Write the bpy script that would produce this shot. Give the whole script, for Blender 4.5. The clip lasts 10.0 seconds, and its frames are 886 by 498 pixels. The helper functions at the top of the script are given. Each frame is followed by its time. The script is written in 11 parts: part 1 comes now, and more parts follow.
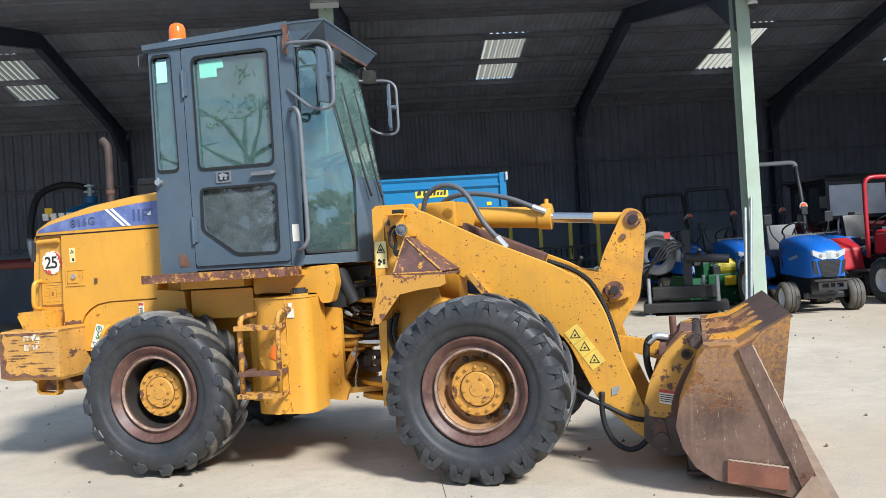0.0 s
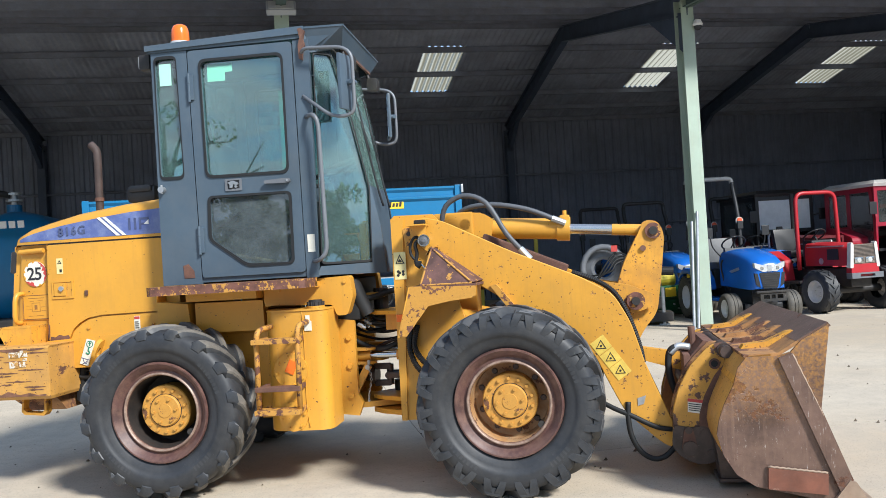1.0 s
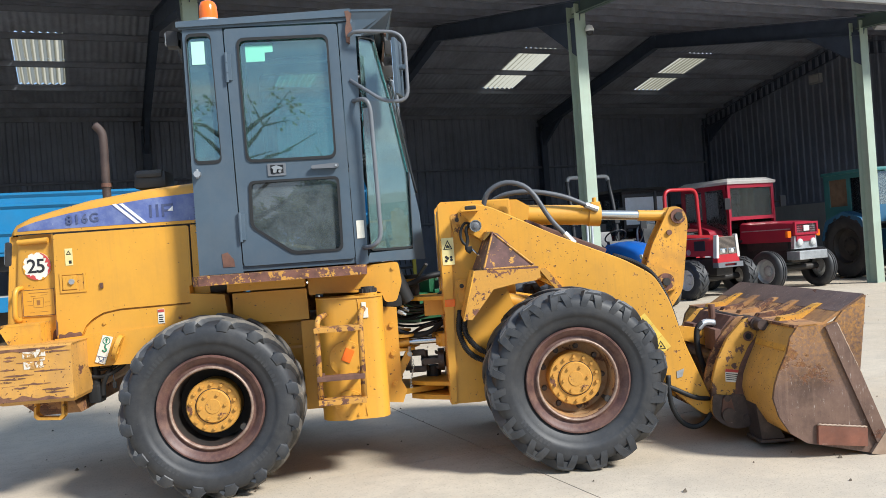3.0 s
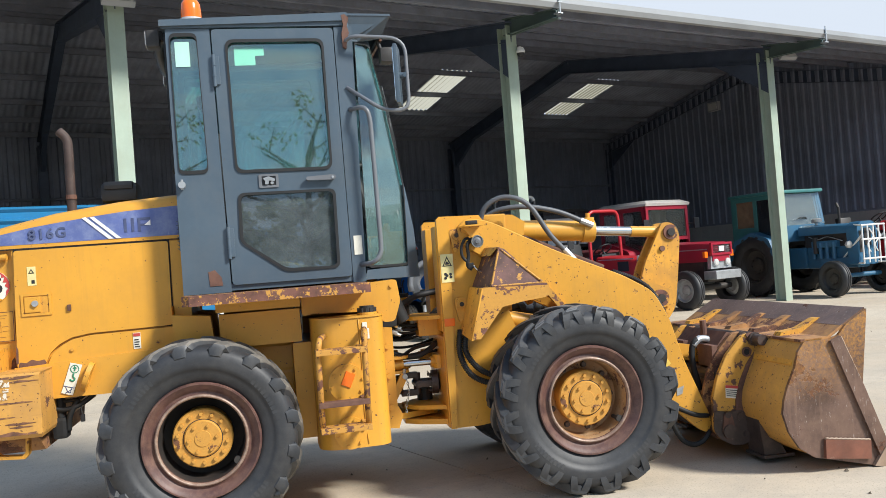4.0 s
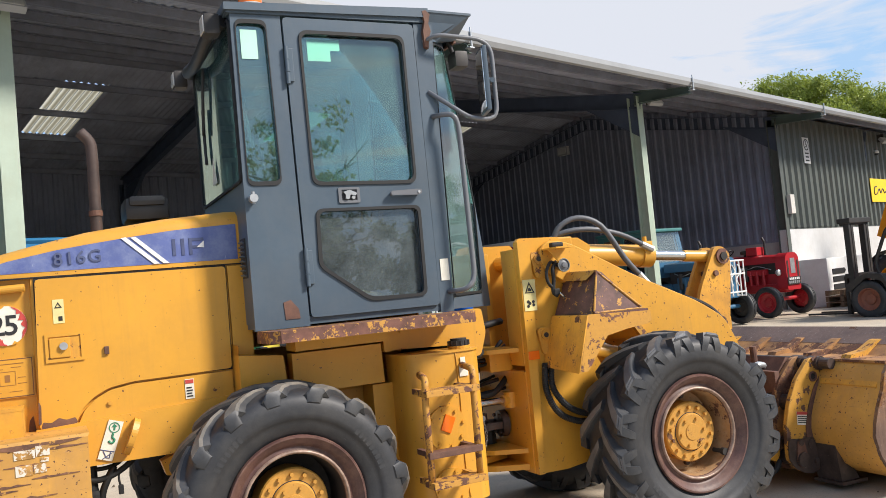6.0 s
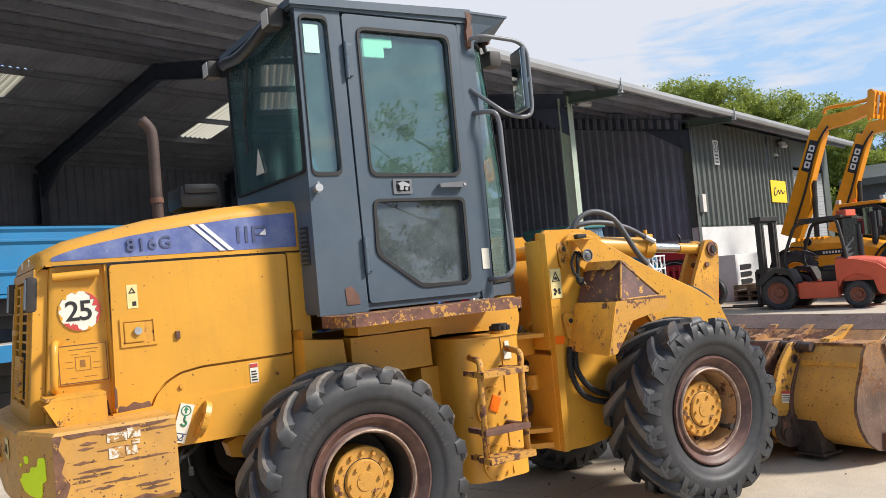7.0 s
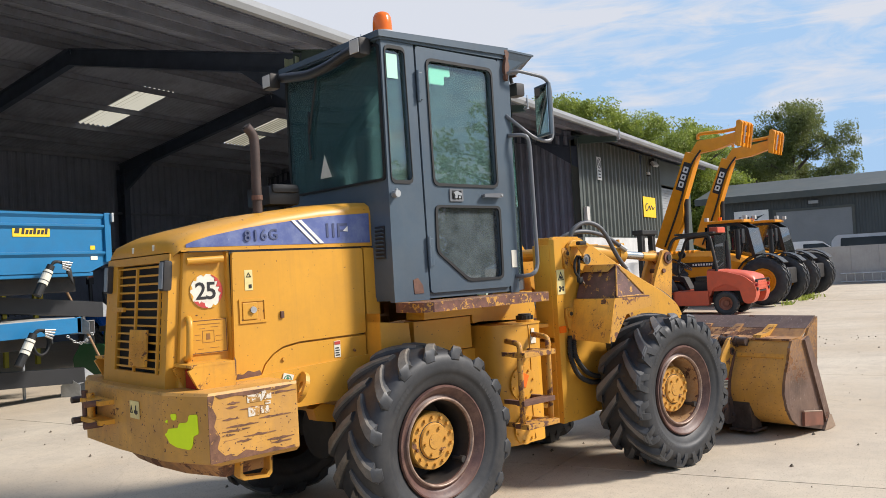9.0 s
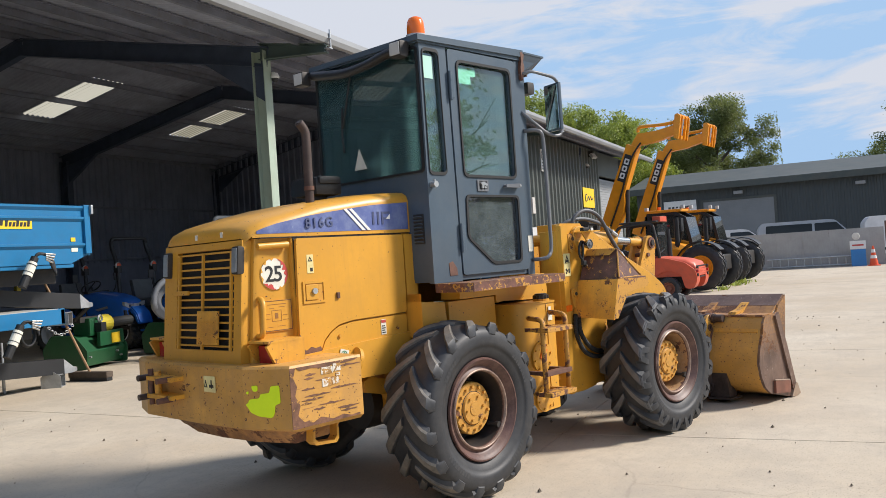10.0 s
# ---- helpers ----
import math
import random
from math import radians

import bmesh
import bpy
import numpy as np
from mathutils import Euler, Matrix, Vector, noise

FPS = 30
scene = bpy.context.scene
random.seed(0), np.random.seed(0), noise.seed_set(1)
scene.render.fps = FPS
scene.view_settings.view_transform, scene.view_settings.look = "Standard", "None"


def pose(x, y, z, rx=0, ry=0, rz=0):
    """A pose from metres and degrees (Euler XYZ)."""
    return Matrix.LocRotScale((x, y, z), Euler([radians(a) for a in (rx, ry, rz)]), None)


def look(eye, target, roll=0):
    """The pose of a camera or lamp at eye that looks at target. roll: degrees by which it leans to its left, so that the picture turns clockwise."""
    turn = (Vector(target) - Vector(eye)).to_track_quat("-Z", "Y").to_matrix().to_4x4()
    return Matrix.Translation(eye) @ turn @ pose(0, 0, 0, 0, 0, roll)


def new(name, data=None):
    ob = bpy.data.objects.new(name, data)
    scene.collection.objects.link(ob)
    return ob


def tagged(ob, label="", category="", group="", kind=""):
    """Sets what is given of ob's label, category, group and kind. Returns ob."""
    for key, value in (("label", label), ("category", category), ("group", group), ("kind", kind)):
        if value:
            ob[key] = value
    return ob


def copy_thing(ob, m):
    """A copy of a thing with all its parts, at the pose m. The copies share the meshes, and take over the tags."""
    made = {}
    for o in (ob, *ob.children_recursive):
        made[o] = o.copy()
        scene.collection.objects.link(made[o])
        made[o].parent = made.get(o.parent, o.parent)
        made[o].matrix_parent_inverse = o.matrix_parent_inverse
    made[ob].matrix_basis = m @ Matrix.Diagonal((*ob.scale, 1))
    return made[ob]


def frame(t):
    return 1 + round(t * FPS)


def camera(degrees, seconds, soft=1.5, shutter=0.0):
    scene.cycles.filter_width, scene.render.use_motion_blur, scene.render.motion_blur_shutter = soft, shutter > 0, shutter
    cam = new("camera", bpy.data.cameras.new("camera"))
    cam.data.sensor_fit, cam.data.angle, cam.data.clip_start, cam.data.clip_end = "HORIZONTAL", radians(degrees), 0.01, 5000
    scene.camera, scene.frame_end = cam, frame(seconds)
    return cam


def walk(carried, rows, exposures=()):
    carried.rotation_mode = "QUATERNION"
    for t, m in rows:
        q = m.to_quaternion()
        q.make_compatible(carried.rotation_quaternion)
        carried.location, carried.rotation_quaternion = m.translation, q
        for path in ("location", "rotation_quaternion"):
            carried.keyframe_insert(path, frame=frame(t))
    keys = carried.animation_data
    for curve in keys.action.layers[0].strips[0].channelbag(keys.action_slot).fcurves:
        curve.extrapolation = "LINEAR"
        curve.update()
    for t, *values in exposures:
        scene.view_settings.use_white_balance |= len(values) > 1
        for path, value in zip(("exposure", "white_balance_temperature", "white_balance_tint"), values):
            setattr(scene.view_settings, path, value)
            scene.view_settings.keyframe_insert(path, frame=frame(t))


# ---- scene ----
cam = camera(55.3, 10.0, 0.8)
PATH = [
    (0, (0.014, 0.016, 1.355), (0.169, 2.01, 1.362), -3.6),
    (0.5, (-0.307, 0.157, 1.388), (-0.038, 2.139, 1.409), -3.7),
    (1, (-0.679, 0.17, 1.387), (-0.305, 2.135, 1.411), -3.5),
    (1.5, (-1.035, 0.18, 1.398), (-0.567, 2.125, 1.415), -3.5),
    (2, (-1.403, 0.29, 1.399), (-0.835, 2.207, 1.404), -3.7),
    (3.3, (-2.26, 0.667, 1.39), (-1.39, 2.468, 1.394), -4.3),
    (3.5, (-2.338, 0.786, 1.409), (-1.421, 2.563, 1.422), -4.4),
    (4, (-2.592, 1.041, 1.398), (-1.563, 2.756, 1.43), -4.4),
    (4.5, (-2.844, 1.331, 1.407), (-1.715, 2.981, 1.462), -4.3),
    (5, (-2.984, 1.731, 1.425), (-1.769, 3.318, 1.507), -4.5),
    (5.5, (-3.226, 2.068, 1.421), (-1.925, 3.585, 1.521), -4.9),
    (6, (-3.484, 2.391, 1.424), (-2.095, 3.827, 1.525), -5.4),
    (6.2, (-3.572, 2.526, 1.442), (-2.147, 3.925, 1.538), -5.5),
    (7.3, (-4.369, 2.826, 1.453), (-2.786, 4.047, 1.513), -4.9),
    (7.5, (-4.49, 2.849, 1.446), (-2.888, 4.044, 1.502), -4.6),
    (8, (-4.831, 2.872, 1.482), (-3.181, 4.001, 1.533), -3.8),
    (8.5, (-5.141, 3.054, 1.479), (-3.449, 4.117, 1.532), -3.3),
    (9, (-5.39, 3.195, 1.495), (-3.655, 4.189, 1.543), -3.3),
    (9.5, (-5.714, 3.316, 1.512), (-3.937, 4.234, 1.548), -3.6),
    (10, (-6.089, 3.548, 1.487), (-4.276, 4.393, 1.505), -3.9),
]
walk(cam, [(t, look(eye, target, roll)) for t, eye, target, roll in PATH], [(0.0, 0.98, 5980, 10), (2.0, 1.0, 6020, 10), (4.5, 0.93, 6400, 10), (6.0, 0.92, 6650, 14), (8.0, 0.88, 6650, 14), (10.0, 0.77, 6550, 14)])

# ---- daylight ----
SUN_TO = Vector((0.62, -1.08, 1.0)).normalized()
world = bpy.data.worlds.new("sky")
scene.world = world
world.use_nodes = True
wn, wl = world.node_tree.nodes, world.node_tree.links
sky = wn.new("ShaderNodeTexSky")
sky.sky_type, sky.sun_disc = "NISHITA", False
sky.sun_elevation = math.asin(SUN_TO.z)
sky.sun_rotation = math.atan2(SUN_TO.x, SUN_TO.y)
sky.air_density, sky.dust_density, sky.ozone_density = 1.0, 0.25, 1.2
coord = wn.new("ShaderNodeTexCoord")
soft_top = wn.new("ShaderNodeMix")
soft_top.data_type, soft_top.blend_type = "RGBA", "DARKEN"
soft_top.inputs["Factor"].default_value = 1.0
soft_top.inputs["B"].default_value = (1.72, 2.68, 3.85, 1)
wl.new(sky.outputs["Color"], soft_top.inputs["A"])


def sky_noise(stretch, turn, scale, detail, rough, bend):
    mp, nz = wn.new("ShaderNodeMapping"), wn.new("ShaderNodeTexNoise")
    mp.inputs["Scale"].default_value, mp.inputs["Rotation"].default_value = stretch, turn
    for key, v in (("Scale", scale), ("Detail", detail), ("Roughness", rough), ("Distortion", bend)):
        nz.inputs[key].default_value = v
    wl.new(coord.outputs["Generated"], mp.inputs["Vector"])
    wl.new(mp.outputs["Vector"], nz.inputs["Vector"])
    return nz.outputs["Fac"]


def sky_sum(op, a, b):
    mt = wn.new("ShaderNodeMath")
    mt.operation, mt.use_clamp = op, op == "MULTIPLY"
    for k, v in enumerate((a, b)):
        if isinstance(v, bpy.types.NodeSocket):
            wl.new(v, mt.inputs[k])
        else:
            mt.inputs[k].default_value = v
    return mt.outputs["Value"]


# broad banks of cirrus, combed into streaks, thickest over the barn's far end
bank = sky_noise((1.1, 2.0, 6.5), (0.1, 0.25, 0.5), 1.5, 8, 0.55, 0.5)
comb = sky_noise((3.0, 5.0, 26.0), (0.12, 0.2, 0.5), 1.3, 10, 0.62, 0.8)
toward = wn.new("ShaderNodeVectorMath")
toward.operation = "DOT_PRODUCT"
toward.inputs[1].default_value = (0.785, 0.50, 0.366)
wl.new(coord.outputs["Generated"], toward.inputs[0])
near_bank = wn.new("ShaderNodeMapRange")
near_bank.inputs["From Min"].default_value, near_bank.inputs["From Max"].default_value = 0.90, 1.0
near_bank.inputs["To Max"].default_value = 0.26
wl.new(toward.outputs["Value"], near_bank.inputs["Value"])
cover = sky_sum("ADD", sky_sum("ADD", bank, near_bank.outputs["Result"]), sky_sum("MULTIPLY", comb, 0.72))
ramp = wn.new("ShaderNodeValToRGB")
ramp.color_ramp.elements[0].position, ramp.color_ramp.elements[1].position = 0.825, 1.06
wl.new(cover, ramp.inputs["Fac"])
white = wn.new("ShaderNodeMix")
white.data_type = "RGBA"
white.inputs["B"].default_value = (2.98, 3.24, 3.58, 1)
back = wn["Background"]
back.inputs["Strength"].default_value = 0.131
wl.new(ramp.outputs["Color"], white.inputs["Factor"])
wl.new(soft_top.outputs["Result"], white.inputs["A"])
wl.new(white.outputs["Result"], back.inputs["Color"])

sun_data = bpy.data.lights.new("sun", "SUN")
sun_data.energy, sun_data.angle, sun_data.color = 3.2, radians(10), (1.0, 0.95, 0.86)
sun = new("sun", sun_data)
sun.matrix_world = look(SUN_TO * 40, (0, 0, 0))


# ---- materials ----
def node(nt, kind, **values):
    n = nt.nodes.new(kind)
    for key, value in values.items():
        n.inputs[key.replace("_", " ")].default_value = value
    return n


def blank(name):
    m = bpy.data.materials.new(name)
    m.use_nodes = True
    return m, m.node_tree, m.node_tree.nodes["Principled BSDF"]


def steps(nt, source, lo, hi):
    r = nt.nodes.new("ShaderNodeMapRange")
    r.inputs["From Min"].default_value, r.inputs["From Max"].default_value = lo, hi
    nt.links.new(source, r.inputs["Value"])
    return r.outputs["Result"]


def blend(nt, fac, a, b):
    mx = nt.nodes.new("ShaderNodeMix")
    mx.data_type = "RGBA"
    for socket, v in (("Factor", fac), ("A", a), ("B", b)):
        if isinstance(v, bpy.types.NodeSocket):
            nt.links.new(v, mx.inputs[socket])
        elif socket == "Factor":
            mx.inputs[socket].default_value = v
        else:
            mx.inputs[socket].default_value = (*v, 1)
    return mx.outputs["Result"]


def times(nt, a, b):
    mt = nt.nodes.new("ShaderNodeMath")
    mt.operation = "MULTIPLY"
    for k, v in enumerate((a, b)):
        if isinstance(v, bpy.types.NodeSocket):
            nt.links.new(v, mt.inputs[k])
        else:
            mt.inputs[k].default_value = v
    return mt.outputs["Value"]


def noise_of(nt, scale, detail=5, rough=0.6, stretch=(1, 1, 1), seed=0.0):
    tc = nt.nodes.new("ShaderNodeTexCoord")
    mp = node(nt, "ShaderNodeMapping", Scale=stretch, Location=(seed, seed * 1.7, seed * 0.6))
    n = node(nt, "ShaderNodeTexNoise", Scale=scale, Detail=detail, Roughness=rough)
    nt.links.new(tc.outputs["Object"], mp.inputs["Vector"])
    nt.links.new(mp.outputs["Vector"], n.inputs["Vector"])
    return n.outputs["Fac"]


def surface(name, base, rough=0.5, metal=0.0, vary=0.15, scale=3.0, grain=40.0, bump=0.1, dist=0.002, dirt=None, dirty=0.0,
            rust=0.0, rust_scale=9.0, rust_stretch=(1, 1, 1), streak=0.0, spec=0.5, specks=0.0, scratch=0.0, scratch_colour=(0.5, 0.46, 0.42), scratch_stretch=(1, 1, 6)):
    """A painted, metal, rubber or mineral surface: broad and fine colour change, dirt, and rust where the paint has chipped."""
    m, nt, b = blank(name)
    broad, fine = noise_of(nt, scale, 4), noise_of(nt, grain, 6, 0.7, seed=3.1)
    dark, light = [c * (1 - vary) for c in base], [min(1, c * (1 + vary)) for c in base]
    col = blend(nt, steps(nt, broad, 0.3, 0.7), dark, light)
    col = blend(nt, times(nt, steps(nt, fine, 0.35, 0.75), vary), col, [c * 0.55 for c in base])
    rough_out = None
    if streak:
        run = noise_of(nt, 7, 5, 0.6, (6, 6, 0.35), 7.7)
        col = blend(nt, times(nt, steps(nt, run, 0.52, 0.75), streak), col, dirt or (0.16, 0.12, 0.08))
    if dirty:
        grime = noise_of(nt, scale * 1.9, 7, 0.72, seed=11.3)
        col = blend(nt, times(nt, steps(nt, grime, 0.42, 0.72), dirty), col, dirt or (0.16, 0.13, 0.1))
    if rust:
        chips = noise_of(nt, rust_scale, 9, 0.72, rust_stretch, 5.9)
        mask = steps(nt, chips, 0.70 - 0.32 * rust, 0.725 - 0.32 * rust)
        brown = blend(nt, steps(nt, fine, 0.3, 0.7), (0.055, 0.028, 0.02), (0.2, 0.085, 0.045))
        col = blend(nt, mask, col, brown)
        rr = nt.nodes.new("ShaderNodeMapRange")
        rr.inputs["To Min"].default_value, rr.inputs["To Max"].default_value = rough, 0.85
        nt.links.new(mask, rr.inputs["Value"])
        rough_out = rr.outputs["Result"]
        chip_bump = mask
    if specks:
        dots = noise_of(nt, 55, 3, 0.5, seed=21.0)
        col = blend(nt, steps(nt, dots, 0.76 - 0.1 * specks, 0.775 - 0.1 * specks), col, (0.09, 0.04, 0.025))
    if scratch:
        lines = noise_of(nt, 22, 7, 0.75, scratch_stretch, 31.0)
        col = blend(nt, times(nt, steps(nt, lines, 0.68 - 0.14 * scratch, 0.73 - 0.14 * scratch), 0.75), col, scratch_colour)
    nt.links.new(col, b.inputs["Base Color"])
    b.inputs["Roughness"].default_value, b.inputs["Metallic"].default_value = rough, metal
    b.inputs["Specular IOR Level"].default_value = spec
    if rough_out:
        nt.links.new(rough_out, b.inputs["Roughness"])
    if bump:
        bp = node(nt, "ShaderNodeBump", Strength=bump, Distance=dist)
        nt.links.new(fine, bp.inputs["Height"])
        last = bp.outputs["Normal"]
        if rust:
            bq = node(nt, "ShaderNodeBump", Strength=0.5, Distance=-0.0015)
            nt.links.new(chip_bump, bq.inputs["Height"])
            nt.links.new(last, bq.inputs["Normal"])
            last = bq.outputs["Normal"]
        nt.links.new(last, b.inputs["Normal"])
    return m


def pane(name, tint, gloss=1.0, haze=0.04, haze_colour=(0.55, 0.6, 0.58)):
    """Window glass: tinted, clear, with a mirror gloss by Fresnel and a thin haze film."""
    m, nt, b = blank(name)
    nt.nodes.remove(b)
    clear = node(nt, "ShaderNodeBsdfTransparent", Color=(*tint, 1))
    shine = node(nt, "ShaderNodeBsdfGlossy", Color=(gloss, gloss, gloss, 1), Roughness=0.015)
    fres = node(nt, "ShaderNodeFresnel", IOR=2.3)
    film = node(nt, "ShaderNodeBsdfDiffuse", Color=(*haze_colour, 1))
    a, c = nt.nodes.new("ShaderNodeMixShader"), nt.nodes.new("ShaderNodeMixShader")
    spots = noise_of(nt, 11, 9, 0.8)
    nt.links.new(times(nt, steps(nt, spots, 0.15, 0.95), haze * 2.2), c.inputs["Fac"])
    nt.links.new(fres.outputs["Fac"], a.inputs["Fac"])
    nt.links.new(clear.outputs[0], a.inputs[1])
    nt.links.new(shine.outputs[0], a.inputs[2])
    nt.links.new(a.outputs[0], c.inputs[1])
    nt.links.new(film.outputs[0], c.inputs[2])
    nt.links.new(c.outputs[0], nt.nodes["Material Output"].inputs["Surface"])
    return m


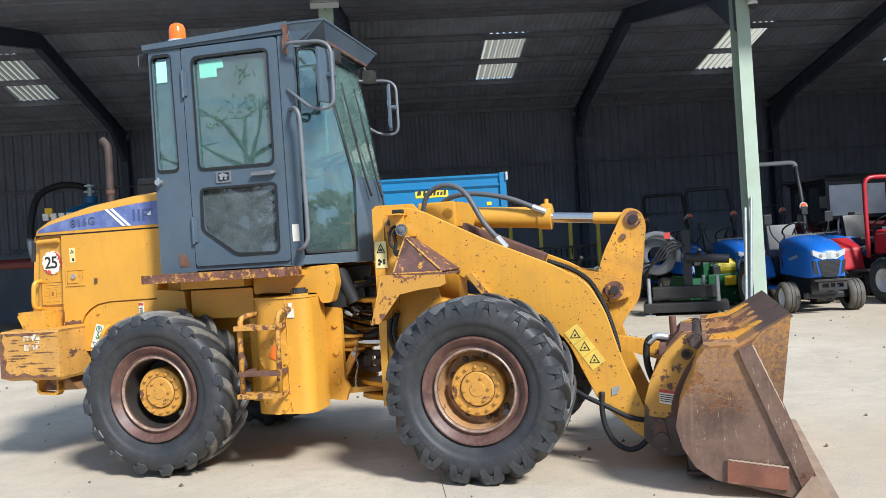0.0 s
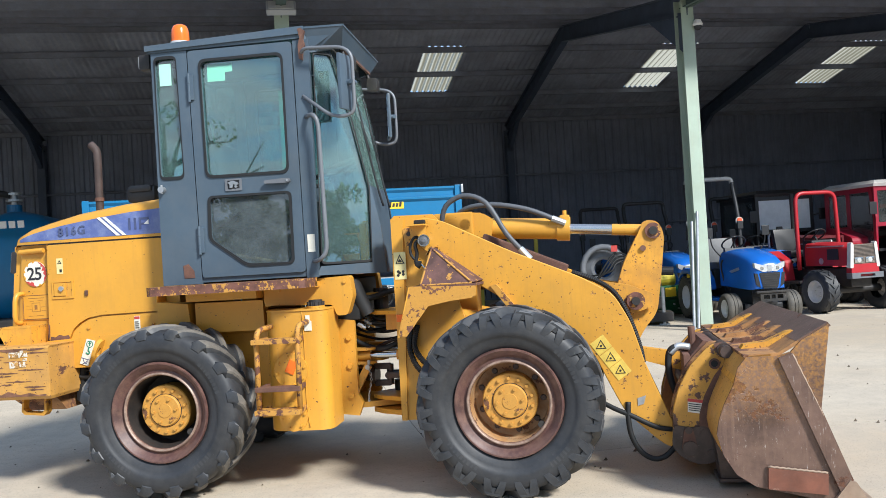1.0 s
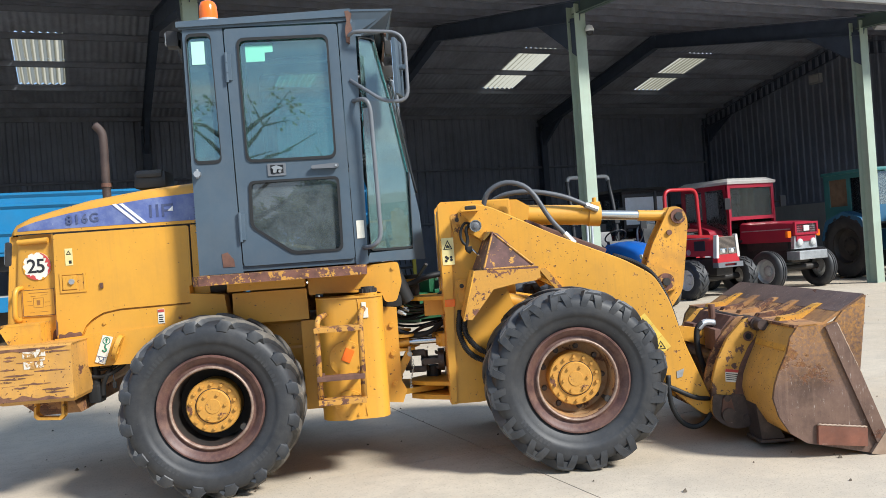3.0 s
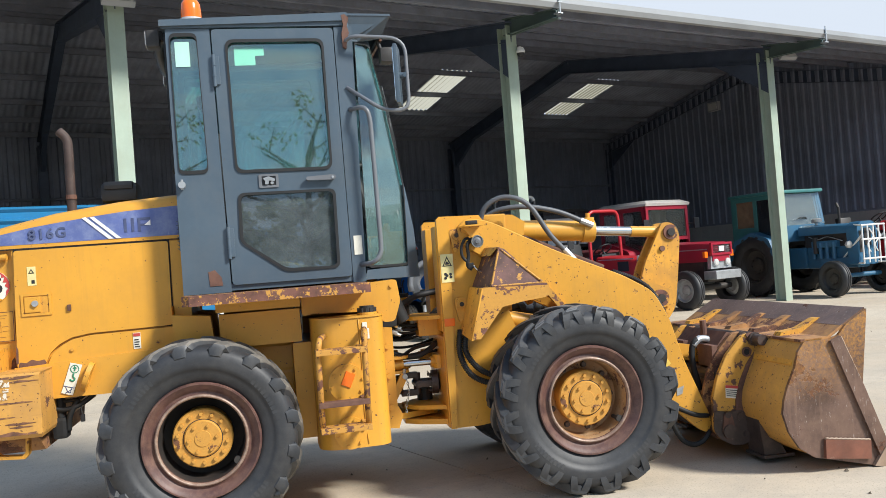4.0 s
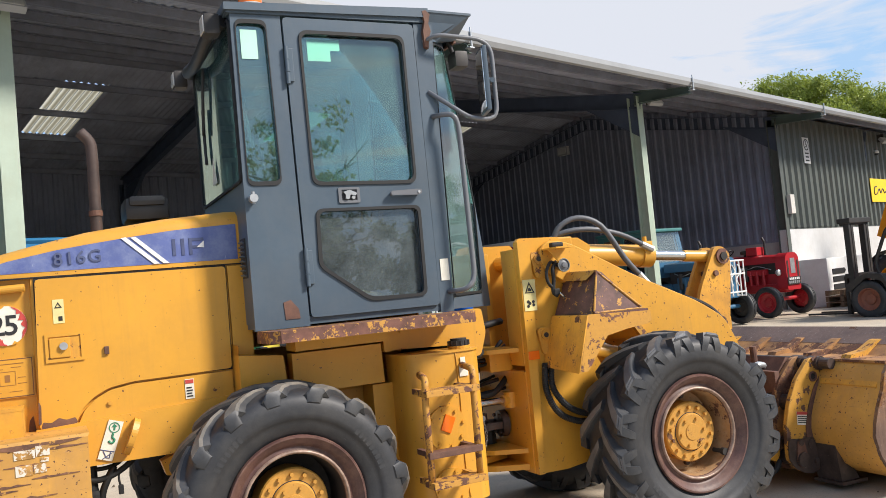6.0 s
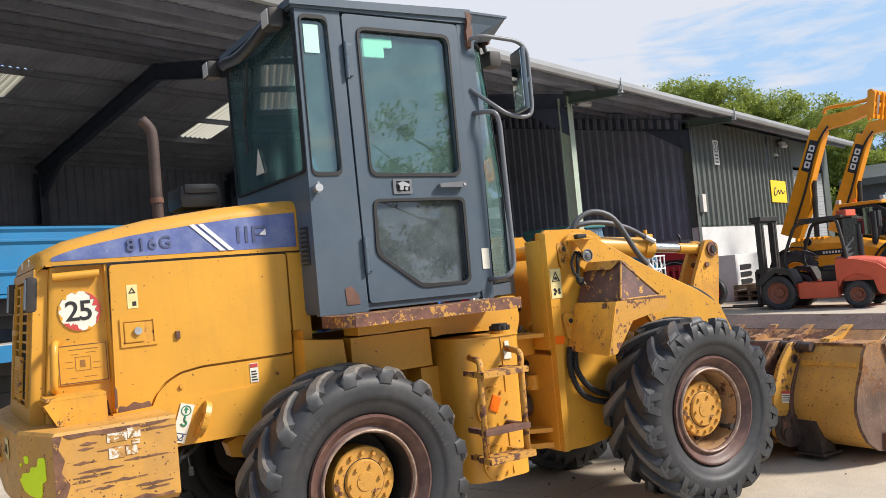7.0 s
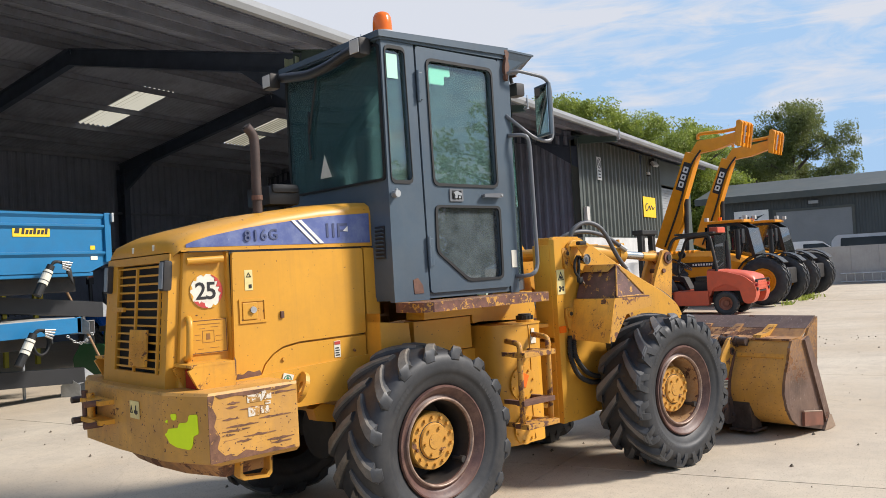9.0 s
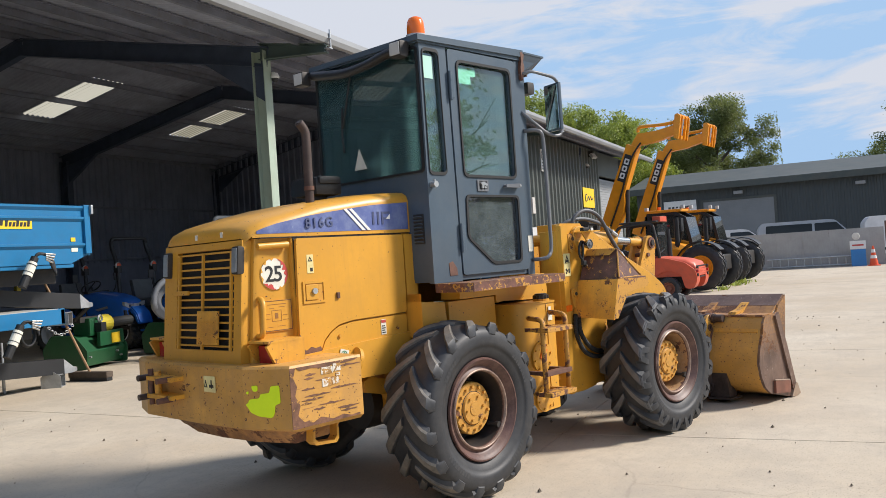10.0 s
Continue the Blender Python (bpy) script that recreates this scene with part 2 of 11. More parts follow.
YELLOW = (0.645, 0.316, 0.034)
M = {
    "yellow": surface("yellow_paint", YELLOW, 0.4, vary=0.09, scale=1.3, dirty=0.32, dirt=(0.40, 0.215, 0.05), rust=0.05, rust_scale=12, bump=0.04, specks=0.55, streak=0.2),
    "yellow_arm": surface("chipped_arm_paint", YELLOW, 0.42, vary=0.12, scale=1.6, dirty=0.4, dirt=(0.40, 0.215, 0.05), rust=0.15, rust_scale=10, bump=0.06, specks=0.9, streak=0.3),
    "yellow_worn": surface("worn_yellow_paint", (0.68, 0.33, 0.035), 0.5, vary=0.14, scale=3, dirty=0.5, dirt=(0.24, 0.12, 0.05), rust=0.36, rust_scale=11, bump=0.1, specks=0.8, streak=0.3),
    "yellow_scraped": surface("scraped_yellow_paint", (0.58, 0.30, 0.06), 0.5, vary=0.22, scale=4, dirty=0.6, dirt=(0.42, 0.23, 0.08), rust=0.22, rust_scale=9, rust_stretch=(0.6, 0.6, 1.3), bump=0.2, specks=1.0, streak=0.5, scratch=0.42, scratch_colour=(0.15, 0.065, 0.04), scratch_stretch=(0.25, 0.25, 3.2)),
    "rust": surface("rusty_steel", (0.11, 0.052, 0.036), 0.72, vary=0.35, scale=5, dirty=0.6, dirt=(0.26, 0.13, 0.08), bump=0.3, dist=0.003),
    "rust_yellow": surface("rust_with_yellow_flakes", (0.13, 0.055, 0.04), 0.7, vary=0.3, scale=5, dirty=0.0, bump=0.3, dist=0.003),
    "bucket": surface("bucket_steel", (0.155, 0.095, 0.074), 0.42, metal=0.25, vary=0.55, scale=2.6, dirty=0.75, dirt=(0.23, 0.145, 0.105), rust=0.3, rust_scale=4, bump=0.3, dist=0.004, streak=0.7, scratch=0.55, scratch_colour=(0.50, 0.44, 0.40), scratch_stretch=(3, 3, 0.7)),
    "bucket_top": surface("rusty_yellow_bucket_top", (0.42, 0.21, 0.07), 0.6, vary=0.4, scale=4, dirty=0.8, dirt=(0.12, 0.06, 0.045), rust=0.55, rust_scale=5, bump=0.3, scratch=0.4, scratch_colour=(0.6, 0.28, 0.04)),
    "grease": surface("greasy_dark_steel", (0.05, 0.036, 0.032), 0.42, metal=0.2, vary=0.4, scale=6, dirty=0.6, dirt=(0.14, 0.1, 0.085), bump=0.25, scratch=0.2),
    "edge": surface("worn_edge_steel", (0.33, 0.24, 0.17), 0.5, vary=0.3, scale=5, dirty=0.5, dirt=(0.2, 0.12, 0.08), bump=0.2),
    "rim": surface("rusty_rim", (0.095, 0.045, 0.038), 0.5, vary=0.4, scale=7, dirty=0.6, dirt=(0.22, 0.125, 0.085), bump=0.3, grain=55, scratch=0.3, scratch_colour=(0.05, 0.026, 0.022), scratch_stretch=(1.5, 1.5, 1.5), specks=0.7),
    "rim_lip": surface("worn_rim_lip", (0.36, 0.26, 0.2), 0.4, metal=0.2, vary=0.4, scale=14, dirty=0.7, dirt=(0.14, 0.065, 0.05), bump=0.15),
    # Rust here also stands in for shade on the disc round the hub.
    "rim_in": surface("rusty_ochre_rim", (0.37, 0.195, 0.075), 0.6, vary=0.3, scale=6, dirty=0.55, dirt=(0.5, 0.38, 0.24), rust=0.42, rust_scale=7, bump=0.2),
    "rim_dark": surface("black_rusty_dish", (0.02, 0.016, 0.014), 0.7, vary=0.4, scale=6, dirty=0.4, dirt=(0.07, 0.045, 0.03), bump=0.2),
    "tyre": surface("tyre_rubber", (0.024, 0.026, 0.030), 0.55, vary=0.3, scale=4, dirty=0.45, dirt=(0.075, 0.072, 0.068), bump=0.25, grain=70, scratch=0.12, scratch_colour=(0.16, 0.155, 0.15)),
    "tread": surface("scuffed_tread_rubber", (0.030, 0.033, 0.038), 0.5, vary=0.35, scale=4, dirty=0.5, dirt=(0.09, 0.086, 0.08), bump=0.3, grain=60),
    "tread_dusty": surface("dusty_tread_rubber", (0.11, 0.102, 0.09), 0.7, vary=0.35, scale=4, dirty=0.8, dirt=(0.24, 0.21, 0.17), bump=0.3, grain=60),
    "tread_grey": surface("grey_scuffed_tread", (0.10, 0.103, 0.108), 0.55, vary=0.35, scale=4, dirty=0.8, dirt=(0.19, 0.182, 0.17), bump=0.3, grain=60),
    "cab": surface("slate_grey_paint", (0.068, 0.099, 0.131), 0.36, vary=0.14, scale=2, dirty=0.4, dirt=(0.115, 0.13, 0.14), rust=0.05, rust_scale=11, bump=0.05, streak=0.12),
    "rubber": surface("black_rubber", (0.010, 0.011, 0.012), 0.65, vary=0.2, bump=0.1),
    "black": surface("black_plastic", (0.018, 0.019, 0.021), 0.45, vary=0.2, bump=0.08),
    "dark": surface("dark_steel", (0.035, 0.034, 0.034), 0.55, metal=0.3, vary=0.3, dirty=0.4, dirt=(0.09, 0.07, 0.05)),
    "steel": surface("bright_steel", (0.6, 0.6, 0.58), 0.25, metal=1.0, vary=0.1, bump=0.03),
    "zinc": surface("galvanised_steel", (0.45, 0.47, 0.48), 0.45, metal=0.7, vary=0.2, scale=8, bump=0.05),
    "greytube": surface("grey_tube_paint", (0.15, 0.16, 0.175), 0.4, vary=0.15, rust=0.1, rust_scale=20),
    "blue_band": surface("faded_blue_band", (0.10, 0.135, 0.33), 0.42, vary=0.12, scale=5, dirty=0.6, dirt=(0.27, 0.32, 0.46), bump=0.04, scratch=0.25, scratch_colour=(0.4, 0.45, 0.58), scratch_stretch=(2, 2, 0.5)),
    "wall_white": surface("stained_white_wall", (0.60, 0.605, 0.60), 0.6, vary=0.14, scale=0.7, dirty=0.5, dirt=(0.40, 0.39, 0.36), bump=0.1, streak=0.3),
    "white": surface("white_paint", (0.75, 0.75, 0.73), 0.5, vary=0.06, dirty=0.2, dirt=(0.45, 0.42, 0.36)),
    "sticker": surface("pale_sticker", (0.72, 0.7, 0.6), 0.5, vary=0.08, scale=12, dirty=0.3, dirt=(0.5, 0.46, 0.38)),
    "sticker_y": surface("pale_yellow_sticker", (0.76, 0.66, 0.30), 0.5, vary=0.12, scale=12, dirty=0.4, dirt=(0.55, 0.42, 0.2)),
    "sticker_amber": surface("yellow_sticker", (0.74, 0.53, 0.09), 0.5, vary=0.12, scale=12, dirty=0.4, dirt=(0.45, 0.28, 0.08)),
    "ink": surface("black_ink", (0.02, 0.02, 0.022), 0.5, vary=0.1),
    "faded_ink": surface("faded_ink", (0.055, 0.07, 0.15), 0.5, vary=0.2, dirty=0.5, dirt=(0.12, 0.15, 0.26)),
    "redink": surface("red_ink", (0.5, 0.06, 0.05), 0.5, vary=0.15),
    "lime": surface("lime_spray", (0.72, 0.98, 0.01), 0.6, vary=0.08),
    "amber": surface("amber_lens", (0.85, 0.16, 0.01), 0.2, vary=0.1, bump=0.02),
    "redlens": surface("red_lens", (0.4, 0.02, 0.02), 0.2, vary=0.1, bump=0.02),
    "lens": surface("clear_lens", (0.5, 0.5, 0.48), 0.12, vary=0.1, bump=0.02),
    "mirror": surface("mirror_glass", (0.75, 0.78, 0.8), 0.03, metal=1.0, vary=0.02, bump=0.0),
    "mint": surface("mint_tape", (0.42, 0.72, 0.6), 0.5, vary=0.05),
    # Teal haze on windscreen and rear glass: dust plus painted sky reflection.
    "glass": pane("green_cab_glass", (0.56, 0.80, 0.76), haze=0.075, haze_colour=(0.45, 0.6, 0.57)),
    "glass_side": pane("dusty_cab_glass", (0.54, 0.80, 0.76), haze=0.045, haze_colour=(0.42, 0.62, 0.60)),
    "glass_front": pane("bright_cab_glass", (0.50, 0.76, 0.72), haze=0.06, haze_colour=(0.46, 0.6, 0.62)),
    "glass_rear": pane("rear_cab_glass", (0.70, 0.92, 0.90), haze=0.055, haze_colour=(0.26, 0.46, 0.46)),
    "exhaust": surface("burnt_exhaust_steel", (0.05, 0.033, 0.029), 0.7, vary=0.4, scale=6, dirty=0.5, dirt=(0.095, 0.06, 0.048), bump=0.2, specks=0.8),
    "glass_clear": pane("clear_glass", (0.75, 0.85, 0.83), haze=0.05),
    "glass_dusty": pane("dusty_lower_glass", (0.36, 0.48, 0.50), gloss=0.62, haze=0.13, haze_colour=(0.40, 0.46, 0.49)),
    "concrete": surface("yard_concrete", (0.53, 0.485, 0.405), 0.88, vary=0.09, scale=0.45, grain=34, bump=0.3, dist=0.004, dirty=0.4, dirt=(0.40, 0.365, 0.31), scratch=0.16, scratch_colour=(0.34, 0.31, 0.27), scratch_stretch=(0.12, 0.5, 1)),
    "soil": surface("joint_soil", (0.38, 0.34, 0.27), 0.95, vary=0.2, bump=0.3),
    "block": surface("concrete_wall", (0.36, 0.36, 0.355), 0.85, vary=0.12, scale=1.2, dirty=0.3, streak=0.3, dirt=(0.22, 0.21, 0.2)),
    "green_clad": surface("green_cladding", (0.085, 0.098, 0.088), 0.5, vary=0.12, scale=0.8, dirty=0.3, dirt=(0.11, 0.12, 0.105), streak=0.25),
    "dark_clad": surface("dark_sheet_cladding", (0.185, 0.21, 0.275), 0.6, vary=0.15, scale=0.8, dirty=0.35, dirt=(0.075, 0.075, 0.085), streak=0.3),
    "fibre": surface("fibre_cement", (0.35, 0.385, 0.47), 0.9, vary=0.2, scale=0.7, dirty=0.5, dirt=(0.15, 0.15, 0.165)),
    "purlin": surface("purlin_steel", (0.17, 0.19, 0.24), 0.7, vary=0.2, dirty=0.3),
    "rafter": surface("rafter_paint", (0.055, 0.075, 0.115), 0.6, vary=0.2),
    # Bracket green is darkened to carry the shade under the eave.
    "bracket": surface("shaded_bracket_paint", (0.075, 0.115, 0.105), 0.5, vary=0.12, scale=2, dirty=0.3, dirt=(0.1, 0.12, 0.1)),
    "post": surface("sage_post_paint", (0.34, 0.42, 0.34), 0.5, vary=0.1, scale=2, dirty=0.3, dirt=(0.3, 0.31, 0.22), streak=0.2),
    "gutter": surface("gutter_grey", (0.31, 0.325, 0.335), 0.5, vary=0.1, scale=1, dirty=0.3, dirt=(0.25, 0.25, 0.25)),
}


def concrete_yard(name):
    """Old pale concrete: broad stains, mottling, grit, faint brushed lines."""
    m, nt, b = blank(name)
    pale, tan, grey, dark = (0.555, 0.487, 0.385), (0.475, 0.395, 0.292), (0.405, 0.352, 0.283), (0.21, 0.18, 0.145)
    col = blend(nt, steps(nt, noise_of(nt, 0.35, 5, 0.6), 0.36, 0.64), tan, pale)
    col = blend(nt, times(nt, steps(nt, noise_of(nt, 1.7, 7, 0.7, seed=5.0), 0.45, 0.68), 0.75), col, grey)
    col = blend(nt, times(nt, steps(nt, noise_of(nt, 9, 8, 0.75, seed=9.0), 0.48, 0.7), 0.6), col, grey)
    brushed = noise_of(nt, 14, 6, 0.7, (0.12, 1.6, 1), 13.0)
    col = blend(nt, times(nt, steps(nt, brushed, 0.5, 0.72), 0.3), col, grey)
    col = blend(nt, times(nt, steps(nt, noise_of(nt, 0.9, 9, 0.75, seed=17.0), 0.66, 0.74), 0.45), col, dark)
    grit = noise_of(nt, 85, 4, 0.65, seed=23.0)
    col = blend(nt, times(nt, steps(nt, grit, 0.56, 0.68), 0.7), col, dark)
    crack = node(nt, "ShaderNodeTexVoronoi", Scale=0.42)
    crack.feature = "DISTANCE_TO_EDGE"
    tc = nt.nodes.new("ShaderNodeTexCoord")
    bend = node(nt, "ShaderNodeTexNoise", Scale=2.2, Detail=6)
    mixv = nt.nodes.new("ShaderNodeMix")
    mixv.data_type = "RGBA"
    mixv.inputs["Factor"].default_value = 0.22
    nt.links.new(tc.outputs["Object"], bend.inputs["Vector"])
    nt.links.new(tc.outputs["Object"], mixv.inputs["A"])
    nt.links.new(bend.outputs["Color"], mixv.inputs["B"])
    nt.links.new(mixv.outputs["Result"], crack.inputs["Vector"])
    gate = times(nt, steps(nt, crack.outputs["Distance"], 0.0045, 0.001), steps(nt, noise_of(nt, 0.3, 3, seed=29.0), 0.5, 0.6))
    col = blend(nt, times(nt, gate, 0.22), col, dark)
    nt.links.new(col, b.inputs["Base Color"])
    b.inputs["Roughness"].default_value = 0.9
    b.inputs["Specular IOR Level"].default_value = 0.3
    bp = node(nt, "ShaderNodeBump", Strength=0.35, Distance=0.004)
    nt.links.new(grit, bp.inputs["Height"])
    nt.links.new(bp.outputs["Normal"], b.inputs["Normal"])
    return m


M["concrete"] = concrete_yard("yard_concrete")


def flakes(name, under, over, amount, scale, rough=0.65):
    """Rust with islands of paint that still hold."""
    m, nt, b = blank(name)
    chips, fine = noise_of(nt, scale, 9, 0.7), noise_of(nt, 50, 6, 0.7, seed=2.0)
    brown = blend(nt, steps(nt, noise_of(nt, scale * 0.6, 5, seed=8.0), 0.35, 0.65), [c * 0.7 for c in under], [c * 1.6 for c in under])
    col = blend(nt, steps(nt, chips, 0.72 - 0.35 * amount, 0.74 - 0.35 * amount), brown, over)
    nt.links.new(blend(nt, times(nt, fine, 0.4), col, [c * 0.5 for c in under]), b.inputs["Base Color"])
    b.inputs["Roughness"].default_value = rough
    bp = node(nt, "ShaderNodeBump", Strength=0.35, Distance=0.003)
    nt.links.new(chips, bp.inputs["Height"])
    nt.links.new(bp.outputs["Normal"], b.inputs["Normal"])
    return m


M["rust_yellow"] = flakes("rust_with_yellow_flakes", (0.13, 0.055, 0.038), (0.6, 0.3, 0.05), 0.5, 26)
M["yellow_flaked"] = flakes("flaking_yellow_paint", (0.13, 0.055, 0.035), (0.62, 0.31, 0.045), 0.88, 17)
M["gusset"] = flakes("brown_plate_with_yellow_flecks", (0.105, 0.05, 0.042), (0.60, 0.30, 0.05), 0.40, 19)
M["yellow_chipped"] = flakes("chipped_yellow_plate", (0.10, 0.05, 0.035), (0.62, 0.32, 0.05), 0.82, 15, 0.5)
M["wear_plate"] = surface("red_brown_wear_plate", (0.20, 0.075, 0.045), 0.5, vary=0.35, scale=6, dirty=0.6, dirt=(0.12, 0.06, 0.045), bump=0.3, scratch=0.3, scratch_colour=(0.3, 0.19, 0.14), scratch_stretch=(1, 1, 2))
M["plate_line"] = surface("brown_plate_print", (0.26, 0.12, 0.03), 0.5, vary=0.2)
M["green_print"] = surface("green_print", (0.03, 0.20, 0.11), 0.5, vary=0.1)
M["scraped"] = flakes("steel_scraped_brown", (0.15, 0.07, 0.04), (0.52, 0.27, 0.06), 0.36, 34)
M["torn"] = flakes("torn_white_paper", (0.36, 0.19, 0.05), (0.74, 0.71, 0.62), 0.66, 34)
M["ladder"] = flakes("chipped_ladder_paint", (0.13, 0.055, 0.035), (0.60, 0.30, 0.05), 0.74, 21)
M["hose_grey"] = surface("grey_hose_sleeve", (0.085, 0.09, 0.1), 0.5, vary=0.2, bump=0.2)
M["rim_yellow"] = flakes("hub_paint", (0.14, 0.06, 0.03), (0.62, 0.31, 0.05), 0.97, 13, 0.55)


def residue(name, steel, paint, z0, z1):
    """Bare steel with old paint left towards the top edge, in patches."""
    m = M[steel].copy()
    m.name = name
    nt = m.node_tree
    b = nt.nodes["Principled BSDF"]
    old = b.inputs["Base Color"].links[0].from_socket
    tc, sep = nt.nodes.new("ShaderNodeTexCoord"), nt.nodes.new("ShaderNodeSeparateXYZ")
    nt.links.new(tc.outputs["Object"], sep.inputs[0])
    patch = times(nt, steps(nt, sep.outputs["Z"], z0, z1), steps(nt, noise_of(nt, 48, 8, 0.8, seed=4.4), 0.40, 0.62))
    nt.links.new(blend(nt, patch, old, paint), b.inputs["Base Color"])
    return m


M["bucket_side"] = residue("bucket_side_steel", "bucket", (0.48, 0.23, 0.05), 0.42, 0.86)


def translucent(name, colour):
    m, nt, b = blank(name)
    nt.nodes.remove(b)
    t, d = node(nt, "ShaderNodeBsdfTranslucent", Color=(*colour, 1)), node(nt, "ShaderNodeBsdfDiffuse", Color=(*colour, 1))
    mx = node(nt, "ShaderNodeMixShader", Fac=0.25)
    nt.links.new(t.outputs[0], mx.inputs[1])
    nt.links.new(d.outputs[0], mx.inputs[2])
    nt.links.new(mx.outputs[0], nt.nodes["Material Output"].inputs["Surface"])
    return m


M["rooflight"] = translucent("rooflight_sheet", (0.31, 0.295, 0.228))
rl = M["rooflight"].node_tree
band_x = node(rl, "ShaderNodeTexWave", Scale=2.15, Distortion=0.4)
band_t = rl.nodes.new("ShaderNodeTexCoord")
rl.links.new(band_t.outputs["Object"], band_x.inputs["Vector"])
# Darker and lighter bands repeat at the pitch of the corrugations.
banded = blend(rl, steps(rl, band_x.outputs["Fac"], 0.0, 0.5), (0.2, 0.185, 0.13), (0.52, 0.50, 0.40))
for n in [n for n in rl.nodes if n.type in ("BSDF_TRANSLUCENT", "BSDF_DIFFUSE")]:
    rl.links.new(banded, n.inputs["Color"])


# ---- mesh helpers ----
def box(bm, lo, hi, bevel=0.0):
    m = Matrix.LocRotScale([(a + b) / 2 for a, b in zip(lo, hi)], None, [abs(b - a) for a, b in zip(lo, hi)])
    r = bmesh.ops.create_cube(bm, size=1, matrix=m)
    if bevel:
        es = list({e for v in r["verts"] for e in v.link_edges})
        bmesh.ops.bevel(bm, geom=es, offset=bevel, segments=2, profile=0.7, affect="EDGES")
    return bm


def obox(bm, m, lo, hi, bevel=0.0):
    """A box in the pose m."""
    have = set(bm.verts)
    box(bm, lo, hi, bevel)
    bmesh.ops.transform(bm, matrix=m, verts=[v for v in bm.verts if v not in have])
    return bm


def rod(bm, a, b, r, r2=None, seg=14, cap=True):
    a, b = Vector(a), Vector(b)
    q = (b - a).to_track_quat("Z", "Y").to_matrix().to_4x4()
    bmesh.ops.create_cone(bm, cap_ends=cap, segments=seg, radius1=r, radius2=r if r2 is None else r2, depth=(b - a).length,
                          matrix=Matrix.Translation((a + b) / 2) @ q)
    return bm


def tube(bm, pts, r, seg=8, smooth=4, closed=False):
    """A bent tube through the points, rounded by Catmull-Rom."""
    p = [Vector(x) for x in pts]
    path = []
    n = len(p)
    for i in range(n - 1):
        p0, p1, p2, p3 = p[max(i - 1, 0)], p[i], p[i + 1], p[min(i + 2, n - 1)]
        for k in range(smooth):
            u = k / smooth
            path.append(0.5 * (2 * p1 + (p2 - p0) * u + (2 * p0 - 5 * p1 + 4 * p2 - p3) * u * u + (3 * p1 - p0 - 3 * p2 + p3) * u ** 3))
    path.append(p[-1])
    rings, side = [], None
    for i, c in enumerate(path):
        d = (path[min(i + 1, len(path) - 1)] - path[max(i - 1, 0)]).normalized()
        if side is None:
            side = d.orthogonal().normalized()
        side = (side - d * side.dot(d)).normalized()
        up = d.cross(side)
        rings.append([bm.verts.new(c + r * (math.cos(2 * math.pi * k / seg) * side + math.sin(2 * math.pi * k / seg) * up)) for k in range(seg)])
    for a, b in zip(rings, rings[1:]):
        for k in range(seg):
            bm.faces.new((a[k], a[(k + 1) % seg], b[(k + 1) % seg], b[k])).smooth = True
    bm.faces.new(rings[0][::-1])
    bm.faces.new(rings[-1])
    return bm


def sleeved(bm, pts, r, pitch=0.011):
    """A hose in a spiral guard: a tube whose radius rises and falls along it."""
    have = set(bm.verts)
    n = max(2, int(sum((Vector(b) - Vector(a)).length for a, b in zip(pts, pts[1:])) / (len(pts) - 1) / pitch * 2))
    tube(bm, pts, r, 8, n)
    rings = [v for v in bm.verts if v not in have]
    for k in range(0, len(rings), 8):
        ring = rings[k:k + 8]
        c = sum((v.co for v in ring), Vector()) / 8
        for v in ring:
            v.co = c + (v.co - c) * (1.0 if (k // 8) % 2 else 0.80)
    for f in bm.faces:
        f.smooth = False
    return bm


def bent(pts, r, k=3):
    """Rounds the corners of a polyline of points with radius r."""
    p = [Vector(x) for x in pts]
    out = [p[0]]
    for a, b, c in zip(p, p[1:], p[2:]):
        da, dc = (a - b), (c - b)
        ra, rc = min(r, da.length * 0.48), min(r, dc.length * 0.48)
        s, e = b + da.normalized() * ra, b + dc.normalized() * rc
        for i in range(k + 1):
            u = i / k
            out.append((1 - u) ** 2 * s + 2 * u * (1 - u) * b + u * u * e)
    return out + [p[-1]]


def rounded(poly, r, k=4):
    """A 2D polygon with its corners rounded."""
    out, n = [], len(poly)
    for i in range(n):
        a, b, c = Vector(poly[i - 1]), Vector(poly[i]), Vector(poly[(i + 1) % n])
        ra, rc = min(r, (a - b).length * 0.45), min(r, (c - b).length * 0.45)
        s, e = b + (a - b).normalized() * ra, b + (c - b).normalized() * rc
        for j in range(k + 1):
            u = j / k
            out.append(tuple((1 - u) ** 2 * s + 2 * u * (1 - u) * b + u * u * e))
    return out


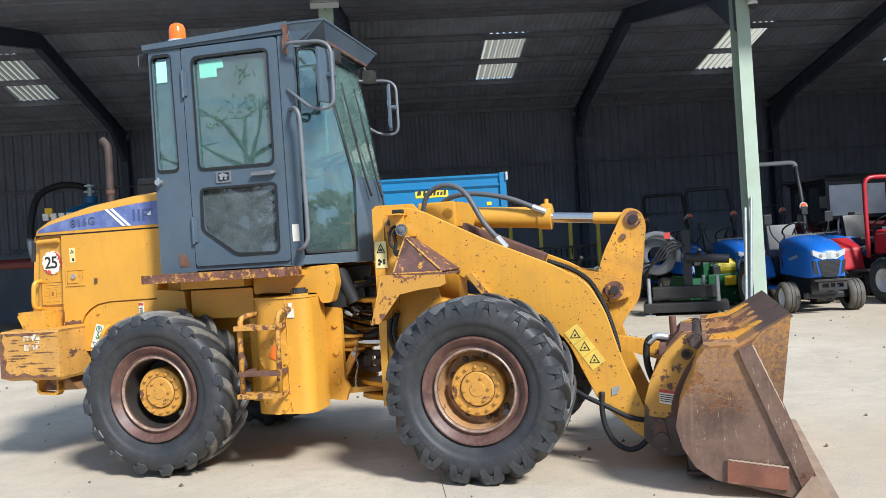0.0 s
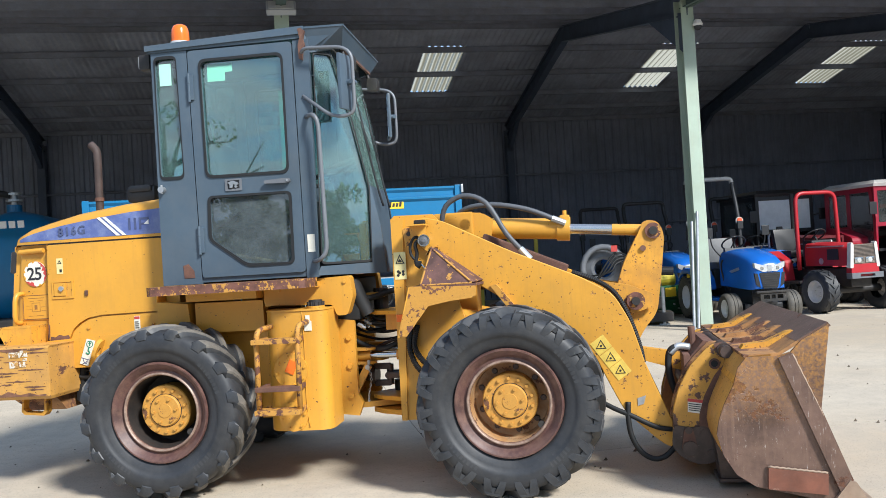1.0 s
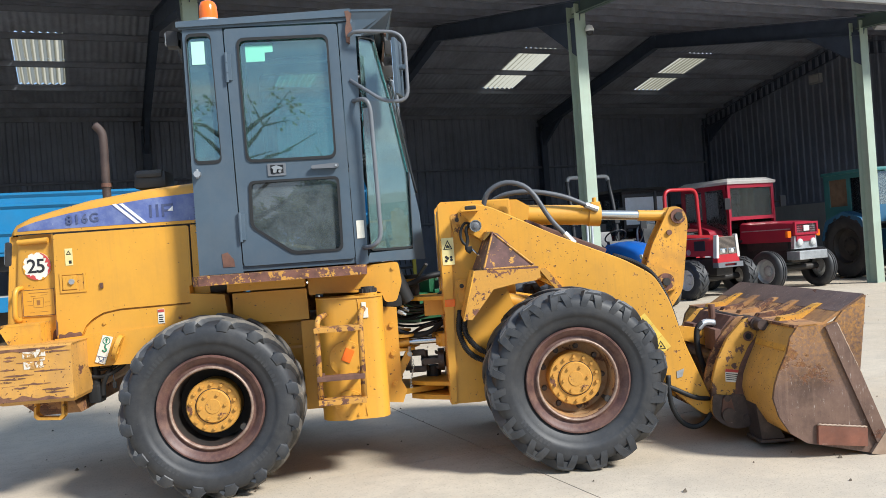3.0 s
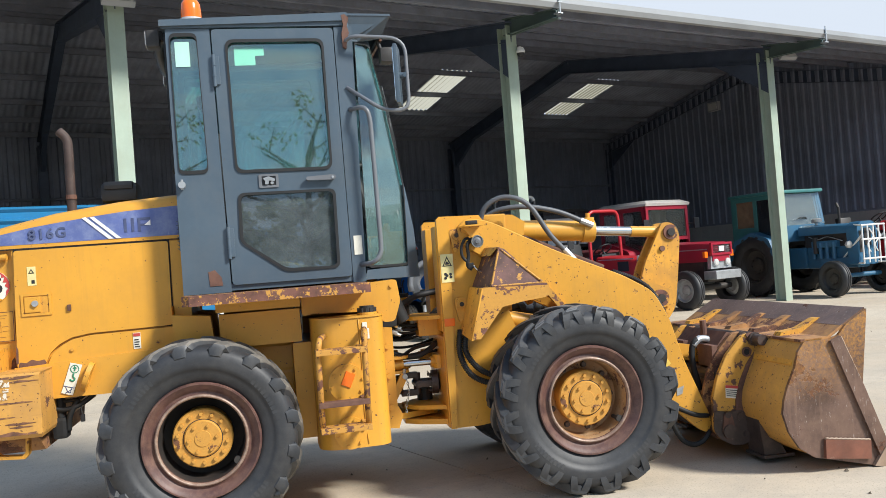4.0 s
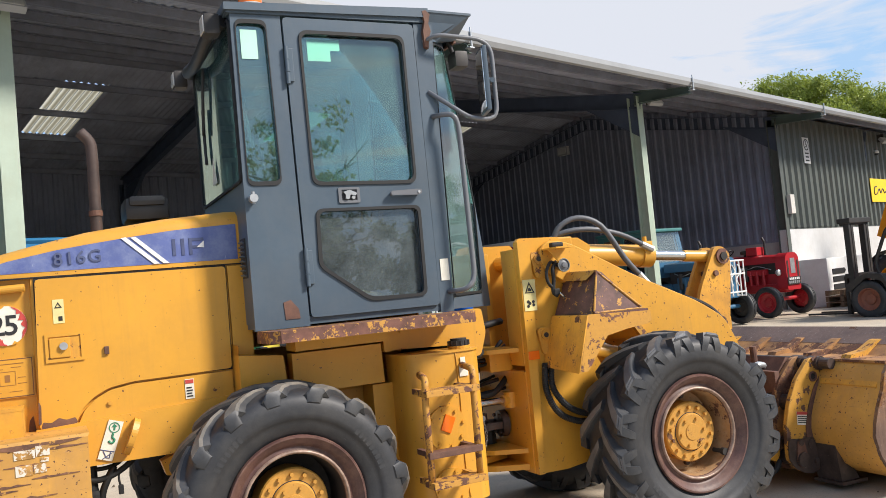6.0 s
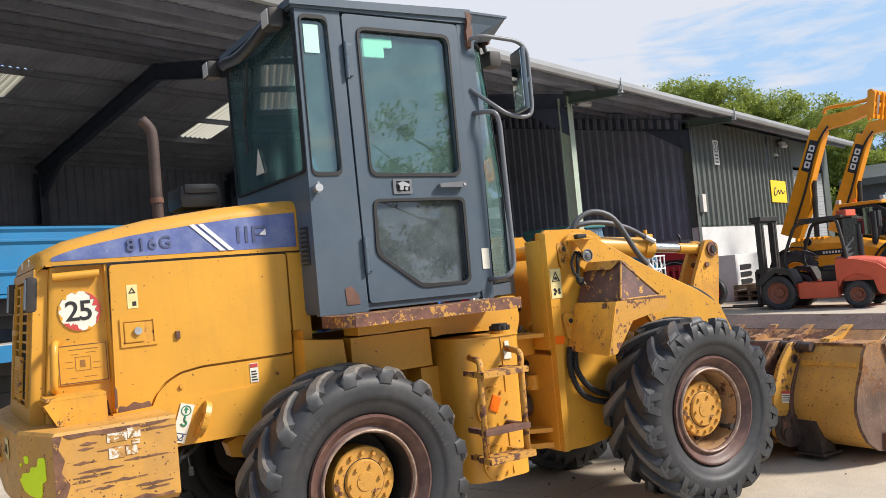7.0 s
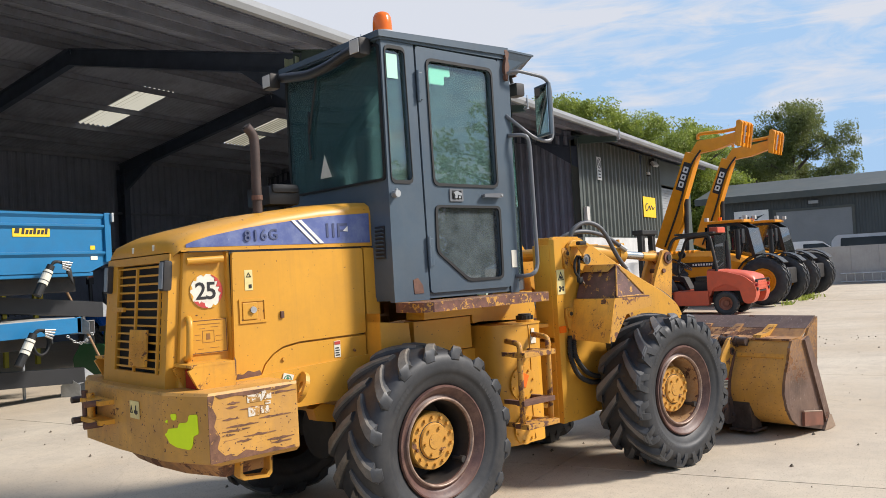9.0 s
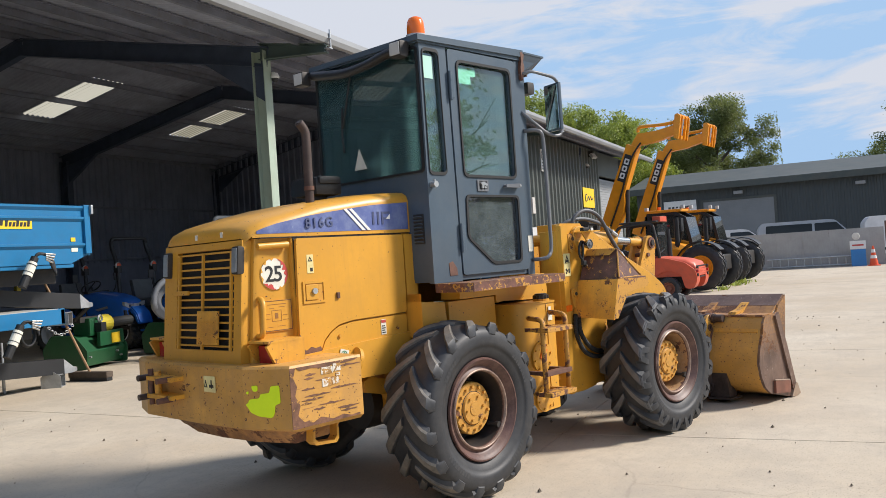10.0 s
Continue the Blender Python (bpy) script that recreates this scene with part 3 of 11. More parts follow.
def slab(bm, poly, y0, y1, holes=(), axes="xz"):
    """A plate: a 2D outline with holes, in the plane of two axes, between y0 and y1 of the third."""
    from mathutils.geometry import tessellate_polygon

    def put(p, d):
        return {"xz": (p[0], d, p[1]), "xy": (p[0], p[1], d), "yz": (d, p[0], p[1])}[axes]
    loops = [list(poly)] + [list(h) for h in holes]
    tris = tessellate_polygon([[Vector((*p, 0)) for p in lp] for lp in loops])
    flat = [p for lp in loops for p in lp]
    a = [bm.verts.new(put(p, y0)) for p in flat]
    b = [bm.verts.new(put(p, y1)) for p in flat]
    for t in tris:
        bm.faces.new([a[i] for i in t])
        bm.faces.new([b[i] for i in reversed(t)])
    at = 0
    for lp in loops:
        n = len(lp)
        for i in range(n):
            j = (i + 1) % n
            bm.faces.new((a[at + i], a[at + j], b[at + j], b[at + i]))
        at += n
    bmesh.ops.recalc_face_normals(bm, faces=bm.faces[:])
    return bm


def lathe(bm, prof, axis="y", seg=40, centre=(0, 0, 0)):
    """A body of revolution: profile of (along axis, radius)."""
    rings = []
    for d, r in prof:
        ring = []
        for k in range(seg):
            c, s = r * math.cos(2 * math.pi * k / seg), r * math.sin(2 * math.pi * k / seg)
            p = {"y": (c, d, s), "x": (d, c, s), "z": (c, s, d)}[axis]
            ring.append(bm.verts.new(Vector(p) + Vector(centre)))
        rings.append(ring)
    for a, b in zip(rings, rings[1:]):
        for k in range(seg):
            bm.faces.new((a[k], a[(k + 1) % seg], b[(k + 1) % seg], b[k]))
    bmesh.ops.recalc_face_normals(bm, faces=bm.faces[:])
    return bm


def mesh_of(name, bm, material, smooth=None):
    """Turns a bmesh into mesh data; edges sharper than the angle stay sharp."""
    if smooth is not None:
        for f in bm.faces:
            f.smooth = True
        for e in bm.edges:
            e.smooth = not (len(e.link_faces) == 2 and e.calc_face_angle(0) > radians(smooth))
    d = bpy.data.meshes.new(name)
    bm.to_mesh(d)
    bm.free()
    if material:
        d.materials.append(material)
    return d


def thing(name, label, category, m=None, group="", kind="", bm=None, material=None, smooth=None):
    """A top-level object: a mesh, or an Empty for parts."""
    ob = new(name, mesh_of(name, bm, material, smooth) if bm else None)
    if m is not None:
        ob.matrix_world = m
    return tagged(ob, label, category, group, kind)


def part(name, bm, material, parent, label="", m=None, smooth=None):
    """One mesh under a thing or a part, at the pose m in the parent's space."""
    ob = new(name, mesh_of(name, bm, material, smooth))
    ob.parent = parent
    if m is not None:
        ob.matrix_local = m
    return tagged(ob, label)


def B():
    return bmesh.new()


def lettering(name, text, size, m, material, parent, depth=0.002, shear=0.0, space=1.0):
    """Raised letters as a mesh, middle at the pose m, facing its z axis."""
    c = bpy.data.curves.new(name, "FONT")
    c.offset = 0.012 * size
    c.body, c.size, c.extrude, c.align_x, c.align_y, c.shear, c.space_character = text, size, depth, "CENTER", "CENTER", shear, space
    c.resolution_u = 3
    o = bpy.data.objects.new(name, c)
    scene.collection.objects.link(o)
    d = bpy.data.meshes.new_from_object(o.evaluated_get(bpy.context.evaluated_depsgraph_get()))
    bpy.data.objects.remove(o)
    d.materials.clear()
    d.materials.append(material)
    ob = new(name, d)
    ob.parent = parent
    ob.matrix_local = m
    return ob


# ---- ground and yard ----
def ground_z(y):
    """The yard rises a little towards the barn."""
    u = min(max((y - 6.5) / 6.0, 0), 1)
    return 0.035 + 0.085 * u * u * (3 - 2 * u)


bm = B()
ys = [-400, -60, -12, 0, 6.5, 7.5, 8.5, 9.5, 10.5, 11.5, 12.5, 24, 60, 400]
grid = [[bm.verts.new((x, y, ground_z(y) - 0.005)) for y in ys] for x in (-400, -60, -20, 0, 20, 40, 80, 400)]
for a, b in zip(grid, grid[1:]):
    for k in range(len(ys) - 1):
        bm.faces.new((a[k], b[k], b[k + 1], a[k + 1]))
ground = thing("ground", "pale bare earth and old concrete around the farm yard", "ground", kind="structure", bm=bm, material=M["soil"], smooth=60)
yard = thing("pavement", "pale worn concrete yard cast in large slabs", "pavement", kind="structure")
random.seed(4)
xs = [-34 + 4.9 * i for i in range(15)]
yd = [-24.4, -19.4, -14.4, -9.4, -4.4, 0.6, 5.6, 10.6, 15.6, 20.6, 25.0]
for x0, x1 in zip(xs, xs[1:]):
    for y0, y1 in zip(yd, yd[1:]):
        bm = B()
        g, n = 0.002, 6
        lift = random.uniform(-0.0015, 0.0015)
        rows = [y0 + g + (y1 - y0 - 2 * g) * k / n for k in range(n + 1)]
        top = [[bm.verts.new((x, y, ground_z(y) + lift)) for y in rows] for x in (x0 + g, x1 - g)]
        low = [[bm.verts.new((x, y, ground_z(y) - 0.05)) for y in rows] for x in (x0 + g, x1 - g)]
        for k in range(n):
            bm.faces.new((top[0][k], top[1][k], top[1][k + 1], top[0][k + 1]))
            bm.faces.new((low[0][k], top[0][k], top[0][k + 1], low[0][k + 1]))
            bm.faces.new((top[1][k], low[1][k], low[1][k + 1], top[1][k + 1]))
        bm.faces.new((low[0][0], low[1][0], top[1][0], top[0][0]))
        bm.faces.new((low[0][n], top[0][n], top[1][n], low[1][n]))
        part("slab", bm, M["concrete"], yard)

# ---- the open barn ----
EAVE_Y, EAVE_Z, POST_Y, RIDGE_Y, RIDGE_Z, BACK_Y, BACK_Z = 10.9, 5.17, 12.1, 18.0, 6.60, 24.0, 5.34
BAY = [-25.5, -19.2, -12.95, -6.7, -0.5, 5.55, 11.9, 18.35, 24.6, 31.0]
END_X = 18.35
SKEW = [0, 0, 0, 0, 0.3, 0.4, -0.2, 0, 0, 0]
FLOOR = 0.12


def roof_z(y):
    return RIDGE_Z + (y - RIDGE_Y) * (RIDGE_Z - EAVE_Z) / (RIDGE_Y - EAVE_Y) if y < RIDGE_Y else RIDGE_Z - (y - RIDGE_Y) * (RIDGE_Z - BACK_Z) / (BACK_Y - RIDGE_Y)


def wave(bm, x0, x1, bands, pitch, depth, zfun, skip=lambda x, y: False, only=False):
    """Corrugated roof sheeting over x0 to x1, in bands along y."""
    n = int((x1 - x0) / pitch * 4)
    for ya, yb in zip(bands, bands[1:]):
        last = None
        for i in range(n + 1):
            x = x0 + (x1 - x0) * i / n
            dz = depth * (0, 1, 0, -1)[i % 4]
            cur = (bm.verts.new((x, ya, zfun(ya) + dz)), bm.verts.new((x, yb, zfun(yb) + dz)))
            if last and skip((x + last[0].co.x) / 2, (ya + yb) / 2) == only:
                bm.faces.new((last[0], cur[0], cur[1], last[1])).smooth = True
            last = cur
    for v in [v for v in bm.verts if not v.link_faces]:
        bm.verts.remove(v)
    return bm


lights_x = [-19.8, -13.95, -8.15, -2.5, 3.32, 9.22, 14.42]


def is_light(x, y):
    rows = 19.35 < y < 21.85
    return rows and any(abs(x - c) < 0.49 for c in lights_x)


front_bands = [EAVE_Y, 13.3, 15.6, RIDGE_Y]
back_bands = [RIDGE_Y, 19.35, 20.6, 21.85, BACK_Y + 0.15]
bm = B()
wave(bm, -26, 32, front_bands, 0.146, 0.022, roof_z, is_light)
wave(bm, -26, 32, back_bands, 0.146, 0.022, roof_z, is_light)
barn_roof = thing("roof", "dark corrugated fibre cement barn roof on steel purlins", "roof", kind="structure", bm=bm, material=M["fibre"])
for c in lights_x:
    for ya, yb in ((19.352, 20.598), (20.602, 21.848)):
        bm = wave(B(), c - 0.49, c + 0.49, [ya, yb], 0.146, 0.03, roof_z)
        for f in bm.faces:
            f.smooth = False
        part("rooflight", bm, M["rooflight"], barn_roof, "translucent corrugated roof sheet")
for y in (11.3, 12.5, 13.2, 14.5, 15.8, 17.0, 17.8, 18.2, 19.32, 20.62, 21.88, 22.9, 23.8):
    bm = B()
    z = roof_z(y) - 0.03
    slab(bm, [(y - 0.03, z), (y + 0.03, z), (y + 0.03, z - 0.02), (y + 0.012, z - 0.02), (y + 0.012, z - 0.10), (y + 0.05, z - 0.10), (y + 0.05, z - 0.12), (y - 0.012, z - 0.12), (y - 0.012, z - 0.02), (y - 0.03, z - 0.02)], -25.8, 31.8, axes="yz")
    part("purlin", bm, M["purlin"], barn_roof)


def ibeam(bm, m, length, w, d, t=0.014):
    """An I-section along x in the pose m; web upright in z."""
    prof = [(-w / 2, -d / 2), (w / 2, -d / 2), (w / 2, -d / 2 + t), (t / 2, -d / 2 + t), (t / 2, d / 2 - t), (w / 2, d / 2 - t), (w / 2, d / 2), (-w / 2, d / 2), (-w / 2, d / 2 - t), (-t / 2, d / 2 - t), (-t / 2, -d / 2 + t), (-w / 2, -d / 2 + t)]
    have = set(bm.verts)
    slab(bm, prof, 0, length, axes="yz")
    bmesh.ops.transform(bm, matrix=m, verts=[v for v in bm.verts if v not in have])
    return bm


for i, x in enumerate(BAY):
    frame_ob = thing("portal_frame", "dark steel portal frame with haunched rafters", "steel frame", pose(x, 0, 0), group="portal frames", kind="structure")
    bm = B()
    zt = roof_z(POST_Y) - 0.35
    if x < 20:
        ibeam(bm, pose(0, POST_Y, FLOOR - 0.04, 0, -90, 0) @ pose(0, 0, 0, 90, 0, 0), zt - FLOOR + 0.1, 0.2, 0.24)
        part("post", bm, M["post"] if x < 18 else M["green_clad"], frame_ob, "sage green painted steel stanchion")
    bm = B()
    ibeam(bm, pose(0, BACK_Y - 0.2, FLOOR - 0.04, 0, -90, 0) @ pose(0, 0, 0, 90, 0, 0), roof_z(BACK_Y) - 0.3 - FLOOR, 0.2, 0.3)
    part("back_post", bm, M["rafter"], frame_ob)
    for ya, yb, name in ((POST_Y - 0.15, RIDGE_Y, "front_rafter"), (BACK_Y - 0.1, RIDGE_Y, "back_rafter")):
        za, zb = roof_z(ya) - 0.38, roof_z(yb) - 0.38
        bm = B()
        L, up = math.hypot(yb - ya, zb - za), math.degrees(math.atan2(zb - za, abs(yb - ya)))
        turn = 90 if yb > ya else -90
        ibeam(bm, pose(0, ya, za, 0, 0, turn) @ pose(0, 0, 0, 0, -up, 0), L, 0.16, 0.34)
        s = 1 if yb > ya else -1
        slab(bm, [(ya + s * 0.05, za - 0.1), (ya + s * 1.5, za + 0.2), (ya + s * 0.05, za - 0.75)], -0.05, 0.05, axes="yz")
        part(name, bm, M["rafter"], frame_ob)
    for p in [o for o in frame_ob.children if o.name.split(".")[0] != "post"]:
        for v in p.data.vertices:
            v.co.x += SKEW[i] * (v.co.y - POST_Y) / (BACK_Y - POST_Y)
    if x < 20:
        bm = B()
        slab(bm, [(EAVE_Y - 0.1, EAVE_Z - 0.135), (POST_Y, roof_z(POST_Y) - 0.17), (POST_Y, roof_z(POST_Y) - 0.45), (EAVE_Y - 0.1, EAVE_Z - 0.27)], -0.012, 0.012, axes="yz")
        for a, b in ((0.135, 0.15), (0.255, 0.27)):
            k = 0.02 if a < 0.2 else 0.165
            slab(bm, [(EAVE_Y - 0.1, EAVE_Z - a), (POST_Y, roof_z(POST_Y) - a - k), (POST_Y, roof_z(POST_Y) - b - k), (EAVE_Y - 0.1, EAVE_Z - b)], -0.07, 0.07, axes="yz")
        br = part("eave_bracket", bm, M["bracket"], frame_ob, "green steel eave bracket, shade put into its paint")
        bm = rod(B(), (0, EAVE_Y - 0.18, EAVE_Z - 0.22), (0, EAVE_Y - 0.18, EAVE_Z + 0.09), 0.016, seg=8)
        box(bm, (-0.05, EAVE_Y - 0.19, EAVE_Z - 0.22), (0.05, EAVE_Y - 0.09, EAVE_Z - 0.20))
        box(bm, (-0.04, EAVE_Y - 0.2, EAVE_Z - 0.06), (0.04, EAVE_Y - 0.165, EAVE_Z - 0.045))
        part("gutter_strap", bm, M["zinc"], br)
bm = B()
slab(bm, [(EAVE_Y - 0.16, EAVE_Z + 0.03), (EAVE_Y - 0.16, EAVE_Z - 0.05), (EAVE_Y - 0.12, EAVE_Z - 0.12), (EAVE_Y - 0.03, EAVE_Z - 0.12), (EAVE_Y, EAVE_Z - 0.05), (EAVE_Y, EAVE_Z + 0.0), (EAVE_Y - 0.01, EAVE_Z), (EAVE_Y - 0.02, EAVE_Z - 0.05), (EAVE_Y - 0.04, EAVE_Z - 0.1), (EAVE_Y - 0.11, EAVE_Z - 0.1), (EAVE_Y - 0.145, EAVE_Z - 0.05), (EAVE_Y - 0.145, EAVE_Z + 0.03)], -26, 32, axes="yz")
thing("gutter", "pale grey metal gutter along the barn eave", "gutter", kind="structure", bm=bm, material=M["gutter"])


def ribbed(bm, a, b, z0, z1, pitch, depth, out):
    """Box-profile wall sheeting from plan point a to b; ribs stand towards out."""
    a, b, out = Vector((*a, 0)), Vector((*b, 0)), Vector((*out, 0))
    L = (b - a).length
    n = int(L / pitch)
    pts = []
    for i in range(n):
        for u, h in ((0.0, 0), (0.42, 0), (0.55, 1), (0.87, 1)):
            pts.append(a + (b - a) * ((i + u) / n) + out * depth * h)
    pts.append(b)
    lo = [bm.verts.new((p.x, p.y, z0)) for p in pts]
    hi = [bm.verts.new((p.x, p.y, z1(p.y) if callable(z1) else z1)) for p in pts]
    for k in range(len(pts) - 1):
        bm.faces.new((lo[k], lo[k + 1], hi[k + 1], hi[k]))
    return bm


def wall(name, label, lo, hi, material, category="wall"):
    return thing(name, label, category, kind="structure", bm=box(B(), lo, hi), material=material)


bm = B()
ribbed(bm, (-26, BACK_Y), (END_X, BACK_Y), 2.0, BACK_Z, 0.25, 0.035, (0, -1))
box(bm, (-26, BACK_Y + 0.002, 1.9), (END_X, BACK_Y + 0.06, BACK_Z))
wall_north = thing("wall_north", "dark corrugated back wall of the open barn", "wall", kind="structure", bm=bm, material=M["dark_clad"])
for z in (2.1, 3.7):
    part("sheeting_rail", rod(B(), (-26, BACK_Y - 0.09, z), (END_X, BACK_Y - 0.09, z), 0.035), M["purlin"], wall_north)
wall("wall_north_base", "grey concrete block base of the barn's back wall", (-26, BACK_Y, FLOOR - 0.2), (END_X, BACK_Y + 0.2, 1.9), M["dark_clad"])
gable = lambda y: roof_z(y) - 0.05
bm = B()
ribbed(bm, (END_X, POST_Y + 0.1), (END_X, BACK_Y), 1.95, gable, 0.25, 0.035, (-1, 0))
slab(bm, [(POST_Y + 0.1, 1.9), (BACK_Y, 1.9), (BACK_Y, gable(BACK_Y)), (RIDGE_Y, gable(RIDGE_Y)), (POST_Y + 0.1, gable(POST_Y))], END_X + 0.002, END_X + 0.05, axes="yz")
thing("wall_east", "dark green corrugated end wall inside the barn", "wall", kind="structure", bm=bm, material=M["dark_clad"])
wall("wall_east_base", "grey concrete base of the barn's end wall", (END_X, POST_Y + 0.1, FLOOR - 0.2), (END_X + 0.2, BACK_Y, 1.9), M["block"])
bm = B()
slab(bm, [(POST_Y, FLOOR - 0.2), (BACK_Y, FLOOR - 0.2), (BACK_Y, gable(BACK_Y)), (RIDGE_Y, gable(RIDGE_Y)), (POST_Y, gable(POST_Y))], -26.1, -26.0, axes="yz")
thing("wall_west", "dark corrugated far end wall of the barn", "wall", kind="structure", bm=bm, material=M["dark_clad"])
# closed end of the barn: green sheeting over a white base, roller door beyond
bm = B()
ribbed(bm, (END_X - 0.02, POST_Y - 0.06), (27.2, POST_Y - 0.06), 2.25, 5.25, 0.37, 0.065, (0, -1))
box(bm, (END_X, POST_Y - 0.055, 2.2), (27.2, POST_Y + 0.1, 5.25))
box(bm, (31.2, POST_Y - 0.055, FLOOR - 0.2), (32, POST_Y + 0.1, 5.25))
box(bm, (27.2, POST_Y - 0.055, 4.3), (31.2, POST_Y + 0.1, 5.25))
thing("wall_south", "sage green corrugated front wall of the closed barn bays", "wall", kind="structure", bm=bm, material=M["green_clad"])
bm = B()
box(bm, (END_X - 0.05, POST_Y - 0.1, FLOOR - 0.1), (27.2, POST_Y + 0.1, 2.2))
thing("wall_south_base", "white painted base of the barn front wall", "wall", kind="structure", bm=bm, material=M["wall_white"])
bm = B()
for k in range(40):
    box(bm, (27.22, POST_Y, FLOOR + k * 0.102), (31.18, POST_Y + 0.03, FLOOR + 0.095 + k * 0.102))
thing("door_1", "pale grey steel roller door of the barn", "roller door", kind="structure", bm=bm, material=M["gutter"])
wall("wall_closing_east", "plain end wall of the closed barn bays", (31.9, POST_Y + 0.1, 0), (32, BACK_Y, 5.3), M["green_clad"])
wall("wall_closing_north", "plain back wall of the closed barn bays", (END_X + 0.2, BACK_Y, 0), (32, BACK_Y + 0.1, 5.3), M["green_clad"])

# ---- the wheel loader ----
def along(yaw, s0, v0):
    """Pose of a half of the machine: x forward, y to its left, at the plan offsets s0 and v0."""
    a = radians(yaw)
    return pose(math.cos(a) * s0 + math.sin(a) * v0, -math.sin(a) * s0 + math.cos(a) * v0, 0, 0, 0, -yaw)


BASE = pose(-0.3, 5.8, 0)
REAR = BASE.inverted() @ along(18.3, -3.101, 5.56)
FRONT = BASE.inverted() @ along(21.0, -1.208, 5.37)
loader = thing("wheel_loader", "worn yellow wheel loader, slate grey cab, rusty bucket, on concrete", "wheel loader", BASE)


def rp(name, bm, mat, label="", smooth=None):
    return part(name, bm, M[mat], loader, label, REAR, smooth)


def fp(name, bm, mat, label="", smooth=None):
    return part(name, bm, M[mat], loader, label, FRONT, smooth)


def sp(name, bm, mat, parent, label="", smooth=None):
    return part(name, bm, M[mat], parent, label, None, smooth)


def loft(bm, rings, close=True):
    rs = [[bm.verts.new(p) for p in r] for r in rings]
    n = len(rs[0])
    for a, b in zip(rs, rs[1:]):
        for k in range(n if close else n - 1):
            bm.faces.new((a[k], a[(k + 1) % n], b[(k + 1) % n], b[k]))
    if close:
        bm.faces.new(rs[0][::-1])
        bm.faces.new(rs[-1])
    bmesh.ops.recalc_face_normals(bm, faces=bm.faces[:])
    return bm


def bolts(bm, c, ring, n, r, h, y, start=0.0):
    for k in range(n):
        a = start + 2 * math.pi * k / n
        p = (c[0] + ring * math.cos(a), y, c[1] + ring * math.sin(a))
        rod(bm, p, (p[0], y - h, p[2]), r, seg=6)
    return bm


R_TYRE, AXLE_Z = 0.53, 0.567


def tyre_mesh():
    bm = B()
    side = [(-0.135, 0.292), (-0.16, 0.318), (-0.17, 0.33), (-0.186, 0.365), (-0.19, 0.385), (-0.1945, 0.388), (-0.198, 0.41), (-0.197, 0.44), (-0.192, 0.468), (-0.176, 0.493), (-0.13, 0.509), (-0.07, 0.514)]
    lathe(bm, side + [(-d, r) for d, r in reversed(side)], seg=64)
    return mesh_of("tyre", bm, M["tyre"], 50)


def lug_mesh(flip, worn):
    """Sixteen bars a side, swept from the middle to the shoulder; worn bars are lower, with dusty crowns."""
    bm = B()
    n, foot_r = 16, 0.49
    rows = ((0.0, 0.532), (0.25, 0.541), (0.55, 0.543), (0.8, 0.538), (0.94, 0.524)) if worn else ((0.0, 0.536), (0.3, 0.545), (0.62, 0.547), (0.86, 0.543), (0.96, 0.530))
    for sd in (-1, 1):
        for i in range(n):
            th = 2 * math.pi * (i + (0.5 if sd > 0 else 0)) / n
            rings = []
            for u, top in rows:
                y = sd * (0.004 + 0.192 * u)
                c = th + flip * (0.46 * u - 0.08 * u * u)
                w = 0.052 + (0.026 if worn else 0.036) * u
                soft = 0.012 if worn else 0.005
                rings.append([(math.cos(c + k * w) * r, y, math.sin(c + k * w) * r) for k, r in ((-1.55, foot_r), (-1.0, top - soft), (-0.72, top), (0.72, top), (1.0, top - soft), (1.55, foot_r))])
            if worn:
                c = th + flip * 0.385
                for r, y, w in ((0.50, 0.1945, 0.074), (0.462, 0.1995, 0.066)):
                    rings.append([(math.cos(c + k * w) * (r - dr), sd * (y - dy), math.sin(c + k * w) * (r - dr)) for k, dr, dy in ((-1.5, 0.03, 0.03), (-1.0, 0.004, 0.004), (-0.72, 0, 0), (0.72, 0, 0), (1.0, 0.004, 0.004), (1.5, 0.03, 0.03))])
            rs = [[bm.verts.new(p) for p in r] for r in rings]
            for j, (a, b) in enumerate(zip(rs, rs[1:])):
                for k in range(6):
                    f = bm.faces.new((a[k], a[(k + 1) % 6], b[(k + 1) % 6], b[k]))
                    f.material_index = 1 if k in ((1, 2, 3) if worn else (2,)) and j < len(rows) - 1 else 0
            bm.faces.new(rs[0][::-1])
            bm.faces.new(rs[-1])
            # a notched foot on the shoulder: two legs that part towards the rim
            c = th + flip * 0.372
            for g in () if worn else (-1, 1):
                feet = []
                for r, y, a, w in ((0.538, 0.178, 0.044, 0.050), (0.508, 0.1935, 0.064, 0.052), (0.468, 0.2005, 0.090, 0.052), (0.440, 0.1975, 0.105, 0.046)):
                    cc = c + g * a
                    feet.append([(math.cos(cc + k * w) * (r + dr), sd * (y - dy), math.sin(cc + k * w) * (r + dr)) for k, dr, dy in ((-1.25, -0.006, 0.045), (-0.85, 0, 0), (0.85, 0, 0), (1.25, -0.006, 0.045))])
                loft(bm, feet)
    bmesh.ops.recalc_face_normals(bm, faces=bm.faces[:])
    d = mesh_of("tread_lugs", bm, M["tread"], 28)
    d.materials.append(M["tread_dusty" if worn else "tread_grey"])
    return d


